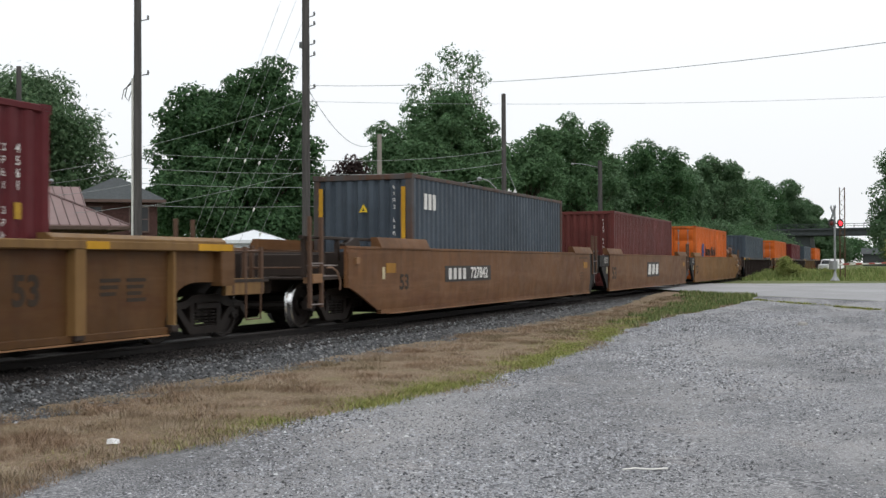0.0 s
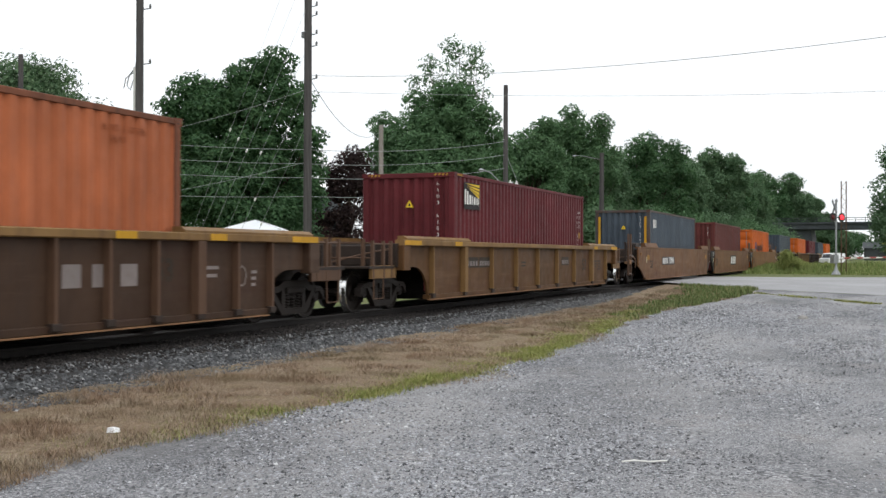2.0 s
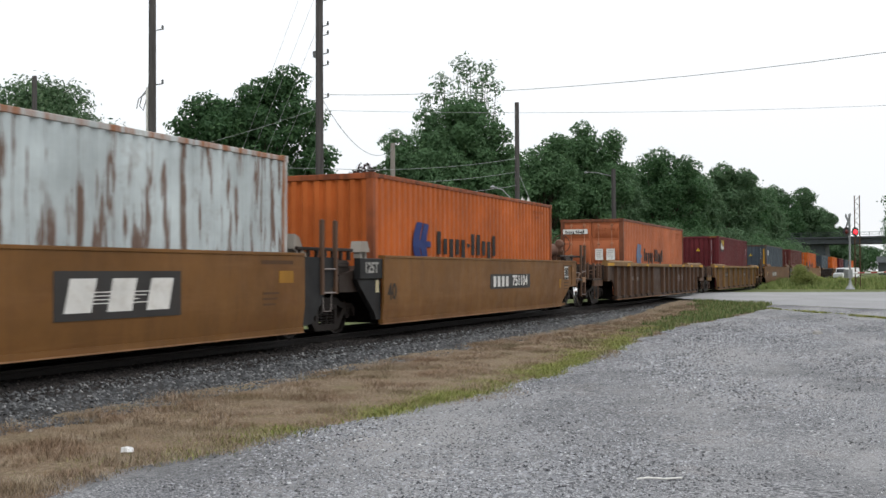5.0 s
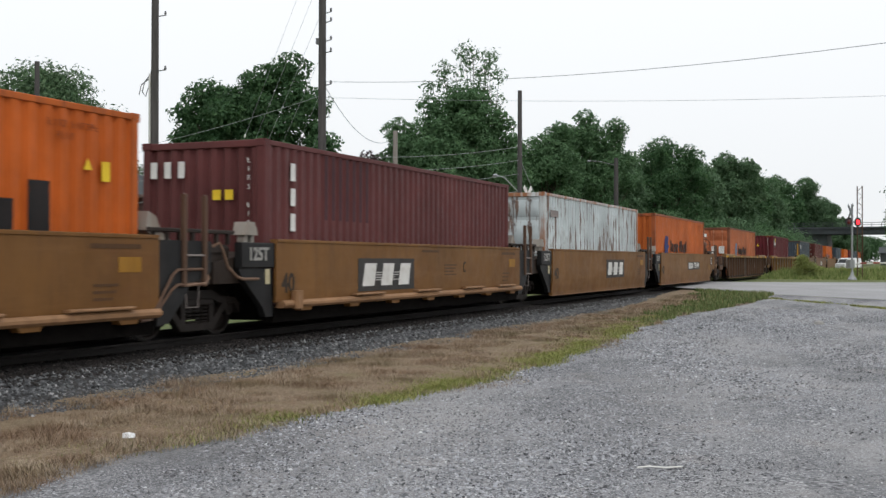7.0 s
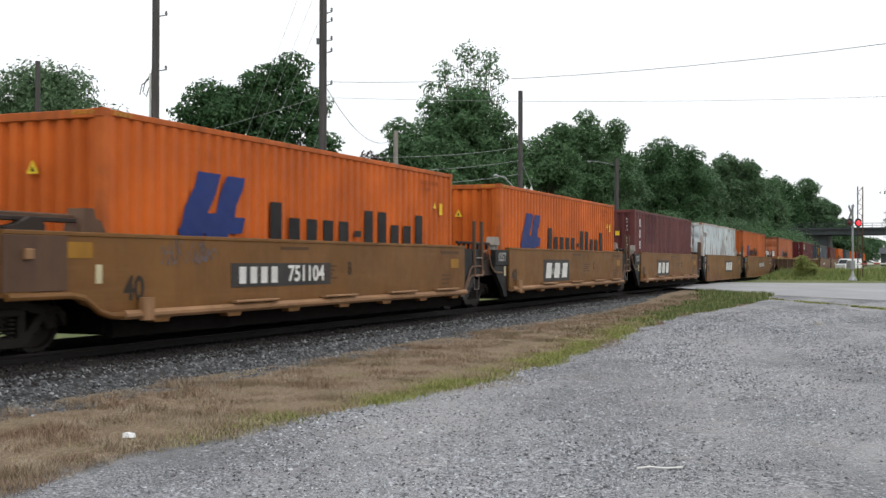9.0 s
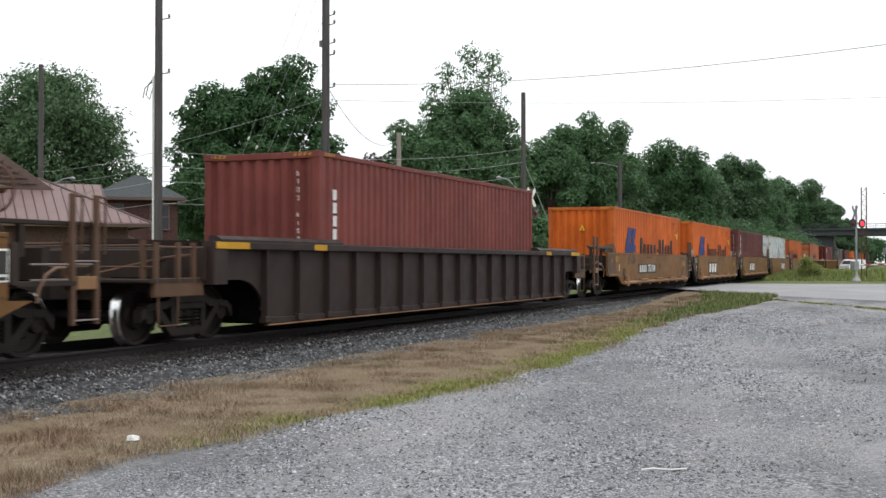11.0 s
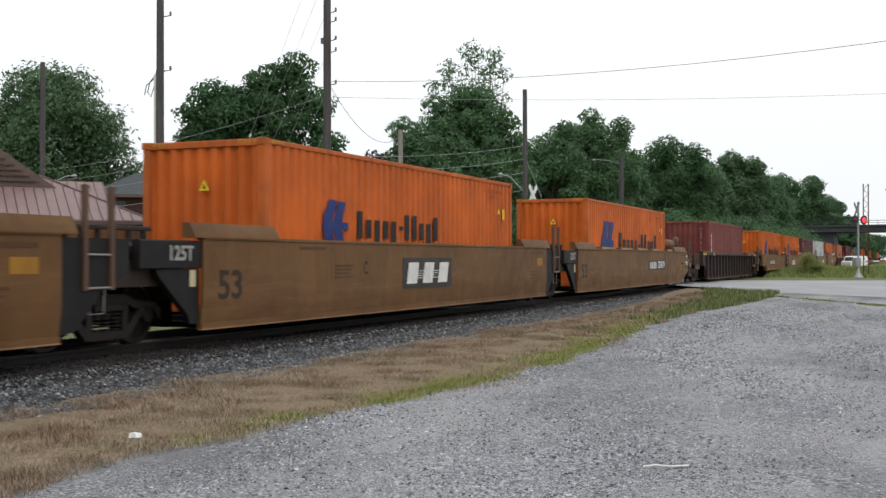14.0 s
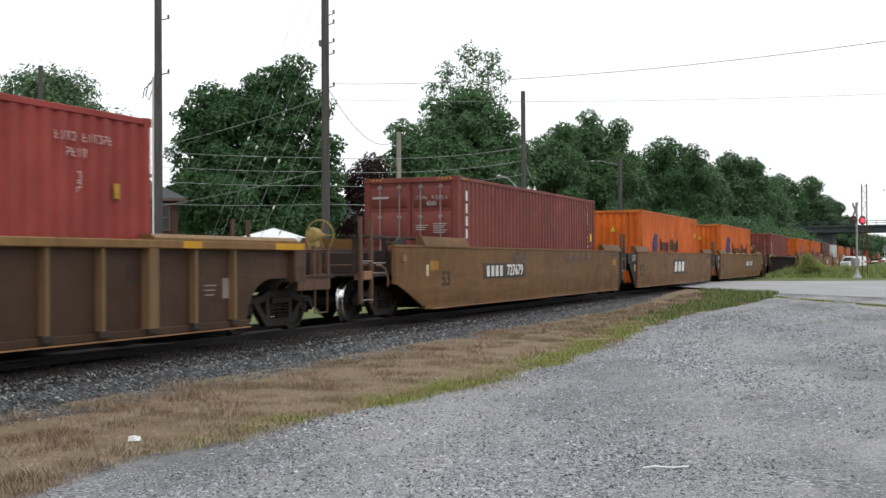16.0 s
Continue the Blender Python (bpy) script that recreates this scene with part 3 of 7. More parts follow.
thing("verge", "strip of dry tan soil between gravel and ballast", "ground", kind="structure", me=verge_mesh().mesh("verge", M_SOIL))


def road_mesh():
    sh = Shape()
    xs = [-60 + 2 * i for i in range(51)]
    n = 9
    vs = []
    for x in xs:
        a, b = road_near(x), max(road_far(x), road_near(x) + 9)
        for i in range(n):
            y = a + (b - a) * i / (n - 1)
            z = ground_z(x, y) + 0.02
            hump = smooth(4.2, 1.7, abs(x - TX))
            vs.append((x, y, z + (RT + 0.012 - z) * hump))
    sh.add(vs, [(j * n + i, j * n + i + 1, (j + 1) * n + i + 1, (j + 1) * n + i) for j in range(len(xs) - 1) for i in range(n - 1)])
    return sh


thing("road", "pale grey worn asphalt road over the railway", "road", kind="structure", me=road_mesh().mesh("road", M_ROAD))


def ballast_mesh():
    prof = [(2.9, -0.25), (2.3, 0.02), (1.55, 0.25), (1.25, 0.29), (0, 0.29), (-1.25, 0.29), (-1.55, 0.25), (-2.5, 0.0), (-3.0, -0.3)]
    ys = [-70 + 1.0 * i for i in range(150)] + [85, 95, 110, 140, 180, 240, 320, 420, 520]
    vs = [(TX + a + (0.10 * noise.noise((a, y * 0.7, 2)) if i in (1, 2) else 0), y, b + 0.02 * noise.noise((a * 3, y * 2, 1))) for y in ys for i, (a, b) in enumerate(prof)]
    n = len(prof)
    return Shape().add(vs, [(j * n + i, j * n + i + 1, (j + 1) * n + i + 1, (j + 1) * n + i) for j in range(len(ys) - 1) for i in range(n - 1)])


thing("ballast_bed", "dark crushed stone ballast under the rails", "railway", kind="structure", me=ballast_mesh().mesh("ballast_bed", M_BALLAST))

track = thing("track", "steel rails on dark wooden ties", "railway", kind="structure")
RAIL_PROF = [(-0.07, -0.17), (0.07, -0.17), (0.07, -0.155), (0.012, -0.14), (0.012, -0.045), (0.036, -0.035), (0.036, -0.012), (-0.036, -0.012), (-0.036, -0.035), (-0.012, -0.045), (-0.012, -0.14), (-0.07, -0.155)]
for side in (-1, 1):
    rx = TX + side * 0.7535
    part("rail", Shape().prism([(rx + a, RT + b) for a, b in RAIL_PROF], "y", -70, 500).mesh("rail", M_RAIL), track)
    part("rail_head", Shape().box(rx - 0.034, rx + 0.034, -70, 500, RT - 0.012, RT).mesh("rail_head", M_RAILTOP), track, "polished rail running surface, darkened for shade under the train")
tie_mesh = Shape().box(-1.3, 1.3, -0.11, 0.11, -0.18, 0, 0.02).mesh("tie", M_TIE)
for i in range(120):
    y = -5 + i * 0.5
    if not 49 < y < 66:
        part("tie", tie_mesh, track, "", pose(TX, y, RT - 0.155, 0, 0, random.uniform(-1, 1)))

# ---- freight containers: 40 ft, 2.896 m high; origin under the middle ----
CL, CW, CH = 6.096, 1.219, 2.896


def corrugated(length, z0, z1, out, depth, pitch, back):
    """A folded steel wall along y: outer face at x = out, folds going in by depth, flat back at x = back."""
    n = max(1, round(2 * length / pitch))
    p = 2 * length / n
    line = []
    for i in range(n):
        y = -length + i * p
        line += [(y, out), (y + 0.40 * p, out), (y + 0.60 * p, out - depth), (y + 0.82 * p, out - depth)]
    line.append((length, out))
    k = len(line)
    vs = [(x, y, z) for z in (z0, z1) for y, x in line] + [(back, y, z) for z in (z0, z1) for y, x in line]
    fs = []
    for i in range(k - 1):
        fs += [(i, i + 1, k + i + 1, k + i), (2 * k + i, 3 * k + i, 3 * k + i + 1, 2 * k + i + 1),
               (k + i, k + i + 1, 3 * k + i + 1, 3 * k + i), (i, 2 * k + i, 2 * k + i + 1, i + 1)]
    return Shape().add(vs, fs)


def side_wall():
    return corrugated(CL - 0.14, 0.15, CH - 0.09, CW - 0.012, 0.036, 0.278, CW - 0.075)


def end_wall():
    return corrugated(CW - 0.14, 0.15, CH - 0.12, CL - 0.03, 0.055, 0.27, CL - 0.12)


def roof_plate():
    sh = Shape()
    for i in range(20):
        y = -CL + 0.2 + i * (2 * CL - 0.4) / 20
        sh.box(-CW + 0.05, CW - 0.05, y, y + 0.42, CH - 0.045, CH - 0.018)
    return sh.box(-CW + 0.04, CW - 0.04, -CL + 0.1, CL - 0.1, CH - 0.07, CH - 0.035)


def floor_plate():
    return Shape().box(-CW + 0.03, CW - 0.03, -CL + 0.1, CL - 0.1, 0.03, 0.15)


def casting():
    """A corner casting with oval holes marked; dark plates stand in for their shade."""
    sh = Shape()
    sh.box(-0.089, 0.081, -0.081, 0.089, 0, 0.118, 0.008)
    sh.box(-0.087, 0.078, -0.078, 0.0, 0.003, 0.115)
    for a in (0.02, -0.02):
        sh.tube((0.081, a, 0.059), (0.084, a, 0.059), 0.028, 8)
    return sh


# black plate on the casting's face paints the dark of a hole
def hole():
    return Shape().box(0.0815, 0.0835, -0.04, 0.04, 0.03, 0.088, 0.0)


def door(parent, mat, label, m):
    """One door leaf of 1.12 m with four raised panels between its ribs."""
    d = part("door", cached("door", mat, lambda: Shape().box(-0.555, 0.555, -0.02, 0.03, 0.0, 2.595, 0.006)), parent, label, m)
    for z0, z1 in ((0.08, 0.46), (0.56, 1.0), (1.1, 1.9), (2.0, 2.50)):
        part("door_panel", cached("door_panel%g" % z0, mat, lambda: Shape().add(
            [(-0.50, -0.02, z0), (0.50, -0.02, z0), (0.50, -0.02, z1), (-0.50, -0.02, z1), (-0.46, -0.05, z0 + 0.05), (0.46, -0.05, z0 + 0.05), (0.46, -0.05, z1 - 0.05), (-0.46, -0.05, z1 - 0.05)],
            [(0, 1, 5, 4), (1, 2, 6, 5), (2, 3, 7, 6), (3, 0, 4, 7), (4, 5, 6, 7), (3, 2, 1, 0)])), d)
    return d


def lock_rod():
    sh = Shape().tube((0, -0.07, 0.02), (0, -0.07, 2.56), 0.017, 8)
    for z in (0.1, 0.75, 1.75, 2.45):
        sh.box(-0.05, 0.05, -0.085, -0.02, z, z + 0.07, 0.01)
    return sh.tube((0.0, -0.09, 0.95), (0.34, -0.09, 0.93), 0.014, 6)


def stripes_of(word, height, mat, parent, m, name="mark", width=0.62, thick=0.15, span=None, skew=0.0):
    """A trade mark drawn as plain blocks, one for each sign of the plan: B tall, b low, q low with a drop, 0 short bar."""
    figures = []
    x = 0.0
    t = height * thick
    w = height * width
    for ch in word:
        sh = Shape()
        figures.append(sh)
        if ch in "Bbq":
            sh.box(x, x + w * 0.62, -height * 0.28 if ch == "q" else 0, height if ch == "B" else height * 0.7, -0.002, 0.002)
            x += w * 0.8 + t
        elif ch == "0":
            sh.box(x, x + w * 0.5, height * 0.36, height * 0.36 + t, -0.002, 0.002)
            x += w * 0.5 + t
        else:
            x += w * 0.6
    figures = [f for f in figures if f.v]
    stretch = span / max(p[0] for f in figures for p in f.v) if span else 1.0
    x = span or x
    for i, f in enumerate(figures):
        f.v = [(p[0] * stretch + (p[1] - height / 2) * skew, p[1], p[2]) for p in f.v]
        part(name, cached("mark%s%d%s" % (word, i, (height, width, thick, span, skew)), mat, lambda: f), parent, "", m @ Matrix.Translation((-x / 2, -height / 2, 0)))


def bars(n, length, gap, size, mat, parent, m, name="small_print"):
    """Rows of unreadable small print as plain bars."""
    def make():
        sh = Shape()
        for i in range(n):
            sh.box(-length / 2, length / 2 - (i % 3) * length * 0.12, -i * gap - size / 2, -i * gap + size / 2, -0.002, 0.002)
        return sh
    return part(name, cached("bars%s" % str((n, length, gap, size)), mat, make), parent, "", m)


def code_row(n, size, pitch, mat, parent, m, name="code_mark", down=True):
    """A run of unreadable characters, one below or beside the other, each a few thin strokes."""
    plans = [[(-0.3, -0.5), (-0.18, -0.5), (-0.18, 0.36), (0.18, 0.36), (0.18, -0.5), (0.3, -0.5), (0.3, 0.5), (-0.3, 0.5)],
             [(-0.3, -0.5), (0.3, -0.5), (0.3, -0.36), (-0.16, -0.36), (-0.16, -0.06), (0.24, -0.06), (0.24, 0.08), (-0.16, 0.08), (-0.16, 0.5), (-0.3, 0.5)],
             [(-0.28, -0.5), (0.28, -0.5), (0.28, 0.5), (-0.28, 0.5), (-0.28, 0.36), (0.14, 0.36), (0.14, -0.36), (-0.28, -0.36)],
             [(-0.07, -0.5), (0.09, -0.5), (0.09, 0.5), (-0.07, 0.5)],
             [(-0.3, -0.5), (-0.16, -0.5), (-0.16, -0.08), (0.3, -0.08), (0.3, 0.5), (-0.3, 0.5), (-0.3, 0.36), (0.16, 0.36), (0.16, 0.06), (-0.3, 0.06)]]
    for i in range(n):
        if i not in (4, 11):
            k = (i * 7 + n + int(size * 1000)) % 5
            me = cached("code%g_%d" % (size, k), mat, lambda: Shape().prism([(a * size, b * size) for a, b in plans[k]], "z", -0.002, 0.002))
            part(name, me, parent, "", m @ Matrix.Translation((0, -i * pitch, 0) if down else (i * pitch, 0, 0)))


def triangle_mark(size):
    return Shape().prism([(-size * 0.55, 0), (size * 0.55, 0), (0, size)], "z", -0.002, 0.002)


def wave_logo(h):
    """Two slanting blades that meet over a notched foot."""
    ring = [(0.356, 1.0), (0.787, 0.96), (0.68, 0.66), (0.533, 0.39), (0.69, 0.39), (0.787, 0.71), (0.911, 0.94), (1.276, 0.914), (1.23, 0.74), (1.09, 0.51), (1.067, 0.343), (1.28, 0.336),
            (1.222, 0.113), (0.933, 0.098), (0.947, 0.0), (0.533, 0.0), (0.467, 0.12), (0.444, 0.0), (0.067, 0.01), (0.0, 0.13), (0.067, 0.235), (0.111, 0.465), (0.289, 0.77)]
    return Shape().prism([(a * h, b * (1 + 0.08 * a) * h) for a, b in ring], "z", -0.002, 0.002)


def chevron_logo(h):
    """The whole small mark: two blades above, mirrored below, and a stub between."""
    up = [(0.02, 0.0), (0.10, 0.25), (0.28, 0.5), (0.62, 0.485), (0.50, 0.26), (0.42, 0.09), (0.47, 0.09), (0.58, 0.28), (0.68, 0.48), (1.0, 0.46), (0.89, 0.24), (0.84, 0.07), (1.11, 0.07)]
    ring = up + [(a, -b) for a, b in reversed(up[1:])]
    return Shape().prism([(a * h * 0.95, (b + 0.5) * h) for a, b in ring], "z", -0.002, 0.002)


def container(label, mat, rear="fold", frame_mat=None):
    """A 40 ft box; rear is the end that faces back down the track: 'fold' or 'doors'."""
    c = thing("freight_container", label, "container", group="containers on the train")
    fm = frame_mat or mat
    flip = Matrix.Rotation(math.pi, 4, "Z")
    wall = cached("side_wall", mat, side_wall)
    part("side_wall", wall, c)
    part("side_wall", wall, c, "", flip)
    part("roof", cached("roof", mat, roof_plate), c)
    part("floor", cached("floor", M_IRON, floor_plate), c)

    def end_mesh():
        sh = end_wall()
        sh.v = [(y, x, z) for x, y, z in sh.v]
        return sh
    e = cached("end_panel", mat, end_mesh)
    part("end_wall", e, c, "folded steel end wall", None if rear == "doors" else flip)
    if rear == "doors":
        rod = cached("lock_rod", M_ROD if mat != C_SALMON else M_SALMONROD, lock_rod)
        for s in (-1, 1):
            d = door(c, mat, "steel container door with lock rods", pose(s * 0.565, -CL + 0.06, 0.17))
            for a in (-0.29, 0.22):
                part("lock_rod", rod, d, "", pose(a if s > 0 else a + 0.07, 0, 0))
    else:
        for s in (-1, 1):
            door(c, mat, "steel container door", pose(s * 0.565, CL - 0.06, 0.17, 0, 0, 180))
    for sx in (-1, 1):
        part("top_rail", cached("top_rail%d" % sx, fm, lambda: Shape().box(sx * CW - 0.06 if sx > 0 else -CW, CW if sx > 0 else -CW + 0.06, -CL + 0.17, CL - 0.17, CH - 0.10, CH - 0.012, 0.01)), c)
        part("bottom_rail", cached("bottom_rail%d" % sx, fm, lambda: Shape().box(sx * CW - 0.06 if sx > 0 else -CW, CW if sx > 0 else -CW + 0.06, -CL + 0.17, CL - 0.17, 0.02, 0.17, 0.01)), c)
        for sy in (-1, 1):
            x0, y0 = (CW - 0.16, CL - 0.16)
            part("corner_post", cached("post%d%d" % (sx, sy), fm, lambda: Shape().box(min(sx * CW, sx * x0), max(sx * CW, sx * x0), min(sy * (CL - 0.01), sy * y0), max(sy * (CL - 0.01), sy * y0), 0.11, CH - 0.11, 0.02)), c)
            for z in (0, CH - 0.118):
                k = part("corner_casting", cached("casting", fm, casting), c, "", pose(sx * (CW - 0.079), sy * (CL - 0.081), z, 0, 0, 0 if sx > 0 else 180))
                part("casting_hole", cached("hole", M_BLACKPAINT, hole), k)
    for sy in (-1, 1):
        ya, yb = sorted((sy * CL - sy * 0.005, sy * (CL - 0.12)))
        part("header", cached("header%d" % sy, fm, lambda: Shape().box(-CW + 0.16, CW - 0.16, ya, yb, CH - 0.13, CH - 0.012, 0.01)), c)
        part("end_sill", cached("end_sill%d" % sy, fm, lambda: Shape().box(-CW + 0.16, CW - 0.16, ya, yb, 0.02, 0.17, 0.01)), c)
    return c


SX, RY = CW + 0.004, -CL - 0.004      # faces that carry marks: side, rear end


def warning_set(c, y=None):
    """Small yellow caution stickers."""
    k = part("caution_sticker", cached("tri", M_YELLOWMARK, lambda: triangle_mark(0.19)), c, "yellow triangular caution sticker", on_rear(0.05, RY, 2.05))
    part("symbol", cached("tri_in", M_BLACKMARK, lambda: Shape().prism([(-0.035, 0.03), (0.035, 0.03), (0.0, 0.11)], "z", 0.003, 0.005)), k)
    if y is not None:
        part("caution_sticker", cached("tri2", M_YELLOWMARK, lambda: triangle_mark(0.15)), c, "yellow triangular caution sticker", on_side(SX, y, 2.05))
        part("caution_sticker", cached("sq", M_YELLOWMARK, lambda: Shape().box(-0.08, 0.08, -0.13, 0.13, -0.002, 0.002)), c, "yellow rectangular caution sticker", on_side(SX, y + 0.35, 2.05))


def stripe_edge(c):
    """Black and yellow warning stripes on the top corners, as on tall boxes."""
    def make():
        sh = Shape()
        for i in range(4):
            sh.prism([(i * 0.10, 0), (i * 0.10 + 0.045, 0), (i * 0.10 + 0.075, 0.05), (i * 0.10 + 0.03, 0.05)], "z", -0.002, 0.002)
        return sh
    me = cached("warn", M_DULLYELLOW, make)
    part("height_stripes", me, c, "", on_rear(-1.1, RY, CH - 0.08))
    part("height_stripes", me, c, "", on_rear(0.70, RY, CH - 0.08))
    part("height_stripes", me, c, "", on_side(SX, -CL + 0.22, CH - 0.08))


def container_hl(label, big, mat=None, logo=None, rear="fold", paint=None):
    """An orange box with a blue mark and a row of dark strokes, in one of two sizes."""
    c = container(label, *(paint[0], rear, paint[1]) if paint else (mat or C_ORANGE, rear, C_SALMONFRAME if mat else C_ORANGEFRAME))
    if rear == "fold" and not paint:
        stripe_edge(c)
        warning_set(c, 5.05)
    lh, lz, ly = (1.38, 0.80, -4.45) if big else (0.79, 1.19, -4.2 if mat is None else -4.05)
    if big:
        part("wave_logo", cached("wave%g" % lh, logo or M_BLUEMARK, lambda: wave_logo(lh)), c, "blue two-bladed mark", on_side(SX, ly, lz + 0.39) @ Matrix.Diagonal((1, 0.72, 1, 1)))
    else:
        part("wave_logo", cached("chevron", logo or M_BLUEMARK, lambda: chevron_logo(0.95)), c, "blue mark of two bent blades", on_side(SX, ly + 0.03 + (0.10 if mat else 0), lz - 0.15))
    if big:
        stripes_of("Bbqbq0BBbqB", 0.81, M_BLACKMARK, c, on_side(SX, 1.22, 1.455), "trade_mark", 0.62, 0.145, 6.27)
    else:
        far = mat is not None
        stripes_of("Bbqbq0BBbqB", 0.51, M_BLACKMARK, c, on_side(SX, -0.66 if far else -0.86, 1.565), "trade_mark", 0.62, 0.165, 3.65 if far else 3.88)
    code_row(11, 0.085, 0.085, M_ORANGEFADE, c, on_side(SX, 4.35, 2.60), "code_mark", False)
    code_row(4, 0.085, 0.085, M_ORANGEFADE, c, on_side(SX, 4.5, 2.45), "code_mark", False)
    return c


# ---- well cars: origin on the rail head under the middle; +y is forward ----
def wheelset_mesh():
    sh = Shape()
    for s in (-1, 1):
        sh.lathe([(0.10, s * 0.66), (0.10, s * 0.80), (0.17, s * 0.80), (0.20, s * 0.745), (0.34, s * 0.755), (0.36, s * 0.80), (0.415, s * 0.80), (0.42, s * 0.72), (0.445, s * 0.70), (0.445, s * 0.675), (0.36, s * 0.67), (0.33, s * 0.70), (0.20, s * 0.68), (0.16, s * 0.66)], (0, 0, 0), "x", 22)
    sh.tube((-0.95, 0, 0), (0.95, 0, 0), 0.075, 10)
    for s in (-1, 1):
        sh.tube((s * 0.93, 0, 0), (s * 1.03, 0, 0), 0.11, 10)
        for i in range(3):
            a = i * 2.094
            sh.tube((s * 1.03, 0.06 * math.cos(a), 0.06 * math.sin(a)), (s * 1.045, 0.06 * math.cos(a), 0.06 * math.sin(a)), 0.018, 6)
    return sh


def tread_mesh(s):
    return Shape().lathe([(0.4475, s * 0.676), (0.4475, s * 0.698), (0.4235, s * 0.718), (0.4190, s * 0.798), (0.400, s * 0.804)], (0, 0, 0), "x", 22, False)


def sideframe_mesh():
    """Cast side frame: bowed beam, two pedestals, spring window."""
    sh = Shape()
    # beam, bottom chord, columns and pedestals as separate lumps of one casting
    sh.prism([(-1.12, 0.34), (-1.12, 0.50), (-0.98, 0.60), (-0.55, 0.63), (-0.38, 0.72), (0.38, 0.72), (0.55, 0.63), (0.98, 0.60), (1.12, 0.50), (1.12, 0.34), (0.97, 0.50), (0.55, 0.52), (0.36, 0.60), (-0.36, 0.60), (-0.55, 0.52), (-0.97, 0.50)], "x", 0.93, 1.07)
    sh.prism([(-0.80, 0.50), (-0.42, 0.12), (0.42, 0.12), (0.80, 0.50), (0.66, 0.52), (0.36, 0.23), (-0.36, 0.23), (-0.66, 0.52)], "x", 0.94, 1.06)
    for s in (-1, 1):
        sh.box(0.94, 1.06, s * 0.36 - 0.06, s * 0.36 + 0.06, 0.2, 0.64)
        sh.box(0.92, 1.08, s * 0.89 - 0.13, s * 0.89 + 0.13, 0.50, 0.59, 0.02)
    for y in (-0.2, 0.0, 0.2):
        for k in range(5):
            sh.tube((1.0, y, 0.235 + k * 0.052), (1.0, y, 0.262 + k * 0.052), 0.075, 9)
    sh.box(0.9, 1.1, -0.30, 0.30, 0.49, 0.60, 0.02)
    return sh


def bolster_mesh():
    sh = Shape().box(-1.0, 1.0, -0.2, 0.2, 0.42, 0.62, 0.04)
    for s in (-1, 1):
        sh.box(-0.85, 0.85, s * 0.55 - 0.04, s * 0.55 + 0.04, 0.28, 0.40, 0.02)
        for x in (-0.753, 0.753):
            sh.box(x - 0.06, x + 0.06, s * 0.50 - 0.05, s * 0.50 + 0.03, 0.2, 0.5, 0.02)
    return sh


WHEELS = []


def truck(car, y):
    """A two-axle truck under a car."""
    t = part("truck", cached("bolster", M_IRON, bolster_mesh), car, "dark rusty two-axle truck", pose(0, y, 0))
    sf = cached("sideframe", M_IRON, sideframe_mesh)
    part("side_frame", sf, t)
    part("side_frame", sf, t, "", Matrix.Rotation(math.pi, 4, "Z"))
    for s in (-1, 1):
        w = part("wheelset", cached("wheelset", M_IRON, wheelset_mesh), car, "pair of steel wheels on an axle", pose(0, y + s * 0.89, 0.42))
        for k in (-1, 1):
            part("wheel_tread", cached("tread%d" % k, M_RIM, lambda: tread_mesh(k)), w, "bright worn wheel tread")
        WHEELS.append(w)
    return t


def coupler_mesh(s):
    sh = Shape().box(-0.09, 0.09, *sorted((s * 9.9, s * 11.25)), 0.72, 0.90, 0.02)
    a, b = sorted((s * 11.2, s * 11.66))
    sh.prism([(-0.13, a), (0.16, a), (0.19, b - 0.1), (0.10, b), (0.02, b - 0.16), (-0.15, b - 0.05)], "z", 0.68, 0.96)
    return sh


def ladder(car, x, y, z0, z1, mat, width=0.42, loop=0.0):
    """Two tall stiles along y with top loops, a worn step board and rungs."""
    k = 1 if x > 0 else -1
    h = z1 - z0

    def post():
        sh = Shape().box(-0.035, 0.035, -0.04, 0.04, 0, h, 0.012)
        if loop:
            sh.path([(0, 0, h - 0.02), (0, loop * 0.8, h - 0.02), (-k * 0.02, loop, h - 0.07), (-k * 0.03, loop, h - 0.75)], 0.018)
        return sh
    stile = cached("stile%g_%g" % (h, loop * k), mat, post)
    lad = part("ladder", stile, car, "end ladder with tall posts", pose(x, y - width / 2, z0))
    part("stile", stile, lad, "", pose(0, width, 0))
    # paler steel than the posts: light on the rungs is in the colour
    rung = cached("rung%g" % width, M_ROD, lambda: Shape().tube((0, 0, 0), (0, width, 0), 0.013, 6))
    for z in (0.06, 0.80):
        part("rung", rung, lad, "", pose(k * 0.036, 0, z))
    part("step_board", cached("step_board%g" % width, M_LIP, lambda: Shape().box(-0.16, 0.05, 0.045, width - 0.045, 0, 0.17, 0.012)), lad, "worn tan step board", pose(0, 0, 0.44))
    return lad


def end_posts(car, s, y, mat):
    """Grab posts and cross rails over the coupler."""
    for x in (1.15, -1.15):
        part("end_post", cached("cross_post", mat, lambda: Shape().box(-0.035, 0.035, -0.04, 0.04, 0.93, 1.5, 0.01)), car, "", pose(x, y, 0))
    for z in (1.12, 1.42):
        part("cross_rail", cached("cross_rail", mat, lambda: Shape().tube((-1.3, 0, 0), (1.3, 0, 0), 0.018, 6)), car, "", pose(0, y, z))


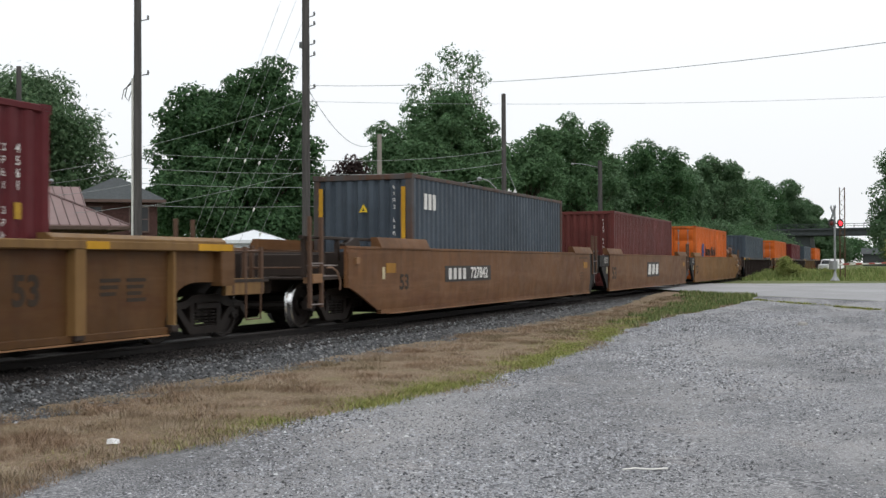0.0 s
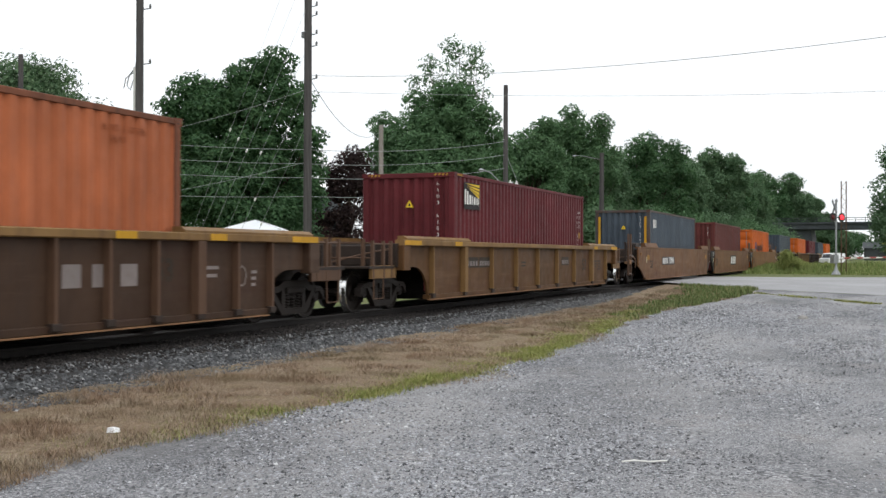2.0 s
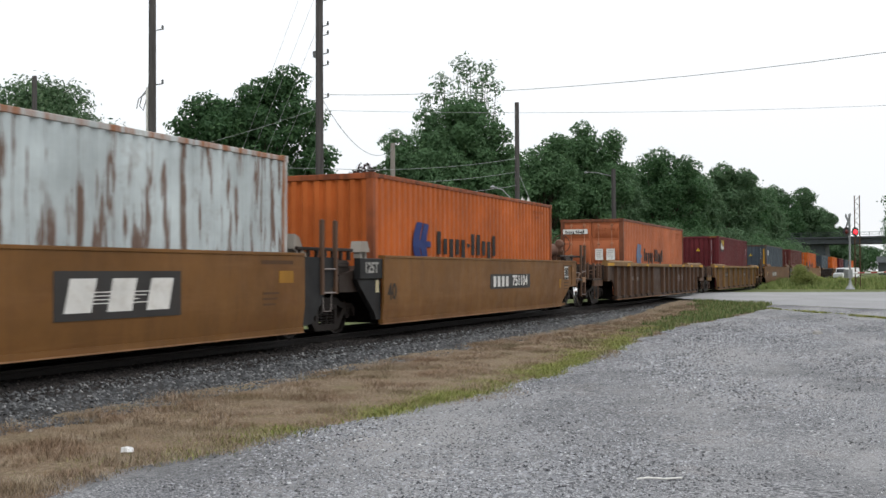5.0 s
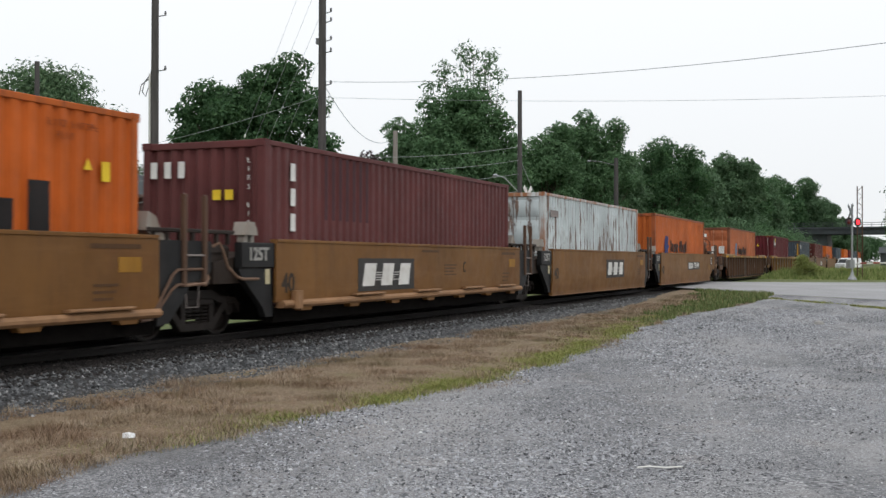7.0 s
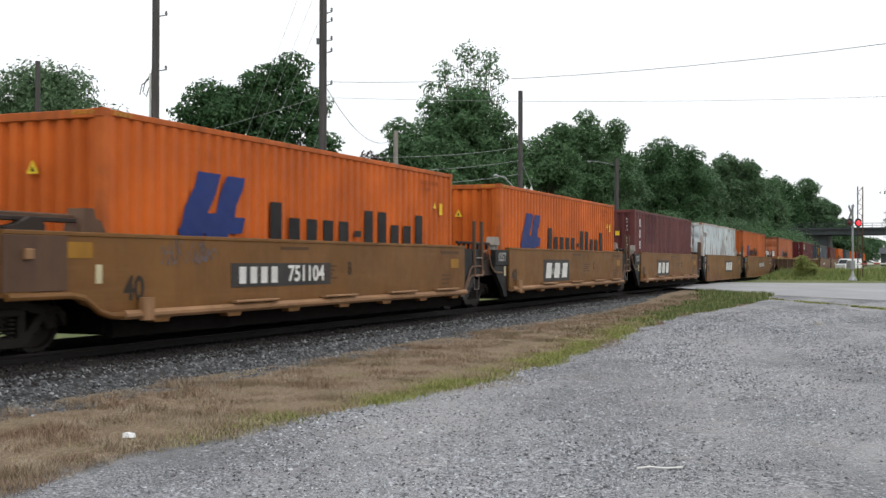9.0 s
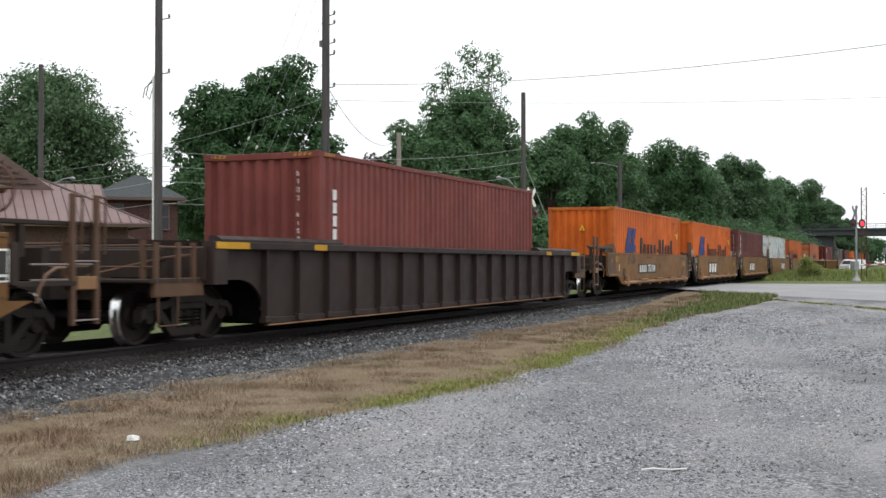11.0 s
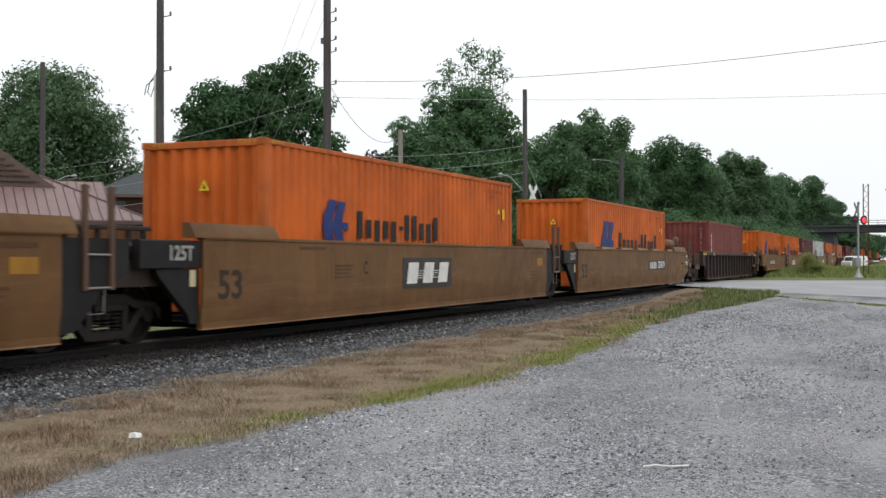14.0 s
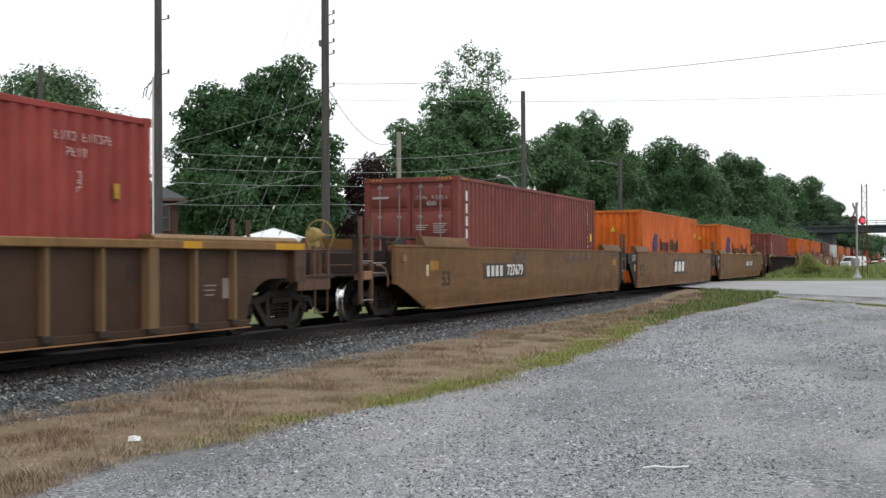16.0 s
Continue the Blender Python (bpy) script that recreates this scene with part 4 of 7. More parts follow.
def end_platform(car, s, mat, tip=9.9, move=None):
    """Bulkhead and bolster deck over an end truck, draft sill and walkway out to the coupler."""
    def deck():
        sh = Shape().prism([(s * 8.15, 0.95), (s * 8.15, 1.40), (s * 9.0, 1.36), (s * tip, 1.22), (s * tip, 0.98)], "x", -1.30, 1.30)
        return sh
    part("end_deck", cached("end_deck%d%g" % (s, tip), M_DECK, deck), car, "grimy dark deck over the truck", move)
    part("bulkhead", cached("bulkhead%d" % s, M_UNDER, lambda: Shape().box(-1.30, 1.30, *sorted((s * 8.155, s * 8.22)), 0.22, 0.945)), car, "", move)
    part("end_beam", cached("end_beam%d%g" % (s, tip), M_DECK, lambda: Shape().box(-1.42, 1.42, *sorted((s * (tip - 0.12), s * tip)), 0.92, 1.42, 0.02)), car, "", move)
    part("end_plate", cached("end_plate%d" % s, M_DECK, lambda: Shape().box(-1.22, 1.22, *sorted((s * 10.50, s * 10.62)), 0.955, 1.38, 0.02)), car, "brown steel plate across the end deck", move)
    part("draft_sill", cached("draft_sill%d" % s, M_DECK, lambda: Shape().box(-0.35, 0.35, *sorted((s * 8.6, s * 11.0)), 0.66, 0.97, 0.03)), car, "", move)
    return part("walkway", cached("walkway%d%g" % (s, tip), M_DECK, lambda: Shape().box(-1.38, 1.38, *sorted((s * (tip + 0.01), s * 11.12)), 0.90, 0.955, 0.012)), car, "", move)


def brake_gear(car, s, y, wheel_mat=None, with_tank=True):
    """Air tank, brake wheel on its gear housing and stand over one end."""
    def tank():
        sh = Shape().lathe([(0.0, -0.56), (0.12, -0.545), (0.19, -0.50), (0.215, -0.42), (0.215, 0.42), (0.19, 0.50), (0.12, 0.545), (0.0, 0.56)], (0, 0, 0), "y", 18)
        for k in (-0.3, 0.3):
            sh.box(-0.18, 0.18, k - 0.04, k + 0.04, -0.44, -0.18)
        return sh
    if with_tank:
        part("air_tank", cached("tank", M_TANK, tank), car, "round rusty steel air tank", pose(0.72, y, 1.86))
        part("tank_pipe", cached("tank_pipe", M_RAILIRON, lambda: Shape().path([(0.72, 0.6, 1.86), (0.72, 0.8, 1.86), (0.75, 0.9, 1.6), (0.8, 1.0, 1.3)], 0.03)), car, "", pose(0, y, 0) @ Matrix.Diagonal((1, s, 1, 1)))
    wx, wy, wz = (0.95, y + 0.62 * s, 2.06) if with_tank else (1.15, y + 0.80 * s, 1.66)

    def wheel():
        sh = Shape()
        n = 18
        for i in range(n):
            a, b = 2 * math.pi * i / n, 2 * math.pi * (i + 1) / n
            sh.tube((0.28 * math.cos(a), 0, 0.28 * math.sin(a)), (0.28 * math.cos(b), 0, 0.28 * math.sin(b)), 0.016, 6)
        for i in range(5):
            a = 2 * math.pi * i / 5
            sh.tube((0, 0, 0), (0.28 * math.cos(a), 0, 0.28 * math.sin(a)), 0.012, 6)
        return sh.tube((0, -0.05, 0), (0, 0.12, 0), 0.05, 8)
    part("brake_wheel", cached("brake_wheel", wheel_mat or M_RAILIRON, wheel), car, "round hand brake wheel", pose(wx, wy, wz))
    part("gear_housing", cached("gear_housing", wheel_mat or M_TANK, lambda: Shape().lathe([(0.0, -0.12), (0.11, -0.10), (0.145, -0.02), (0.13, 0.08), (0.0, 0.10)], (0, 0, 0), "y", 14).box(-0.10, 0.10, -0.08, 0.06, -0.24, 0.0, 0.03)), car, "rounded brake gear housing", pose(wx, wy - 0.2 * s, wz))
    part("brake_stand", cached("brake_stand%d" % with_tank, M_RAILIRON, lambda: Shape().box(-0.13, 0.13, -0.06, 0.06, 0.93, wz - 0.2, 0.02)), car, "", pose(wx, wy - 0.2 * s, 0))


def guides(car, s, mat, y0=5.9, y1=9.4, top=1.66):
    """Sloping guide plates along the top of a side end."""
    def make():
        return Shape().prism([(1.53, 1.50), (1.53, 1.53), (1.44, top), (1.30, top), (1.30, 1.50)], "y", *sorted((s * y0, s * y1)))
    me = cached("guides%s" % str((s, y0, y1, top)), mat, make)
    part("guide_plate", me, car, "raised container guide plate")
    return part("guide_plate", me, car, "raised container guide plate", Matrix.Diagonal((-1, 1, 1, 1)))


def well_floor(car, hl, mat):
    def make():
        sh = Shape()
        y = -hl
        while y < hl - 0.5:
            sh.box(-1.36, 1.36, y, y + 0.38, 0.195, 0.275)
            y += 1.55
        for x in (-1.1, 1.1):
            sh.box(x - 0.12, x + 0.12, -hl, hl, 0.21, 0.27)
        return sh
    return part("well_floor", cached("well_floor%g" % hl, mat, make), car)


def ribbed_side(s):
    """Side sheet of a ribbed car, wheel arches at both ends."""
    out = [(-9.7, 0.92), (-9.7, 1.40), (9.7, 1.40), (9.7, 0.92), (8.95, 0.92)]
    out += [(8.95 - 0.75 * math.sin(a * math.pi / 16), 0.92 - 0.64 * (1 - math.cos(a * math.pi / 16))) for a in range(1, 9)]
    right = out[4:]
    out += [(-y, z) for y, z in reversed(right)]
    return Shape().prism(out, "x", *sorted((s * 1.36, s * 1.41)))


def ribbed_car(label, mat, chord, ribs, wide=(), brake=None, rail=None, rib_paint=None):
    """A stand-alone 53 ft well car with ribbed sides."""
    car = thing("well_car", label, "rail car", group="well cars of the train")
    for s in (-1, 1):
        part("side_sheet", cached("ribbed%d" % s, mat, lambda: ribbed_side(s)), car)
        part("top_chord", cached("top_chord%d" % s, chord, lambda: Shape().box(*sorted((s * 1.33, s * 1.54)), -9.8, 9.8, 1.38, 1.50, 0.015)), car, "lighter steel top chord")
        part("bottom_chord", cached("bottom_chord%d" % s, mat, lambda: Shape().box(*sorted((s * 1.30, s * 1.46)), -8.2, 8.2, 0.20, 0.30, 0.01)), car)
        # pale strip stands in for light caught along the lower edge
        part("edge_strip", cached("edge_strip%d" % s, M_LIP, lambda: Shape().box(*sorted((s * 1.40, s * 1.485)), -8.2, 8.2, 0.178, 0.198)), car, "pale strip painted for the lit edge of the bottom chord")
    rib_mat = rib_paint or (mat if mat == M_DARKCAR else M_CHORD if mat == M_OCHRE else M_RIB)
    rib = cached("rib", rib_mat, lambda: Shape().prism([(1.41, -0.045), (1.51, -0.03), (1.51, 0.03), (1.41, 0.045)], "z", 0.30, 1.38))
    big = cached("wide_post", rib_mat, lambda: Shape().prism([(1.41, -0.12), (1.53, -0.10), (1.53, 0.10), (1.41, 0.12)], "z", 0.30, 1.40))
    for y in ribs:
        me = big if y in wide else rib
        part("post" if y in wide else "rib", me, car, "", pose(0, y, 0))
        part("post" if y in wide else "rib", me, car, "", pose(0, y, 0, 0, 0, 180))
        part("rib_foot", cached("rib_foot", M_DECK, lambda: Shape().box(1.41, 1.52, -0.085, 0.085, 0.225, 0.33, 0.015)), car, "", pose(0, y, 0))
    well_floor(car, 8.1, M_UNDER)
    for s in (-1, 1):
        end_platform(car, s, mat)
        part("end_post", cached("end_post%d" % s, mat, lambda: Shape().box(1.34, 1.55, *sorted((s * 9.45, s * 9.82)), 0.86, 1.38, 0.02)), car)
        part("end_post", cached("end_post%d" % s, mat, lambda: Shape()), car, "", Matrix.Diagonal((-1, 1, 1, 1)))
        end_posts(car, s, s * 10.95, rail or M_RAILIRON)
        part("side_plate", cached("side_plate%d" % s, chord if mat == M_OCHRE else M_RAILIRON, lambda: Shape().box(1.30, 1.37, *sorted((s * 9.83, s * 10.98)), 0.70, 0.965, 0.01)), car, "worn steel plate along the end deck")
        for k in (10.05, 10.42, 10.92):
            part("grab_post", cached("grab_post", rail or M_POST, lambda: Shape().box(1.31, 1.38, -0.035, 0.035, 0.72, 1.47, 0.01)), car, "", pose(0, s * k, 0))
        part("grab_rail", cached("grab_rail", rail or M_POST, lambda: Shape().tube((1.345, -0.44, 1.40), (1.345, 0.44, 1.40), 0.018, 6)), car, "", pose(0, s * 10.48, 0))
        part("foot_step", cached("end_step", M_POST, lambda: Shape().path([(1.36, -0.23, 0.78), (1.36, -0.22, 0.30), (1.36, 0.22, 0.30), (1.36, 0.23, 0.78)], 0.018)), car, "", pose(0, s * 10.66, 0))
        guides(car, s, chord, 5.75, 9.6, 1.585)
        part("coupler", cached("coupler%d" % s, M_IRON, lambda: coupler_mesh(s)), car, "dark cast steel coupler")
        truck(car, s * 9.75)
        part("yellow_patch", cached("patchA", M_YELLOW, lambda: Shape().box(1.541, 1.546, -0.45, 0.45, 1.39, 1.49)), car, "yellow reflective stripe", pose(0, s * 9.3, 0))
        part("yellow_patch", cached("patchB", M_YELLOW, lambda: Shape().box(1.541, 1.546, -0.22, 0.22, 1.39, 1.49)), car, "yellow reflective stripe", pose(0, s * 6.6, 0))
    part("lashing_tube", cached("hose_rail", M_RAILIRON, lambda: Shape().path([(1.25, -9.9, 1.3), (1.25, -10.6, 1.25), (0.4, -11.2, 1.0)], 0.02)), car)
    if brake:
        brake_gear(car, brake, brake * 10.2, M_OLIVEYELLOW if mat != M_DARKCAR else None, False)
    return car


def smooth_side(x_s, y0, y1, notch0, notch1, lip):
    """Flat steel side of an articulated unit: straight above, leaning in below a crease; notches at coupler ends."""
    rows_z = [(1.50, 1.515), (1.50, 1.0), (1.50, 0.62), (1.455, 0.26)] if not lip else [(1.50, 1.50), (1.50, 1.0), (1.50, 0.62), (1.49, 0.50)]

    long = y1 - y0 > 15.5
    cut = (1.85, 1.50, 0.5) if long else (0.80, 0.62, 0.08)
    body = 8.2 if long else 6.17

    def ylim(z):
        k = 0.0 if z > 0.74 else body + (cut[0] if z > 0.7 else cut[1] if z > 0.6 else cut[2])
        return (-k if notch0 and k else y0), (k if notch1 and k else y1)
    zs = [rows_z[0], rows_z[1], (1.50, 0.745), (1.50, 0.735), rows_z[2], rows_z[3]]
    vs = []
    for x, z in zs:
        a, b = ylim(z)
        for off in (0, 0.05):
            vs += [(x_s * (x - off), a, z), (x_s * (x - off), b, z)]
    fs = []
    for i in range(len(zs) - 1):
        k, j = 4 * i, 4 * i + 4
        fs += [(k, k + 1, j + 1, j), (k + 2, j + 2, j + 3, k + 3), (k, j, j + 2, k + 2), (k + 1, k + 3, j + 3, j + 1)]
    fs += [(0, 2, 3, 1), (4 * (len(zs) - 1), 4 * (len(zs) - 1) + 1, 4 * (len(zs) - 1) + 3, 4 * (len(zs) - 1) + 2)]
    sh = Shape().add(vs, fs)
    sh.box(*sorted((x_s * 1.36, x_s * 1.515)), y0 + 0.02, y1 - 0.02, 1.47, 1.525, 0.008)
    return sh


def grey_end(hp, side_end, s, x):
    """Dark side panels at an articulated end: tall sheet on the leading end, box over a slanting leg on the trailing one."""
    sh = Shape()
    a = side_end
    reach = 1.40 if hp > 9 else 0.98
    if s > 0:
        sh.prism([(a + 0.01, 0.27), (a + 0.01, 1.40), (a + 0.09, 1.46), (a + 1.30, 1.46), (a + 1.30, 1.00), (a + 0.80, 0.84), (a + 0.62, 0.62), (a + 0.28, 0.30)], "x", *sorted((x * 1.34, x * 1.46)))
    else:
        sh.box(*sorted((x * 1.34, x * 1.47)), -a - reach, -a - 0.01, 1.06, 1.46, 0.015)
        sh.prism([(-a - 0.01, 0.27), (-a - 0.01, 1.055), (-a - 1.0, 1.055), (-a - 0.94, 0.95), (-a - 0.76, 0.80), (-a - 0.30, 0.42), (-a - 0.22, 0.27)], "x", *sorted((x * 1.32, x * 1.43)))
    return sh


def end_bridge(hp, side_end, s):
    """Deck of the articulated end between its side panels."""
    a, b = side_end, hp - 0.05
    return Shape().prism([(s * (a + 0.25), 1.02), (s * (a + 0.25), 1.32), (s * b, 1.15), (s * b, 0.82), (s * (a + 0.75), 0.82)], "x", -1.3, 1.3)


def joint_gear(car, hp, s, pipes=True):
    """Ladder posts, cross walk, pipes and hoses over a shared truck."""
    stile = cached("joint_stile", M_POST, lambda: Shape().box(1.43, 1.51, -0.04, 0.04, 0.80, 2.12, 0.014).path([(1.47, -0.02, 2.11), (1.44, 0.06, 2.12), (1.42, 0.13, 2.10)], 0.02))
    lad = part("ladder", stile, car, "end ladder with tall rusty posts", pose(0, s * hp - 0.93, 0))
    part("stile", stile, lad, "", pose(0, 0.5, 0))
    # rungs coloured pale for the light they catch
    for z in (0.83, 1.25):
        part("rung", cached("joint_rung", M_ROD, lambda: Shape().tube((1.49, 0, 0), (1.49, 0.5, 0), 0.016, 6)), lad, "", pose(0, 0, z))
    part("foot_step", cached("foot_step", M_ROD, lambda: Shape().path([(1.44, 0.09, 0.85), (1.44, 0.11, 0.50), (1.44, 0.39, 0.50), (1.44, 0.41, 0.85)], 0.011)), lad)
    part("cross_walk", cached("cross_walk", M_DECK, lambda: Shape().box(-1.3, 1.3, -0.3, 0.3, 1.30, 1.345).box(0.55, 1.25, -0.45, 0.45, 1.02, 1.42, 0.05)), car, "brown deck box over the joint", pose(0, s * hp + 0.1, 0))

    def beam():
        sh = Shape().box(1.22, 1.30, -1.5, 0.62, 1.58, 1.64, 0.01)
        for i in range(7):
            sh.box(1.23, 1.29, -1.4 + i * 0.31, -1.34 + i * 0.31, 1.42, 1.58)
        return sh
    part("guide_beam", cached("guide_beam", M_DECK, beam), car, "", pose(0, s * hp, 0))
    if hp > 9 or not pipes:
        return
    hose = cached("joint_hose", M_PIPE, lambda: Shape().path([(1.38, -0.62, 1.05), (1.46, -0.42, 1.02), (1.5, -0.36, 0.92), (1.5, -0.45, 0.84), (1.5, -0.9, 0.82)], 0.022).path([(1.40, -0.12, 1.38), (1.48, -0.06, 1.44), (1.50, 0.0, 1.34), (1.50, 0.14, 1.08), (1.50, 0.40, 0.92), (1.50, 0.56, 0.89), (1.50, 1.0, 0.885)], 0.024))
    part("hose", hose, car, "tan looping air hose", pose(0, s * hp, 0))
    pipe = cached("joint_pipe", M_POST, lambda: Shape().path([(1.485, -0.50, 1.05), (1.485, -1.08, 1.045), (1.485, -1.20, 0.98), (1.50, -1.60, 0.52), (1.53, -1.72, 0.44), (1.55, -2.0, 0.42)], 0.022).path([(1.485, -0.62, 0.84), (1.485, -1.10, 0.83), (1.485, -1.24, 0.76), (1.51, -1.66, 0.42), (1.54, -1.76, 0.38), (1.55, -2.0, 0.37)], 0.022))
    part("brake_pipe", pipe, car, "tan bent brake pipe", pose(0, s * hp, 0))


def smooth_car(label, mat, hp, rear, front, size, number=None, logo=False, lip=False, letter=None, brake=None, bags=False, dull=None, pipes=True):
    """One unit of an articulated well car. rear and front: 'joint' or 'coupler'."""
    car = thing("well_car", label, "rail car", group="well cars of the train")
    body = hp - 1.55          # where the side ends at a joint
    y0 = -(hp + 0.45) if rear == "coupler" else -body
    y1 = (hp - (0.10 if hp > 9 else 0.0)) if front == "coupler" else body
    for x in (-1, 1):
        part("side_sheet", cached("smooth%s" % str((x, hp, rear, front, lip)), mat, lambda: smooth_side(x, y0, y1, rear == "coupler", front == "coupler", lip)), car)
    well_floor(car, body - 0.1, M_UNDER)
    for s, kind in ((-1, rear), (1, front)):
        move = pose(0, s * (hp - 9.75), 0)
        if kind == "coupler":
            end_platform(car, s, mat, 9.9, move)
            part("coupler", cached("coupler%d" % s, M_IRON, lambda: coupler_mesh(s)), car, "dark cast steel coupler", move)
            end_posts(car, s, s * (hp + 1.22), M_RAILIRON)
            for lx in (1.34, -1.34):
                ladder(car, lx, s * (hp + (1.36 if lx > 0 else 1.54)), 0.40, 2.04, M_POST, 0.44 if lx > 0 else 0.55, 0.2 if s > 0 else 0.0)
            truck(car, s * hp)
            part("side_door", cached("side_door", mat, lambda: Shape().box(1.50, 1.518, -0.21, 0.21, 0.78, 1.40, 0.006)), car, "flat cover plate at the side's end", pose(0, s * (hp + 0.20 if s < 0 else hp - 0.32), 0))
            part("side_box", cached("side_box", M_LIP, lambda: Shape().box(1.518, 1.56, -0.07, 0.07, 1.18, 1.31, 0.012)), car, "small tan box on the cover plate", pose(0, s * (hp + 0.05 if s < 0 else hp - 0.55), 0))
            if lip:
                part("end_cover", cached("end_cover", M_RAILIRON, lambda: Shape().box(1.50, 1.522, -8.16, -7.10, 0.80, 1.47, 0.006)), car, "grimy brown plate at the side's end")
            part("corner_crank", cached("corner_crank%d" % s, M_DECK, lambda: Shape().prism([(s * -0.30, 1.525), (s * 0.36, 1.525), (s * 0.36, 1.56), (s * 0.16, 1.60), (s * -0.05, 1.69), (s * -0.20, 1.68), (s * -0.30, 1.60)], "x", 1.22, 1.38)), car, "brown cast crank bracket", pose(0, s * (hp - 0.1 if s < 0 else hp - 0.4), 0))
            part("brake_hose", cached("end_hose%d" % s, M_PIPE, lambda: Shape().path([(1.37, s * 0.98, 1.12), (1.39, s * 0.80, 1.12), (1.40, s * 0.62, 1.04), (1.40, s * 0.50, 0.86), (1.38, s * 0.48, 0.70)], 0.02)), car, "bent air hose", pose(0, s * hp, 0))
            part("guide_beam", cached("end_beam_top%d" % s, M_DECK, lambda: Shape().box(1.20, 1.30, *sorted((-s * 1.05, s * 1.75)), 1.64, 1.70, 0.01).box(1.21, 1.29, *sorted((s * 0.30, s * 0.38)), 1.25, 1.64).box(1.21, 1.29, *sorted((s * 1.60, s * 1.68)), 0.95, 1.64)), car, "dark beam from the guide plate over the end deck", pose(0, s * hp, 0))
            for z in (0.97, 1.16):
                part("side_rail", cached("long_rail%d" % s, M_ROD, lambda: Shape().tube((1.31, s * 0.45, 0), (1.31, s * 1.62, 0), 0.014, 6)), car, "", pose(0, s * hp, z))
        else:
            for x in (-1, 1):
                part("end_panel", cached("grey_end%s" % str((hp, s, x)), M_DARKEND if hp > 9 else M_GREYEND, lambda: grey_end(hp, body, s, x)), car, "dark grey end panel")
            # black sheet added where the gap under the joint lies in shade
            part("bulkhead", cached("joint_bulkhead%d%g" % (s, hp), M_UNDER, lambda: Shape().box(-1.30, 1.30 if hp < 9 else 0.92, *sorted((s * (body - 0.04), s * (body + 0.02))), 0.2, 1.30)), car)
            part("end_deck", cached("end_bridge%s" % str((hp, s)), M_DECK, lambda: end_bridge(hp, body, s)), car, "grimy dark deck over the joint")
        if size == "53":
            lead = 0.55 if kind == "coupler" and s > 0 else 0.0
            guides(car, s, mat, hp - 3.6 + lead, hp - (1.05 if kind == "coupler" else 1.30) + lead, 1.72)
    if rear == "joint":
        truck(car, -hp)
        joint_gear(car, hp, -1, pipes)
        lettering("125T", 0.20, M_DULLWHITE, car, on_side(1.475, -body - 0.50, 1.27), "load_mark", 1.0, 0.008)
        part("reflector", cached("joint_reflector", M_PALEREFL, lambda: Shape().box(1.431, 1.436, -0.07, 0.07, -0.12, 0.12)), car, "grimy pale reflective patch", pose(0, -body - 0.17, 0.92))
    if lip:
        part("bottom_lip", cached("lip%g" % body, M_LIP, lambda: Shape().prism([(1.42, 0.40), (1.56, 0.40), (1.60, 0.44), (1.60, 0.48), (1.56, 0.52), (1.50, 0.52), (1.42, 0.48)], "y", -body + 0.1, body - 0.05).prism([(-1.42, 0.40), (-1.56, 0.40), (-1.60, 0.44), (-1.60, 0.48), (-1.50, 0.52), (-1.42, 0.48)], "y", -body + 0.1, body - 0.05)), car, "rounded lip along the bottom edge")
        part("skirt", cached("skirt%g" % body, M_UNDER, lambda: Shape().box(1.28, 1.42, -body + 0.05, body, 0.17, 0.42).box(-1.42, -1.28, -body + 0.05, body, 0.17, 0.42)), car, "bottom chord under the lip, black for the shaded recess")
        if rear == "coupler":
            part("notch_edge", cached("notch_edge", mat, lambda: Shape().path([(1.53, -8.1, 0.745), (1.53, -7.05, 0.745), (1.53, -6.80, 0.70), (1.53, -6.52, 0.52), (1.53, -6.28, 0.46), (1.53, -5.9, 0.46)], 0.045, 8)), car, "rounded edge over the truck")
            part("lock_arm", cached("lock_arm", M_RAILIRON, lambda: Shape().box(1.05, 1.14, -9.2, -6.5, 1.68, 1.76, 0.015).prism([(-6.62, 1.50), (-6.10, 1.50), (-6.22, 1.68), (-6.32, 1.72), (-6.36, 1.84), (-6.52, 1.84), (-6.56, 1.70)], "x", 1.02, 1.30)), car, "brown container lock arm")
            part("reflector", cached("reflector", M_WORNYELLOW, lambda: Shape().box(1.50, 1.505, -0.23, 0.23, -0.10, 0.10)), car, "yellow reflective patch", pose(0, -6.85, 1.30))
        foot = cached("foot", mat, lambda: Shape().prism([(-0.16, 0.34), (0.16, 0.34), (0.22, 0.42), (-0.22, 0.42)], "x", 1.42, 1.55))
        for i in range(7):
            part("bracket", foot, car, "", pose(0, -body + 0.9 + i * (2 * body - 1.6) / 6, 0))
        tread = cached("step_plate", M_LIP, lambda: Shape().box(1.50, 1.63, -0.62, 0.62, 0.535, 0.575, 0.012))
        for y in (-2.9, -0.1, 2.6, 4.9):
            part("step_plate", tread, car, "", pose(0, y, 0))
        part("corner_clamp", cached("clamp", M_LIP, lambda: Shape().box(1.5, 1.64, -0.11, 0.11, 0.38, 0.68, 0.03)), car, "", pose(0, -body + 0.55, 0))
    else:
        part("bottom_edge", cached("edge%s" % str((body, rear, front)), mat, lambda: Shape().box(1.38, 1.475, -body - (0.4 if rear == "coupler" else 0), body + (0.4 if front == "coupler" else 0), 0.185, 0.262)), car)
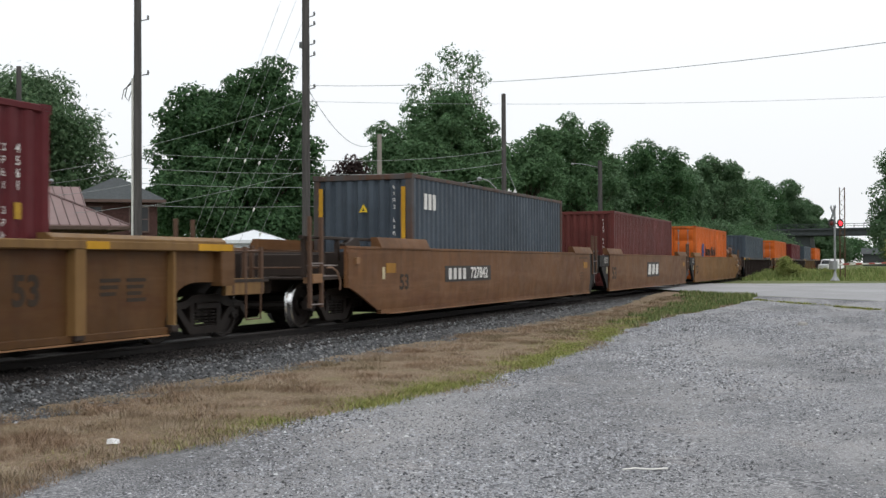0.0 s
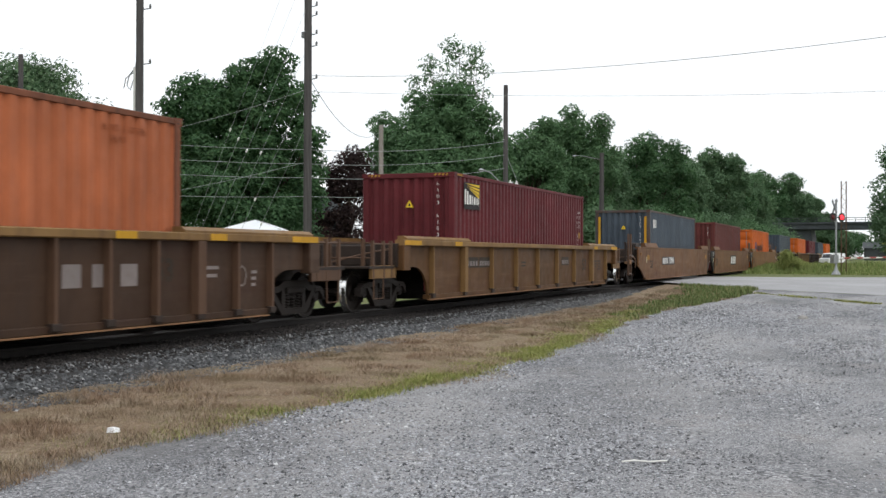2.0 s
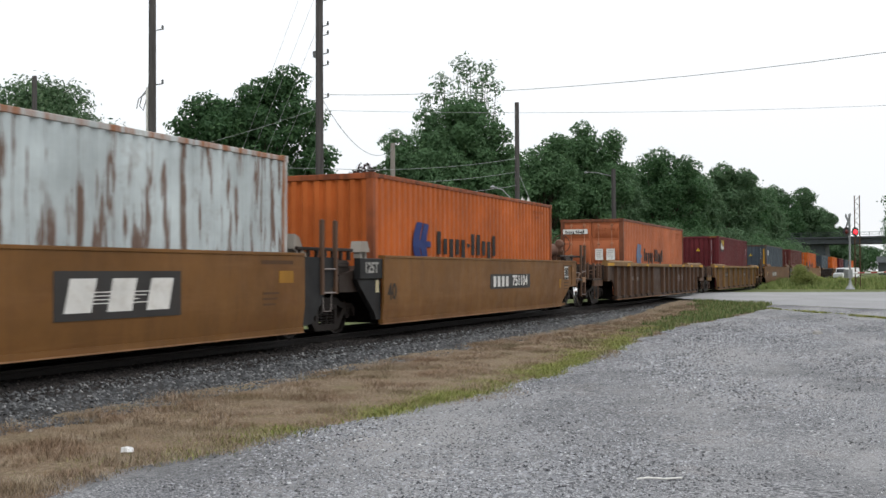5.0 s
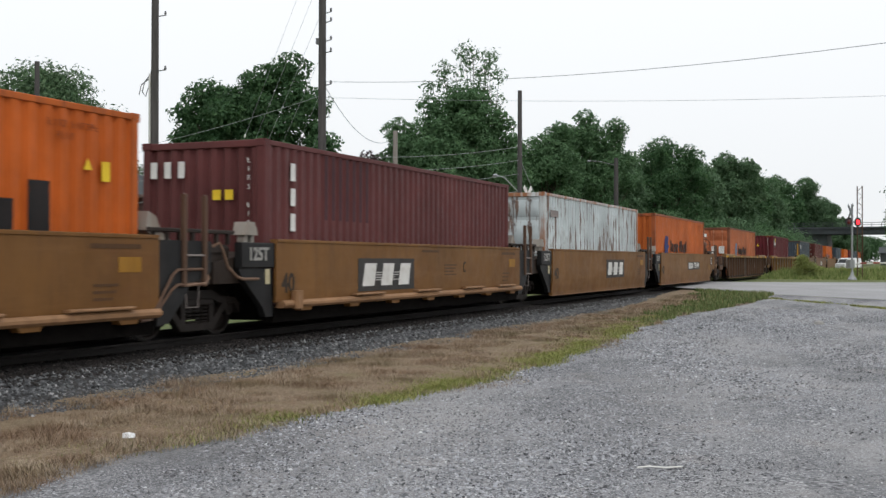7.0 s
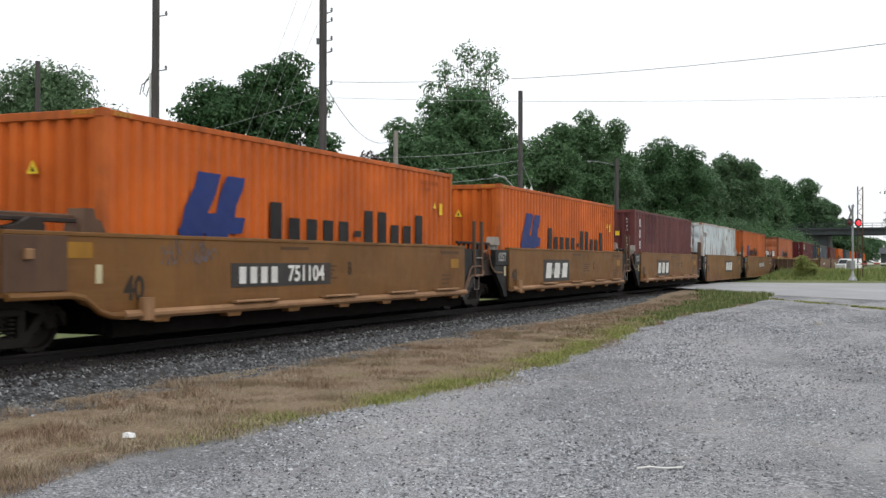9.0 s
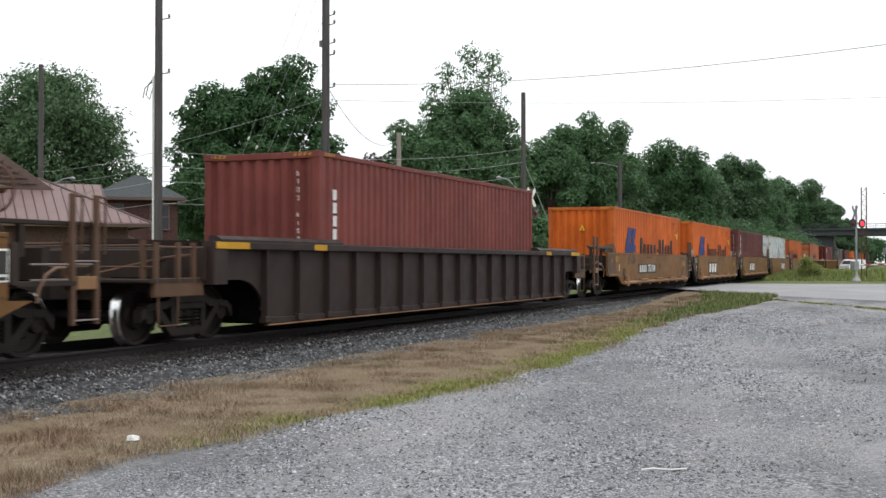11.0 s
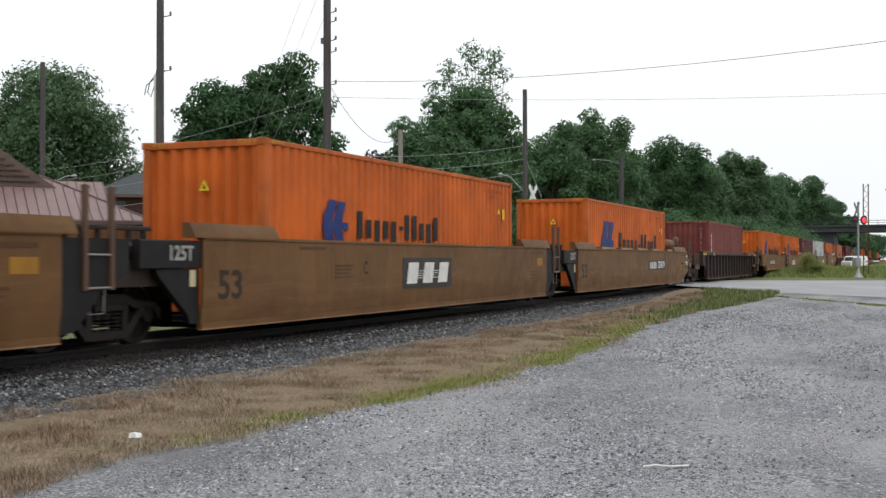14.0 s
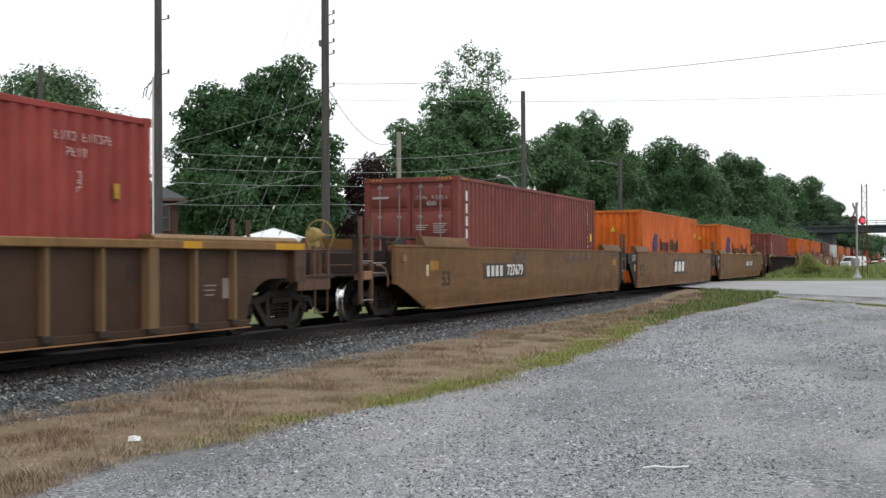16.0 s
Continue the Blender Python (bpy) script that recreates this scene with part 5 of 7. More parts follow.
        # light along the side's lower edge, drawn as a pale strip
        part("edge_strip", cached("edge_strip_s%g" % body, M_LIP, lambda: Shape().box(1.40, 1.492, -body, body, 0.166, 0.184)), car, "pale strip painted for the lit lower edge of the side")
    dark = dull or M_FADEMARK
    lettering(size, 0.42 if size == "53" and rear == "joint" else 0.31, dark, car, on_side(1.504, -7.5 if size == "53" else -5.8, 0.79), "size_mark", 1.15 if size == "53" else 0.95, 0.012)
    if number:
        ny = number[1]
        part("number_panel", cached("number_panel", M_PLATE, lambda: Shape().box(1.50, 1.506, -1.58, 1.58, -0.185, 0.185)), car, "black panel with the white car number", pose(0, ny, 0.95))
        stripes_of("BBBB", 0.26, M_WHITEMARK, car, on_side(1.509, ny - 0.80, 0.95), "owner_mark", 0.85, 0.2, 1.12)
        lettering(number[0], 0.26, M_WHITEMARK, car, on_side(1.508, ny + 0.72, 0.95), "number_mark", 1.12, 0.008)
    if logo is not False:
        part("logo_panel", cached("logo_panel", M_PLATE, lambda: Shape().box(1.50, 1.506, -1.28, 1.28, -0.31, 0.31)), car, "black panel with three white block shapes", pose(0, logo, 0.91))
        stripes_of("BBB", 0.43, M_WHITEMARK, car, on_side(1.509, logo, 0.91) , "block_mark", 1.3, 0.27, 2.1, 0.26)
        bars(4, 1.30, 0.048, 0.013, M_WHITEMARK, car, on_side(1.5085, logo, 0.95), "cross_line")
    if letter:
        lettering(letter[0], 0.24, dark, car, on_side(1.504, letter[1], 1.02), "unit_letter", 0.8, 0.004)
        bars(4, 0.7, 0.07, 0.03, M_FAINT, car, on_side(1.504, letter[1] - 0.85, 1.08))
        bars(1, 0.9, 0.07, 0.05, M_FAINT, car, on_side(1.504, letter[1] - 2.0, 1.38))
    bars(3, 0.5, 0.09, 0.035, M_FAINT, car, on_side(1.504, y1 - 1.1, 0.86))
    bars(1, 1.0, 0.09, 0.06, M_FAINT, car, on_side(1.504, y1 - 0.9, 1.36))
    if front == "joint":
        part("reflector", cached("reflector", M_WORNYELLOW, lambda: Shape().box(1.50, 1.505, -0.23, 0.23, -0.10, 0.10)), car, "yellow reflective patch", pose(0, y1 - 0.62, 1.12))
    else:
        f = part("label_frame", cached("label_frame", M_STRIP, lambda: Shape().box(1.50, 1.508, -0.18, 0.18, -0.19, 0.19)), car, "white-framed equipment label", pose(0.019, y1 - (0.2 if size == "53" else 1.15), 1.15))
        for k in (-0.085, 0.085):
            part("label_field", cached("label_field", M_PLATE, lambda: Shape().box(1.508, 1.511, -0.074, 0.074, -0.10, 0.165)), f, "", pose(0, k, 0))
        part("label_field", cached("label_base", M_PLATE, lambda: Shape().box(1.508, 1.511, -0.15, 0.15, -0.17, -0.13)), f)
        part("reflector", cached("reflector_low", M_WORNYELLOW, lambda: Shape().box(1.50, 1.505, -0.09, 0.09, -0.13, 0.13)), car, "worn yellow reflective patch", pose(0, y1 - (1.45 if size == "53" else 1.75), 0.84))
        part("hand_hold", cached("hand_hold", M_IRON, lambda: Shape().path([(1.49, -0.2, 0), (1.55, -0.19, 0), (1.55, 0.19, 0), (1.49, 0.2, 0)], 0.016).box(1.50, 1.53, -0.06, 0.06, -0.035, 0.03)), car, "dark hand hold", pose(0, y1 - 1.15, 1.0))
    if rear == "coupler":
        part("reflector", cached("reflector_small", M_PALEREFL, lambda: Shape().box(1.50, 1.505, -0.06, 0.06, -0.12, 0.12)), car, "pale reflective patch", pose(0, -hp + 1.22, 1.0))
        if not lip:
            part("reflector", cached("reflector", M_WORNYELLOW, lambda: Shape().box(1.50, 1.505, -0.23, 0.23, -0.10, 0.10)), car, "yellow reflective patch", pose(0, -hp + 1.58, 1.10))
    if brake:
        brake_gear(car, brake, brake * (hp - 0.35))
    if bags:
        part("lock_housing", cached("lock_housing", M_CAST, lambda: Shape().prism([(-0.18, 1.58), (0.18, 1.58), (0.17, 1.66), (0.09, 1.79), (-0.12, 1.79), (-0.16, 1.66)], "x", 1.10, 1.34).box(1.16, 1.30, -0.14, -0.06, 1.46, 1.58).box(1.16, 1.30, 0.06, 0.14, 1.46, 1.58)), car, "weathered pale corner lock housing", pose(0, -body - 0.50, 0))
        if front == "joint":
            part("lock_housing", cached("front_housing", M_CAST, lambda: Shape().prism([(0.30, 1.46), (0.62, 1.46), (0.40, 1.58), (0.26, 1.80), (0.10, 1.86), (0.04, 1.60)], "x", 1.02, 1.26)), car, "weathered pale wedge-shaped lock", pose(0, body - 0.02, 0))
    return car


# ---- the train: middle of each unit at the clip's start, front of the train first ----
def run(t):
    """Metres that the train has gone after t seconds."""
    return 12.978 * t + 0.0306 * t * t


TRAIN = []


def place(ob, y, z=RT):
    ob.matrix_basis = pose(TX, y, z)
    TRAIN.append((ob, y, z))
    return ob


SEAT = RT + 0.29      # floor of the wells


def load(c, y):
    return place(c, y, SEAT)


RIBS_A = [-8.05, -6.04, -4.03, -2.01, 0.0, 2.01, 4.03, 6.28, 8.30]
RIBS_B = [-8.26 + 1.0325 * i for i in range(17)]
H = CL
# far ahead
for y, m_car, box, lab in ((172.1, M_DARKCAR, C_ORANGE, "orange"), (151.0, M_RUSTY, C_GREY, "blue-grey"), (131.5, M_DARKCAR, C_MAROON, "maroon"), (112.6, M_RUSTY, C_ORANGE, "orange"), (90.1, M_DARKCAR, C_GREY, "blue-grey")):
    place(ribbed_car("dark brown ribbed well car far up the train", m_car, m_car, RIBS_B), y)
    c = container("%s steel container with folded sides in a dark well car" % lab, box, "doors" if lab == "orange" else "fold")
    load(c, y)
# three-unit car: orange, red-brown, blue-grey
y = 61.53 + H
place(smooth_car("gold-brown smooth-sided well car unit at the head of three", M_GOLD, 9.75, "joint", "coupler", "53", brake=1), y)
c = container_hl("orange container with doors facing back and dark blue mark", False, rear="doors")
load(c, y)
y = 42.05 + H
place(smooth_car("gold-brown smooth middle well car unit with block logo panel", M_GOLD_DULL, 9.75, "joint", "joint", "53", logo=-0.15), y + 0.2)
c = container("red-brown steel container with folded sides", C_BROWN)
code_row(11, 0.08, 0.148, M_STRIP, c, on_rear(0.80, RY, 2.55))
load(c, y)
y = 22.58 + H
place(smooth_car("gold-brown smooth-sided well car unit with number panel", M_GOLD_DULL, 9.75, "coupler", "joint", "53", number=("727842", -3.60)), y + 0.35)
c = container("blue-grey steel container with rusty corner posts", C_GREY, "fold", C_GREYRAIL)
code_row(11, 0.08, 0.148, M_STRIP, c, on_rear(0.80, RY, 2.60))
for x in (-1.02, 1.02):
    part("post_stripe", cached("post_stripe", M_YELLOW, lambda: Shape().box(-0.05, 0.05, -0.8, 0.8, -0.002, 0.002)), c, "yellow stripe on the corner post", on_rear(x, RY, 1.8))
warning_set(c)
stripes_of("BBB", 0.36, M_STRIP, c, on_side(SX, -5.0, 2.30), "chalk_mark", 0.8, 0.08)
load(c, y)
# ochre ribbed car with the maroon box
y = -1.0 + H
place(ribbed_car("ochre ribbed well car with yellow stripes on the chord", M_OCHRE, M_CHORD, RIBS_A, (-6.04, 6.28)), y)
car = TRAIN[-1][0]
lettering("53", 0.36, M_FADEMARK, car, on_side(1.414, 5.45, 0.86), "size_mark", 0.95, 0.014)
for k, n in ((7.0, 3), (7.55, 4), (-1.2, 2)):
    bars(n, 0.42, 0.09, 0.05, M_FADEMARK, car, on_side(1.414, k, 0.98))
for k in (-5.35, -4.45, 3.1):
    part("number_panel", cached("faded_panel", M_FADEMARK, lambda: Shape().box(-0.42, 0.42, -0.13, 0.13, -0.002, 0.002)), car, "faded dark number panel", on_side(1.413, k, 1.0))
    stripes_of("bbbb" if k < -5 else "bbbbbb", 0.17, M_ROD, car, on_side(1.417, k, 1.0), "faded_mark", 0.7, 0.2, 0.72)
c = container("maroon steel container with a yellow and white emblem", C_MAROON)
stripe_edge(c)
warning_set(c)
code_row(11, 0.08, 0.155, M_STRIP, c, on_rear(0.80, RY, 2.62))
emb = part("emblem", cached("emblem", M_BLACKMARK, lambda: Shape().box(-0.62, 0.62, -0.46, 0.46, -0.002, 0.002)), c, "black emblem with yellow rays over a white bar", on_side(SX, -4.88, 2.36) @ Matrix.Diagonal((0.91, 0.72, 1, 1)))
part("emblem_ray", cached("emblem_ray", M_YELLOWMARK, lambda: Shape().prism([(-0.50, 0.42), (0.58, 0.42), (0.58, 0.33)], "z", 0.003, 0.006).prism([(-0.42, 0.36), (0.58, 0.29), (0.58, 0.20)], "z", 0.003, 0.006).prism([(-0.34, 0.31), (0.58, 0.16), (0.58, 0.06)], "z", 0.003, 0.006).prism([(-0.2, 0.24), (0.58, 0.02), (0.58, -0.06)], "z", 0.003, 0.006)), emb)
part("emblem_bar", cached("emblem_bar", M_STRIP, lambda: Shape().box(-0.56, -0.46, -0.30, 0.22, 0.003, 0.006).box(-0.40, -0.28, -0.30, 0.16, 0.003, 0.006).box(-0.20, -0.06, -0.28, 0.04, 0.003, 0.006).box(0.02, 0.08, -0.28, 0.02, 0.003, 0.006).box(0.16, 0.28, -0.28, -0.02, 0.003, 0.006).box(0.36, 0.44, -0.28, -0.04, 0.003, 0.006).box(0.50, 0.55, -0.28, -0.04, 0.003, 0.006)), emb)
code_row(12, 0.085, 0.15, M_STRIP, c, on_side(SX, 5.28, 2.30), "code_mark", True)
for k, ch in enumerate("4561"):
    lettering(ch, 0.11, M_STRIP, c, on_side(SX, 5.52, 2.30 - 0.15 * k), "size_code", 0.8, 0.002)
part("caution_sticker", cached("sq_small", M_DULLYELLOW, lambda: Shape().box(-0.055, 0.055, -0.10, 0.10, -0.002, 0.002)), c, "yellow rectangular caution sticker", on_side(SX, 5.52, 1.55))
load(c, y)
# rust-brown ribbed car with the faded orange box
y = -24.33 + H
car = place(ribbed_car("rust-brown closely ribbed well car with tan chord", M_RUSTY, M_CHORD, RIBS_B[:7] + RIBS_B[8:], (RIBS_B[2], RIBS_B[8], RIBS_B[-3]), rib_paint=M_RAILIRON), y)
for k in (-3.3, 1.3, 4.4):
    part("yellow_patch", cached("patchB", M_YELLOW, lambda: Shape()), car, "yellow reflective stripe", pose(0, k, 0))
stripes_of("bbbb bbbbb", 0.20, M_ROD, car, on_side(1.412, -5.1, 0.95), "faded_mark", 0.7, 0.2)
stripes_of("BBB", 0.30, M_ROD, car, on_side(1.412, 4.05, 0.90), "block_mark", 1.3, 0.26, 1.5)
lettering("53", 0.32, M_FADEMARK, car, on_side(1.413, 5.42, 0.94), "size_mark", 1.0, 0.012)
bars(2, 0.34, 0.12, 0.05, M_ROD, car, on_side(1.413, 6.62, 0.98), "white_stencil")
part("stencil_box", cached("stencil_ring", M_ROD, lambda: Shape().hoop(0, 0, 0.13, 0.17, 0.022, 0.022, 0.002, 8)), car, "faded white stencil box", on_side(1.413, 7.46, 0.84))
bars(3, 0.16, 0.10, 0.05, M_ROD, car, on_side(1.413, 7.82, 0.90), "white_stencil")
c = container_hl("faded orange container with doors facing back", False, C_SALMON, M_PALEBLUE, "doors")
for x, w, z, hh in ((0.30, 0.30, 1.55, 0.42), (0.74, 0.32, 1.55, 0.42)):
    p = part("door_placard", cached("placard%g" % w, M_STRIP, lambda: Shape().box(-w / 2, w / 2, -hh / 2, hh / 2, -0.002, 0.002)), c, "white placard with small print", on_rear(x, RY - 0.03, z))
    bars(5, w * 0.7, 0.07, 0.014, M_ROD, p, pose(0, 0.14, 0.004))
part("door_placard", cached("placard_head", M_STRIP, lambda: Shape().box(-0.48, 0.48, -0.09, 0.09, -0.002, 0.002)), c, "white strip with dark strokes", on_rear(-0.62, RY - 0.04, 2.42))
stripes_of("Bbqbq0BBbqB", 0.11, M_BLACKMARK, c, on_rear(-0.62, RY - 0.045, 2.41), "trade_mark")
code_row(9, 0.105, 0.115, M_ORANGEFADE, c, on_rear(0.20, RY - 0.03, 2.48), "code_mark", False)
code_row(4, 0.105, 0.115, M_ORANGEFADE, c, on_rear(0.22, RY - 0.03, 2.30), "code_mark", False)
part("sticker", cached("blue_sticker", M_PALEREFL, lambda: Shape().box(-0.07, 0.07, -0.09, 0.09, -0.002, 0.002)), c, "small pale sticker on the door", on_rear(-0.80, RY - 0.02, 1.45))
load(c, y)
# five-unit car: orange, white, plum, orange, orange
five = [(-45.69, "coupler"), (-61.17, ""), (-76.51, ""), (-91.94, ""), (-107.45, "end")]
for i, (s0, kind) in enumerate(five):
    y = s0 + H
    lab = "gold-brown short well car unit with %s" % ("a number panel" if kind else "a block logo panel")
    place(smooth_car(lab, M_GOLD, 7.72, "coupler" if kind == "end" else "joint", "coupler" if kind == "coupler" else "joint", "40",
                     number=("751104", 1.5 if i == 0 else -1.92) if kind else None, logo=False if kind else (1.35 if i == 1 else -1.97), lip=i > 1, letter=("B" if kind == "end" else "C", 0.4 if kind == "end" else 2.18) if i > 1 else None,
                     brake=1 if i == 0 else None, bags=kind != "end", pipes=i > 1), y)
    last_unit = TRAIN[-1][0]
    if i == 0:
        c = container_hl("dull orange container with a blue mark and rusty rails", False, paint=(C_ORANGEDULL, C_RUSTRAIL))
    elif i == 1:
        c = container("rust-streaked white container with orange-rusted end post", C_WHITE, "doors", C_WHITEFRAME)
        part("sticker", cached("grey_sticker", M_ROD, lambda: Shape().box(-0.3, 0.3, -0.28, 0.28, -0.002, 0.002)), c, "grey faded square", on_side(SX, -5.08, 2.29) @ Matrix.Diagonal((1.35, 0.36, 1, 1)))
    elif i == 2:
        c = container("plum-brown container with white lettering shapes", C_PLUM)
        code_row(11, 0.08, 0.148, M_STRIP, c, on_rear(0.92, RY, 2.55))
        for k, ch in enumerate("BBB"):
            stripes_of(ch, 0.30, M_STRIP, c, on_side(SX, -5.12, 2.40 - 0.43 * k), "white_mark", 0.85, 0.18)
            stripes_of(ch, 0.28, M_STRIP, c, on_rear(-0.93 + 0.28 * k, RY, 2.42), "white_mark", 0.75, 0.15)
        folds = [-5.956 + 0.277 * k for k in range(7, 14)]
        for f in folds:
            part("repaint_strip", cached("repaint", C_PLUMDARK, lambda: Shape().box(-0.052, 0.052, -0.58, 0.58, -0.0015, 0.0015)), c, "darker repainted fold", on_side(CW - 0.0095, f + 0.055, 2.20))
        part("caution_sticker", cached("wide_sticker", M_YELLOWMARK, lambda: Shape().box(-0.08, 0.08, -0.085, 0.085, -0.002, 0.002)), c, "yellow square caution sticker", on_rear(0.30, RY, 1.98))
        part("caution_sticker", cached("wide_sticker", M_YELLOWMARK, lambda: Shape()), c, "yellow square caution sticker", on_rear(0.54, RY, 1.98))
    else:
        c = container_hl("orange container with a large blue mark and dark strokes", True)
    load(c, y)
# dark ribbed car
y = -128.92 + H
car = place(ribbed_car("dark brown closely ribbed well car", M_DARKCAR, M_DARKCAR, RIBS_B, (), None), y)
c = container("brick-red container with white sideways lettering shapes", C_REDBROWN)
code_row(11, 0.08, 0.148, M_STRIP, c, on_rear(0.80, RY, 2.5))
for k, ch in enumerate("BBBB"):
    stripes_of(ch, 0.32, M_STRIP, c, on_side(SX, -5.45, 2.13 - 0.24 * k) @ Matrix.Diagonal((1, 0.6, 1, 1)), "white_mark", 0.7, 0.2)
stripe_edge(c)
load(c, y)
# three-unit car: orange, orange, red-brown with doors
y = -152.39 + H
place(smooth_car("gold-brown smooth well car unit with number panel and air tank", M_GOLD_WORN, 9.75, "joint", "coupler", "53", number=("727679", 3.27), brake=1), y)
c = container_hl("orange container with a large blue mark, sunk in the well", True)
load(c, y)
pads = cached("side_pad", M_CHORD, lambda: Shape().prism([(1.30, 1.525), (1.54, 1.525), (1.50, 1.60), (1.34, 1.60)], "y", -0.85, 0.85))
for k in (-4.6, -1.9, 0.6, 3.2):
    part("side_pad", pads, TRAIN[-2][0], "tan rounded pad on the side's top edge", pose(0, k, 0))
part("side_pad", cached("short_pad", M_CHORD, lambda: Shape().prism([(1.30, 1.525), (1.54, 1.525), (1.50, 1.60), (1.34, 1.60)], "y", -0.45, 0.45)), TRAIN[-2][0], "short tan pad on the side's top edge", pose(0, 5.75, 0))
y = -172.01 + H
place(smooth_car("gold-brown smooth middle well car unit with block logo", M_GOLD_WORN, 9.75, "joint", "joint", "53", logo=-0.07, letter=("C", -3.0)), y)
c = container_hl("orange container with a blue mark set low", False)
load(c, y)
y = -191.33 + H
car = place(smooth_car("gold-brown smooth well car unit with number panel and scrawls", M_GOLD_WORN, 9.75, "coupler", "joint", "53", number=("727679", -3.6)), y)
c = container("brick-red container with white upright lettering shapes", C_REDBROWN, "doors")
for k, ch in enumerate("BBBBBB"):
    stripes_of(ch, 0.23, M_STRIP, c, on_side(SX, -5.5, 2.45 - 0.30 * k), "white_mark", 0.8, 0.2)
code_row(10, 0.085, 0.085, M_DULLWHITE, c, on_rear(0.18, RY - 0.03, 2.40), "code_mark", False)
lettering("4561", 0.11, M_DULLWHITE, c, on_rear(0.57, RY - 0.03, 2.26), "size_code", 0.9, 0.002)
bars(1, 0.42, 0.08, 0.05, M_DULLWHITE, c, on_rear(-0.75, RY - 0.03, 2.42))
bars(3, 0.30, 0.05, 0.02, M_DULLWHITE, c, on_rear(0.32, RY - 0.03, 1.75))
bars(5, 0.34, 0.05, 0.02, M_DULLWHITE, c, on_rear(0.78, RY - 0.03, 1.78))
stripe_edge(c)
code_row(11, 0.08, 0.148, M_STRIP, c, on_side(SX, 5.2, 2.4))
part("caution_sticker", cached("sq", M_YELLOWMARK, lambda: Shape().box(-0.08, 0.08, -0.13, 0.13, -0.002, 0.002)), c, "yellow rectangular caution sticker", on_side(SX, 5.55, 1.65))
load(c, y)


def scrawl():
    """Blue spray-paint squiggles."""
    sh = Shape()
    rnd = random.Random(5)
    for k in range(16):
        a, b = rnd.uniform(-0.6, 0.6), rnd.uniform(-0.10, 0.11)
        w, h = rnd.uniform(0.12, 0.3), rnd.uniform(0.04, 0.12)
        pts = [(a + w * i / 5 - w / 2, b + h * math.sin(i * 1.7 + k)) for i in range(6)]
        for (p0, q0), (p1, q1) in zip(pts, pts[1:]):
            sh.prism([(p0, q0 - 0.014), (p1, q1 - 0.014), (p1, q1 + 0.014), (p0, q0 + 0.014)], "z", -0.001 - k * 0.0001, 0.001 + k * 0.0001)
    return sh


part("scrawl", cached("scrawl", M_SCRAWL, scrawl), last_unit, "faded dark spray-paint scrawl", on_side(1.503, -4.55, 1.27))
for k in (-2.4, 2.3, 3.6):
    part("scrawl", cached("scrawl", M_SCRAWL, scrawl), car, "faded blue spray-paint scrawl", on_side(1.503, k, 1.26))
# ochre-brown ribbed car with the red box
y = -214.89 + H
place(ribbed_car("brown ribbed well car with tan chord and yellow stripes", M_RUSTY, M_CHORD, [-8.26 + 1.0 * i for i in range(17)], (-6.26, 5.74), 1), y)
car = TRAIN[-1][0]
bars(3, 0.30, 0.07, 0.02, M_ROD, car, on_side(1.414, 7.22, 0.85), "white_stencil")
part("stencil_box", cached("stencil_box", M_ROD, lambda: Shape().box(-0.09, 0.09, -0.15, 0.15, -0.002, 0.002)), car, "faded white stencil box", on_side(1.414, 7.62, 0.80))
lettering("53", 0.22, M_FADEMARK, car, on_side(1.414, 5.45, 1.0), "size_mark", 0.95, 0.014)
c = container("red steel container with small white code marks", C_RED)
code_row(11, 0.11, 0.10, M_PINKMARK, c, on_side(SX, 4.22, 2.50), "code_mark", False)
code_row(4, 0.11, 0.10, M_PINKMARK, c, on_side(SX, 4.42, 2.30), "code_mark", False)
code_row(2, 0.13, 0.14, M_PINKMARK, c, on_side(SX, 4.62, 2.0), "code_mark", True)
part("caution_sticker", cached("sq_small", M_DULLYELLOW, lambda: Shape().box(-0.055, 0.055, -0.10, 0.10, -0.002, 0.002)), c, "yellow rectangular caution sticker", on_side(SX, 5.35, 1.85))
load(c, y)

# ---- trees ----
ACROSS = Vector((0.928, 0.372, 0))      # along the row of trees, as the plan lays them out


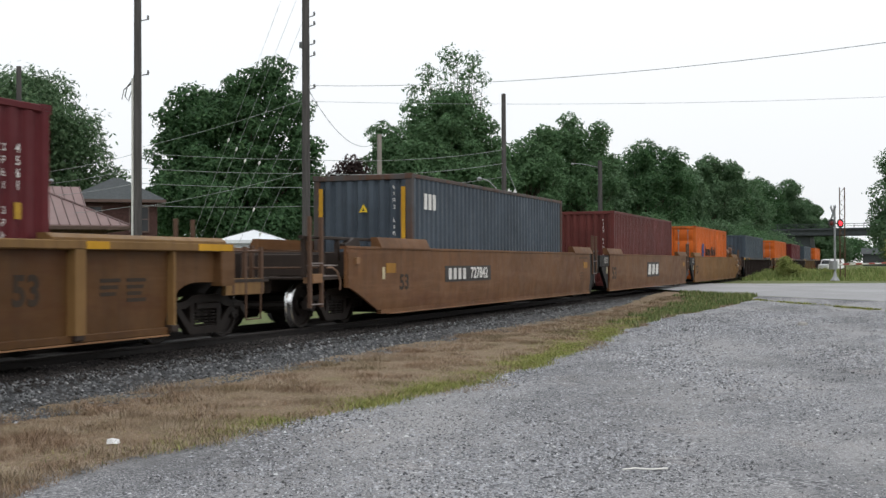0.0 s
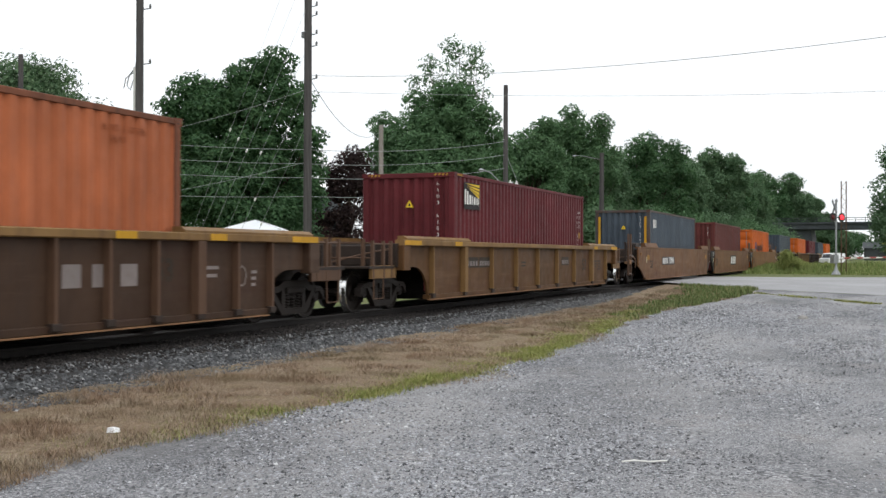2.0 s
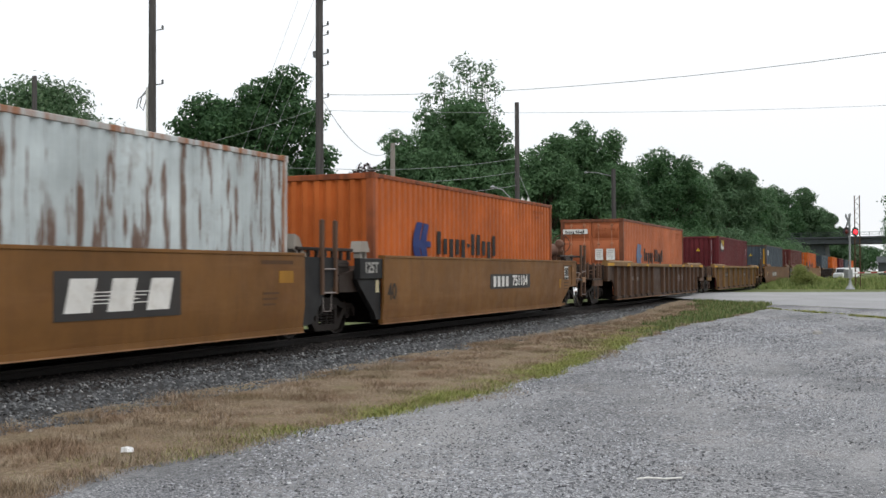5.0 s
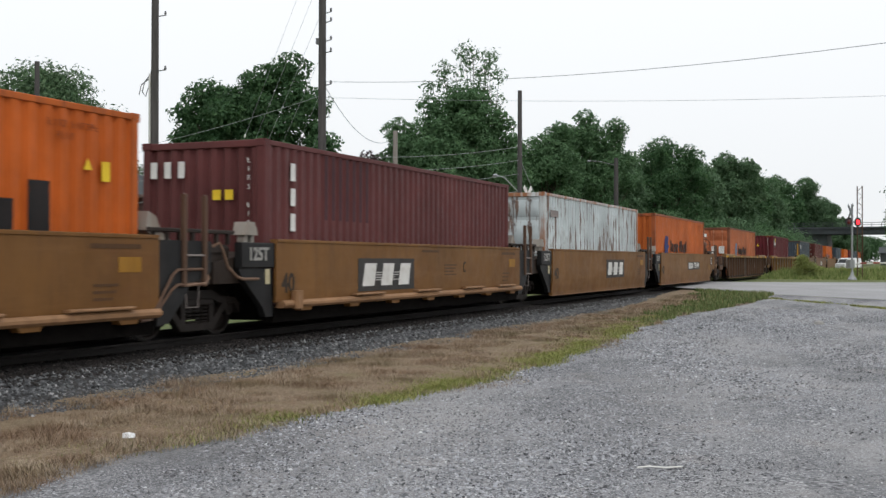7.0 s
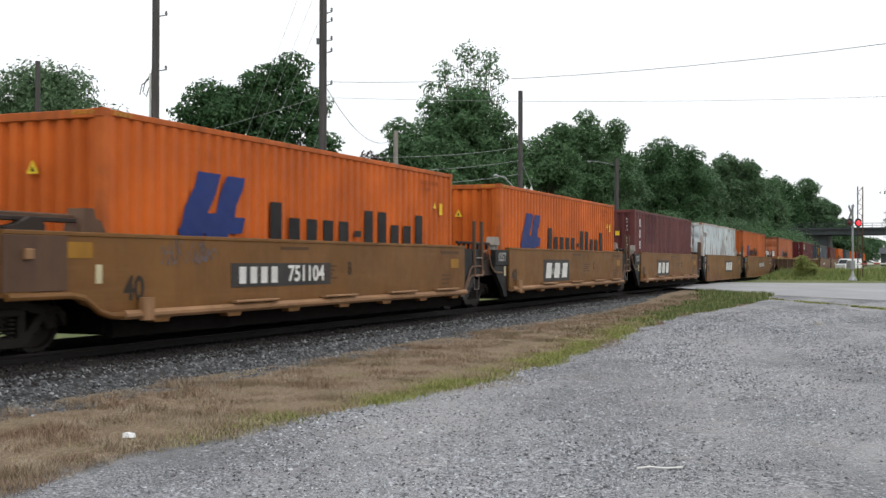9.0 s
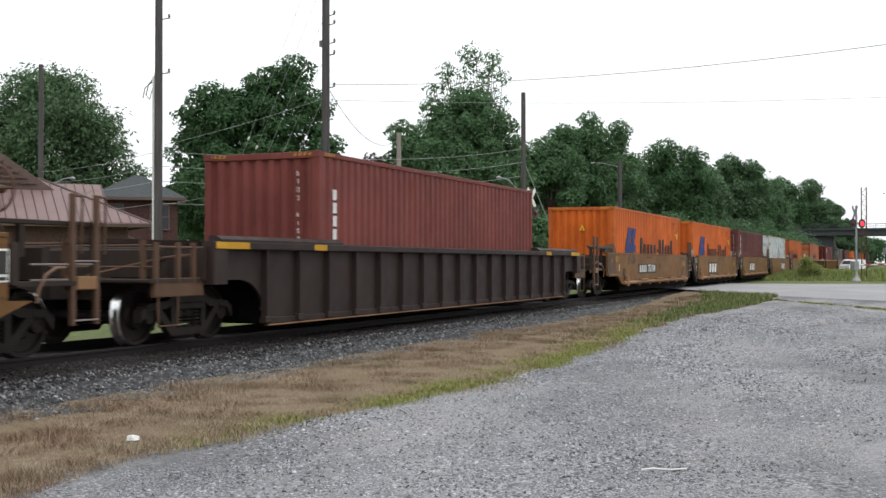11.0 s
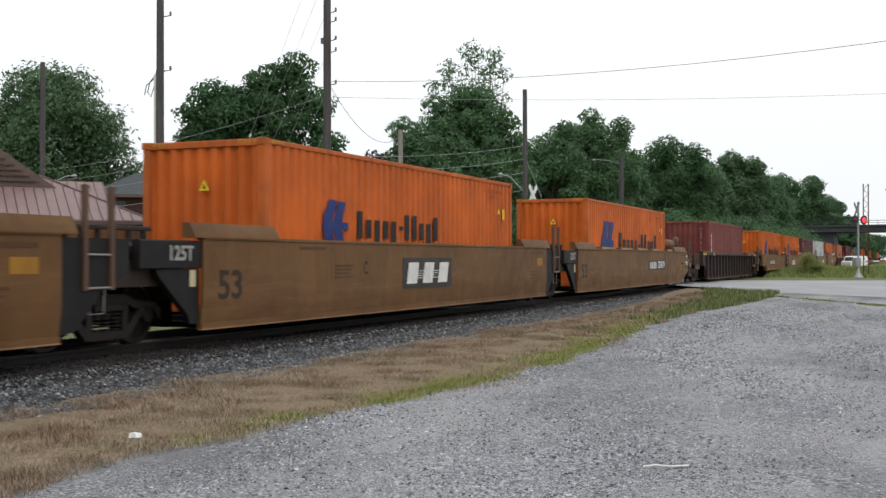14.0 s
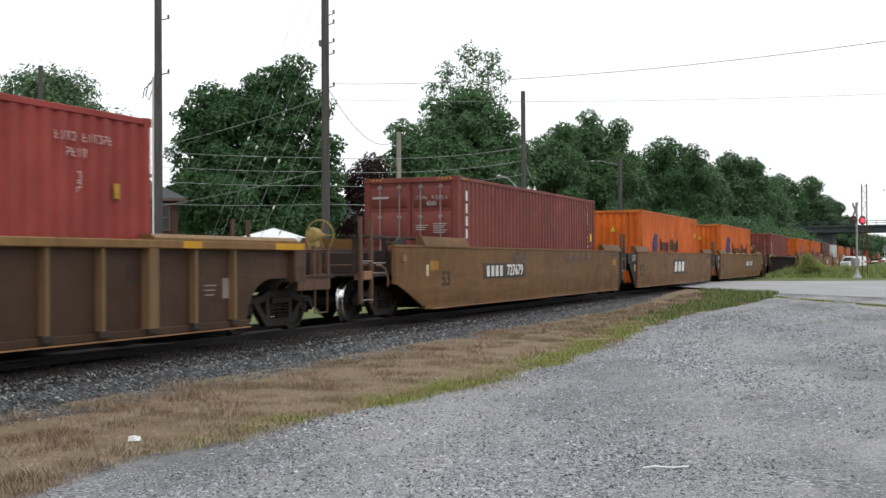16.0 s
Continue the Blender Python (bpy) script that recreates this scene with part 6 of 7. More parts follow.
def tree(label, x, y, domes, leaves, mat, seed, leaf=0.13, lobes=60, lump=(0.14, 0.24), name="tree", slim=0.6, loose=0.09, grow=0.955):
    """Tapered trunk, limbs, and a crown of leaf sprays gathered in uneven lobes.
    domes: the large masses of the crown: shift along the row, foot, top and width of each, in metres."""
    rng = np.random.default_rng(seed)
    z0 = ground_z(x, y) - 0.05
    t = thing(name, label, "tree" if name == "tree" else "bush", pose(x, y, z0))
    domes = [(a, lo, hi * grow, w * grow) for a, lo, hi, w in domes]
    height, width = max(d[2] for d in domes), max(d[3] for d in domes)
    bulk = np.array([(d[2] - d[1]) * d[3] ** 1.5 for d in domes])
    centres, radii = [], []
    picks = [(k, rng.normal(size=3), rng.uniform(0.25, 1.0) ** 0.45) for k in rng.choice(len(domes), lobes, p=bulk / bulk.sum())]
    for k in range(len(domes)):     # each mass reaches its full height and width
        picks += [(k, np.array((0.02, 0.0, 1.0)), q) for q in (0.8, 0.6, 0.4)] + [(k, np.array((a, 0.2, 1.0)), q) for a in (-0.3, 0.3) for q in (0.75, 0.5)]
        picks += [(k, np.array(u), 0.97) for u in ((0.0, 0, 1), (0.45, 0.1, 0.9), (-0.45, -0.1, 0.9), (0.95, 0, 0.3), (-0.95, 0, 0.3), (0.9, 0.1, -0.3), (-0.9, 0.1, -0.3))]
    lobes = len(picks)
    for k, u, q in picks:
        dx, lo, hi, w = domes[k]
        r = rng.uniform(*lump) * min(w, (hi - lo) * 1.2) * (1.3 if q == 0.97 else 1.0)
        u = u / np.linalg.norm(u)
        sx, sz = max(0.1, w / 2 - r), max(0.1, (hi - lo) / 2 - r * 0.85)
        c = ACROSS * (dx + u[0] * q * sx) + Vector((-ACROSS.y, ACROSS.x, 0)) * (u[1] * q * sx) + Vector((0, 0, (hi + lo) / 2 + u[2] * q * sz))
        centres.append(tuple(c))
        radii.append(r)
    centres, radii = np.array(centres), np.array(radii)
    trunk = Shape().tube((0, 0, 0), (0, 0, height * 0.30), width * 0.026 + 0.04, 9, width * 0.020 + 0.03)
    trunk.tube((0, 0, height * 0.30), (0.2, 0.1, height * 0.72), width * 0.020 + 0.03, 8, 0.04)
    for c in centres[::2 + lobes // 90]:
        s = Vector((0.05, 0, min(height * rng.uniform(0.15, 0.45), c[2])))
        mid = s.lerp(Vector(c), 0.5) + Vector((0, 0, -0.03 * height))
        trunk.tube(s, mid, 0.02 + width * 0.006, 6, 0.02 + width * 0.004).tube(mid, c, 0.02 + width * 0.004, 5, 0.015)
    part("trunk", trunk.mesh("trunk", M_BARK), t)
    w = radii ** 2
    pick = rng.choice(lobes, leaves, p=w / w.sum())
    u = rng.normal(size=(leaves, 3))
    u[:, 2] = np.where(rng.uniform(0, 1, leaves) < 0.35, np.abs(u[:, 2]), u[:, 2])
    u /= np.linalg.norm(u, axis=1)[:, None]
    rough = 1 + 0.22 * np.sin(u[:, 0] * 7 + pick) * np.sin(u[:, 1] * 6 + 2 * pick) * np.cos(u[:, 2] * 5 + pick)
    r = radii[pick] * rough * (rng.uniform(0.25, 1.0, leaves) ** 0.35 + np.abs(rng.normal(0, loose, leaves)))
    p = centres[pick] + u * r[:, None] * np.array([1, 1, 0.85])
    nrm = u * 0.7 + rng.normal(size=u.shape) * 0.6 + np.array([0, 0, 0.4])
    nrm /= np.linalg.norm(nrm, axis=1)[:, None]
    a = np.cross(nrm, rng.normal(size=u.shape))
    a /= np.linalg.norm(a, axis=1)[:, None]
    b = np.cross(nrm, a)
    size = leaf * rng.uniform(0.5, 1.35, leaves)[:, None]
    a, b = a * size, b * size * slim
    p[:, 2] = np.maximum(p[:, 2], 0.1 + rng.uniform(0, 0.3, leaves))
    arr = np.stack([p - a, p + b * 0.9 - a * 0.1, p + a, p - b * 0.9 + a * 0.1], axis=1)
    part("crown", quads("crown", arr, mat), t, "leafy crown")
    return t


tree("tall pale-leaved tree with fine loose twigs", -53.6, 59.4, [(0, 3.0, 15.4, 11.0), (3.3, 2.5, 12.6, 5.5), (5.6, 2.0, 8.5, 4.0), (-4, 3, 13, 8)], 58000, L_WILLOW, 11, 0.16, 90, (0.10, 0.19), slim=0.42, loose=0.14)
tree("small dark green tree between the houses", -60.5, 86.0, [(0, 0.6, 9.0, 7.5)], 14000, L_MAPLE, 12)
tree("large round deep green maple", -43.0, 69.0, [(2.4, 4.0, 16.4, 5.8), (0.4, 4.0, 15.5, 6.4), (-3.5, 3.0, 14.4, 5.6), (-5.1, 2.5, 12.9, 4.0), (3.9, 3.0, 13.8, 4.6), (-0.5, 1.2, 9.6, 13.2), (-1.2, 3.0, 14.0, 9.0), (4.3, 2.0, 10.4, 4.0)], 125000, L_MAPLE, 13, 0.16, 330, (0.08, 0.16), grow=1.0)
tree("tall green tree with a narrow loose top", -33.6, 83.6, [(-0.7, 2.0, 13.4, 11.2), (0.7, 6.0, 15.6, 7.0), (-4.5, 3.0, 13.1, 4.8), (3.6, 3.0, 13.7, 4.6), (4.2, 2.0, 11.8, 4.4), (-1.9, 5, 14.8, 4.2)], 100000, L_ELM, 14, 0.14, 260, (0.07, 0.14), grow=0.99)
tree("loose pale tree top behind the tall green one", -32.7, 86.5, [(-1.0, 12.5, 20.3, 3.6), (0.9, 12, 19.8, 3.2), (-2.9, 11.5, 18.8, 3.0), (-4.2, 11.0, 17.0, 2.2), (-0.6, 9.0, 16.6, 6.4)], 6500, L_ELM, 15, 0.17, 70, (0.09, 0.17), slim=0.45, loose=0.28)
tree("small dark purple-leaved ornamental tree", -37.9, 75.4, [(0.5, 0.3, 10.0, 4.4), (-0.9, 0.4, 8.8, 3.4)], 14000, L_PURPLE, 16, 0.12, 30)
# far trees wear L_FAR, whose paled colour stands in for haze
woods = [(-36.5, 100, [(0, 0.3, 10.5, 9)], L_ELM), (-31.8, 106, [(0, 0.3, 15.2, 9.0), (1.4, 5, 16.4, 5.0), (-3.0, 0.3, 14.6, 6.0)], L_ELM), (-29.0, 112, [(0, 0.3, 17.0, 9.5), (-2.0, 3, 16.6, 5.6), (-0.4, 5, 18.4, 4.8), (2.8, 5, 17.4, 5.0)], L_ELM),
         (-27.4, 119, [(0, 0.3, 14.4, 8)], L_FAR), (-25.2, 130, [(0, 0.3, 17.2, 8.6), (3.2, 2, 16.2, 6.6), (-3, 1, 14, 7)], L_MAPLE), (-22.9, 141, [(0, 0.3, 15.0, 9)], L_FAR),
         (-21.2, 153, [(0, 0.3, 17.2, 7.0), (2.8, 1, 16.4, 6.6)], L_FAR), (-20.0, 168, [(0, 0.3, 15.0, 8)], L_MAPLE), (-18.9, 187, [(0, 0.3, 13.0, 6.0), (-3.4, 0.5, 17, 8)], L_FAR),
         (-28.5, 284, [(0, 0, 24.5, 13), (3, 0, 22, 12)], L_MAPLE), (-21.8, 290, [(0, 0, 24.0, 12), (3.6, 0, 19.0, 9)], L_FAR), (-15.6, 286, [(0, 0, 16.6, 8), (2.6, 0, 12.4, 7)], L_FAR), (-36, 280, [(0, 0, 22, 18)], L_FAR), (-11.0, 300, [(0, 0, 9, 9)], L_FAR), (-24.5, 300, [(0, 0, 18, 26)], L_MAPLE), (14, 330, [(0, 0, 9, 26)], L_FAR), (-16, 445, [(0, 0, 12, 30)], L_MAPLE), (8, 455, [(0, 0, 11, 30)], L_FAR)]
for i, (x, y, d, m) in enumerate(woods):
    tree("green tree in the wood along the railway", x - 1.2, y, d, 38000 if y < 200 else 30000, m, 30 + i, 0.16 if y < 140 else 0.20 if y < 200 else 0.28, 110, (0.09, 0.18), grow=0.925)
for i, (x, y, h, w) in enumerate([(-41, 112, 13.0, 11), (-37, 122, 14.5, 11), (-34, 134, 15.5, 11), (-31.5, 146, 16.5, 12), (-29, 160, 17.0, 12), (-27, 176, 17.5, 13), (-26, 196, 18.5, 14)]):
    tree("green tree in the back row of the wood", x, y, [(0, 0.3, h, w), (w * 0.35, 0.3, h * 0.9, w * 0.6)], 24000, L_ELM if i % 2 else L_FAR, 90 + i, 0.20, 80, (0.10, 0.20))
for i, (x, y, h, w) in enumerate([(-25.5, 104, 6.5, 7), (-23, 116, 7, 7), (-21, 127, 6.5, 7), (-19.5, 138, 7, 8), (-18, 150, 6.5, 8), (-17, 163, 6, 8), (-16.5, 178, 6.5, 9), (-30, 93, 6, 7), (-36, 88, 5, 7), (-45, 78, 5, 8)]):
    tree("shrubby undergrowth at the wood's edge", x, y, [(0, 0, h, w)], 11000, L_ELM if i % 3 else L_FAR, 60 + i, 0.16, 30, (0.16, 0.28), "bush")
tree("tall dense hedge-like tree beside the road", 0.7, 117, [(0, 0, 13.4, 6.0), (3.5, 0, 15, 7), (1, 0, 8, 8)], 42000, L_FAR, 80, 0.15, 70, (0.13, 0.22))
tree("light green bush beside the road", 2.2, 106, [(0, 0, 4.6, 6)], 12000, L_BUSH, 81, 0.12, 30, (0.16, 0.28), "bush")
tree("yellow-green bush beside the crossing", -6.95, 84, [(0, 0, 1.85, 1.5), (0.5, 0, 1.3, 1.7)], 9000, L_BUSH, 82, 0.06, 34, (0.13, 0.24), "bush", 0.45)
tree("low yellow-green bush beside the crossing", -6.3, 88, [(0, 0, 0.95, 3.0), (2.4, 0, 0.85, 3)], 8000, L_BUSH, 83, 0.06, 34, (0.13, 0.24), "bush", 0.45)


# ---- poles and wires ----
def pole(label, x, y, h, r, mat=None, name="utility_pole"):
    z = ground_z(x, y) - 0.2
    p = thing(name, label, "pole", pose(x, y, z), group="poles along the railway")
    part("shaft", Shape().tube((0, 0, 0), (0, 0, h - z), r, 14, r * 0.8).mesh("shaft", mat or M_POLE), p)
    return p


def insulator(p, x, y, z, yaw=0):
    sh = Shape().tube((0.0, 0, 0), (0.35, 0, 0.02), 0.022, 6).lathe([(0.02, 0), (0.05, 0.02), (0.035, 0.06), (0.06, 0.08), (0.035, 0.13), (0.05, 0.16), (0.0, 0.2)], (0.35, 0, 0.0), "z", 8)
    part("insulator", sh.mesh("insulator", M_WIRE), p, "", pose(x, y, z, 0, 0, yaw))


pA = pole("tall dark wooden utility pole with pale conduit", -28.0, 37.2, 17, 0.17)
part("conduit", Shape().tube((-0.20, -0.06, 0), (-0.20, -0.06, 9.3), 0.055, 8).mesh("conduit", M_TRIMWHITE), pA, "pale grey conduit strapped to the pole")
part("drip_loop", Shape().path([(-0.2, 0, 9.3), (-0.5, 0, 9.0), (-0.62, 0, 8.6), (-0.45, 0, 8.4), (-0.3, 0, 8.8), (-0.15, 0, 9.6)], 0.02).mesh("drip_loop", M_WIRE), pA)
part("drip_loop", Shape().path([(-0.25, 0.1, 9.2), (-0.75, 0.1, 8.9), (-0.85, 0.1, 8.5)], 0.02).mesh("drip_loop", M_WIRE), pA)
for z in (9.4, 11.6):
    insulator(pA, 0.15, 0, z)
pB = pole("tall dark wooden utility pole with insulators", -23.2, 42.4, 20, 0.185)
for z in (9.2, 10.6, 11.1, 11.9, 12.3, 13.4):
    insulator(pB, 0.15, 0, z, -20)
part("bracket", Shape().box(-0.28, -0.1, -0.1, 0.1, 11.0, 11.25, 0.02).mesh("bracket", M_WIRE), pB)
pole("short pale wooden pole", -31.7, 68.1, 10.3, 0.19, M_POLEPALE)
pD = pole("grey wooden pole with street lamp arm", -18.5, 55.0, 10.4, 0.14)


def lamp_arm(p, z, dx, dy, rise=0.5):
    part("arm", Shape().path([(0, 0, z), (dx * 0.6, dy * 0.6, z + rise * 0.8), (dx, dy, z + rise)], 0.03).mesh("arm", M_STEEL), p)
    part("lamp_head", Shape().lathe([(0.02, -0.09), (0.13, -0.06), (0.15, 0.0), (0.08, 0.07), (0.02, 0.09)], (0, 0, 0), "z", 12).mesh("lamp_head", M_STEEL), p, "round grey lamp head", pose(dx, dy, z + rise - 0.05))


lamp_arm(pD, 4.9, -1.2, -0.4, 1.0)
part("stay", Shape().tube((0.1, 0, 6.5), (1.2, 0.4, 3.6), 0.015, 5).mesh("stay", M_GUY), pD)
pE = pole("grey wooden pole with street lamp", -23.0, 94.2, 10.4, 0.22)
lamp_arm(pE, 9.6, -2.2, -0.8, 0.4)
pF = pole("grey wooden pole among the trees", -43.3, 47.3, 12.3, 0.16)
for z in (8.0, 6.8, 5.8):
    insulator(pF, 0.12, 0, z)
lamp = pole("curved street lamp behind the station roof", -40.3, 44.6, 5.7, 0.06, M_STEEL, "street_lamp")
lamp_arm(lamp, 5.5, 0.85, 0.75, 0.5)


def wire(label, p, q, sag, r=0.02, mat=None, n=18, name="overhead_wire"):
    p, q = Vector(p), Vector(q)
    pts = [p.lerp(q, i / n) - Vector((0, 0, 4 * sag * (i / n) * (1 - i / n))) for i in range(n + 1)]
    return thing(name, label, "wire", me=Shape().path(pts, r, 5).mesh(name, mat or M_WIRE), group="overhead wires")


wire("thick grey service wire over the railway", (-23.0, 42.3, 9.25), (14.0, 29.5, 8.55), 1.0, 0.011, M_GUY)
for z0, z1, z2 in ((6.1, 6.1, 7.5), (5.5, 5.5, 6.8), (4.9, 4.9, 6.1), (4.0, 4.1, 5.2)):
    wire("thin grey wire along the pole line", (-43.3, 47.3, z0 + 0.4), (-28.0, 37.2, z0), 0.15, 0.010, M_GUY)
    wire("thin grey wire along the pole line", (-28.0, 37.2, z0), (-23.2, 42.4, z1), 0.06, 0.010, M_GUY)
    wire("thin grey wire along the pole line", (-23.2, 42.4, z1), (-18.5, 55.0, z2), 0.25, 0.012, M_GUY)
wire("thin grey wire rising between the tall poles", (-28.0, 37.2, 6.3), (-23.2, 42.4, 8.7), 0.1, 0.008, M_GUY)
wire("thin grey wire rising between the tall poles", (-28.0, 37.2, 3.9), (-23.2, 42.4, 5.6), 0.1, 0.008, M_GUY)
wire("thin high wire across the road", (-23.2, 42.4, 8.6), (16.0, 60.0, 10.0), 0.6, 0.008, M_GUY)
wire("thin slack wire to the pale pole", (-23.2, 42.4, 9.3), (-31.7, 68.1, 9.9), 1.3, 0.014)
BEAD = Shape().lathe([(0.012, -0.09), (0.042, -0.06), (0.05, 0.0), (0.042, 0.06), (0.012, 0.09)], (0, 0, 0), "z", 8).mesh("strain_insulator", M_TRIMWHITE)
for z, foot, k in ((15.4, -29.6, 0.55), (13.6, -29.2, 0.52), (12.0, -28.6, 0.50), (10.2, -28.0, 0.42), (8.6, -27.3, 0.55), (7.0, -26.4, 0.6)):
    g = wire("bright guy wire from the tall pole to the ground", (-23.3, 42.3, z), (foot, 41.6, 0.2), 0.02, 0.0065, M_GUY, 4, "guy_wire")
    d = Vector((foot + 23.3, -0.7, 0.2 - z))
    part("strain_insulator", BEAD, g, "white guy strain insulator", Matrix.Translation(Vector((-23.3, 42.3, z)) + d * k) @ d.to_track_quat("Z", "Y").to_matrix().to_4x4())

# ---- station building with hip roof ----
station = thing("station_building", "low building with a pinkish standing-seam metal hip roof", "building", pose(-32.7, 42.9, 0, 0, 0, 0))
ST = Matrix(((-0.66, -0.75, 0, 0), (-0.75, 0.66, 0, 0), (0, 0, 1, 0), (0, 0, 0, 1)))   # along the front eave, and back


def st(u, v, z):
    return tuple(ST @ Vector((u, v, z)))


LB, DB, EZ, HZ, RUN = 16.0, 8.8, 3.45, 5.65, 4.4
walls = Shape()
walls.add([st(0.9, 0.9, 0), st(LB - 0.9, 0.9, 0), st(LB - 0.9, DB - 0.9, 0), st(0.9, DB - 0.9, 0), st(0.9, 0.9, EZ), st(LB - 0.9, 0.9, EZ), st(LB - 0.9, DB - 0.9, EZ), st(0.9, DB - 0.9, EZ)],
          [(0, 3, 2, 1), (4, 5, 6, 7), (0, 1, 5, 4), (1, 2, 6, 5), (2, 3, 7, 6), (3, 0, 4, 7)])
part("wall", walls.mesh("wall", M_WALLBROWN), station)
hip = [st(0, 0, EZ), st(LB, 0, EZ), st(LB, DB, EZ), st(0, DB, EZ), st(RUN, RUN, HZ), st(LB - RUN, RUN, HZ)]
low = [tuple(Vector(p) - Vector((0, 0, 0.12))) for p in hip[:4]]
roof = Shape().add(hip + low, [(0, 1, 5, 4), (1, 2, 5), (2, 3, 4, 5), (3, 0, 4), (6, 9, 8, 7), (0, 6, 7, 1), (1, 7, 8, 2), (2, 8, 9, 3), (3, 9, 6, 0)])
part("roof", roof.mesh("roof", M_ROOFPINK), station, "pinkish metal roof with raised seams")
seams = Shape()
for i in range(1, 36):
    u = i * 0.45
    top_v = min(RUN, u, LB - u)
    seams.tube(st(u, 0, EZ + 0.02), st(u, top_v, EZ + (HZ - EZ) * top_v / RUN + 0.02), 0.03, 5)
for i in range(1, 25):
    v = i * 0.45
    top_u = min(RUN, v, DB - v)
    seams.tube(st(0, v, EZ + 0.02), st(top_u, v, EZ + (HZ - EZ) * top_u / RUN + 0.02), 0.03, 5)
for a, b in ((0, 4), (3, 4), (1, 5), (2, 5), (4, 5)):
    seams.tube(hip[a], hip[b], 0.07, 6)
part("roof_seam", seams.mesh("roof_seam", M_SEAM), station)
fas = Shape()
for a, b in ((0, 1), (3, 0)):
    fas.tube(low[a], low[b], 0.11, 4)
part("fascia", fas.mesh("fascia", M_FASCIA), station, "dark brown eave board")
gab = Shape().add([st(3.9, 3.2, 5.05), st(11.1, 3.2, 5.05), st(7.5, 3.2, 7.6), st(3.9, 7, 5.05), st(11.1, 7, 5.05), st(7.5, 7, 7.6)], [(0, 1, 2), (3, 5, 4), (0, 2, 5, 3), (1, 4, 5, 2)])
part("gable_vent", gab.mesh("gable_vent", M_FASCIA), station, "brown louvred roof gable")
for i in range(6):
    part("louvre", Shape().tube(st(4.75 + 0.36 * i, 3.14, 5.35 + 0.255 * i), st(10.25 - 0.36 * i, 3.14, 5.35 + 0.255 * i), 0.05, 4).mesh("louvre", M_WALLBROWN), station)
wing = Shape().add([st(0.9, 6.2, 4.35), st(6.5, 6.2, 4.35), st(6.5, 8.6, 5.75), st(0.9, 8.6, 5.75), st(0.9, 11, 4.35), st(6.5, 11, 4.35)], [(0, 1, 2, 3), (3, 2, 5, 4), (0, 3, 4), (1, 5, 2), (0, 4, 5, 1)])
part("rear_roof", wing.mesh("rear_roof", M_ROOFPINK), station, "pinkish metal roof of the rear wing")
ws = Shape()
for i in range(13):
    ws.tube(st(0.95 + 0.45 * i, 6.2, 4.37), st(0.95 + 0.45 * i, 8.6, 5.77), 0.03, 5)
part("roof_seam", ws.mesh("roof_seam", M_SEAM), station)


def house(label, x, y, yaw, w, d, wall_h, ridge, wall_mat, roof_mat):
    h = thing("house", label, "house", pose(x, y, 0, 0, 0, yaw))
    part("wall", Shape().box(-w / 2, w / 2, -d / 2, d / 2, 0, wall_h).mesh("wall", wall_mat), h)
    o = 0.5
    a, b, r = w / 2 + o, d / 2 + o, max(0.2, w / 2 - d / 2)
    part("roof", Shape().add([(-a, -b, wall_h - 0.15), (a, -b, wall_h - 0.15), (a, b, wall_h - 0.15), (-a, b, wall_h - 0.15), (-r, 0, ridge), (r, 0, ridge)],
                             [(0, 1, 5, 4), (1, 2, 5), (2, 3, 4, 5), (3, 0, 4), (0, 3, 2, 1)]).mesh("roof", roof_mat), h, "grey shingled hip roof")
    part("eave", Shape().box(-a, a, -b, b, wall_h - 0.32, wall_h - 0.152).mesh("eave", M_FASCIA), h)
    for fx in (-0.28, 0.28):
        for z in (1.0, 3.6):
            if z + 1.3 < wall_h:
                wdw = part("window", Shape().box(-0.5, 0.5, -0.06, 0.02, 0, 1.4).mesh("window", M_GLASS_DARK), h, "dark sash window", pose(fx * w, -d / 2 - 0.01, z))
                part("window_frame", Shape().box(-0.58, 0.58, -0.08, -0.02, -0.08, 0.0).box(-0.58, 0.58, -0.08, -0.02, 1.4, 1.48).box(-0.58, -0.5, -0.08, -0.02, 0, 1.4).box(0.5, 0.58, -0.08, -0.02, 0, 1.4).box(-0.5, 0.5, -0.08, -0.03, 0.68, 0.73).mesh("window_frame", M_FASCIA), wdw)
    return h


house("dark brick house with a grey hip roof", -43.4, 55.6, 37, 4.7, 4.4, 5.6, 6.9, M_BRICK, M_SHINGLE)
house("dark brick house behind the trees", -70, 86, 30, 9, 7, 5.6, 8.0, M_BRICK, M_SHINGLE)
house("brick house with a dark roof between the trees", -45.4, 85.0, 28, 5.2, 5.2, 5.3, 7.2, M_BRICK, M_SHINGLE)

# ---- white canopy tent ----
tent = thing("canopy_tent", "white peaked canvas canopy on thin legs", "tent", pose(-39.5, 65.0, 0.42, 0, 0, 22))
TE, TP, TW = 2.82, 3.50, 1.95      # eave, peak and half width
canopy = Shape()
for k in range(4):
    turn = Matrix.Rotation(k * math.pi / 2, 4, "Z")
    n = 6
    vs = []
    for j in range(n + 1):        # each side sags between its ribs
        q = j / n
        for i in range(n + 1):
            u = 2 * i / n - 1
            w = TW * (1 - q) + 0.05
            vs.append(tuple(turn @ Vector((u * w, -w, TE + (TP - TE) * q ** 0.9 - 0.07 * (1 - u * u) * math.sin(math.pi * q) - 0.05 * (1 - u * u) * (1 - q)))))
    canopy.add(vs, [(j * (n + 1) + i, j * (n + 1) + i + 1, (j + 1) * (n + 1) + i + 1, (j + 1) * (n + 1) + i) for j in range(n) for i in range(n)])
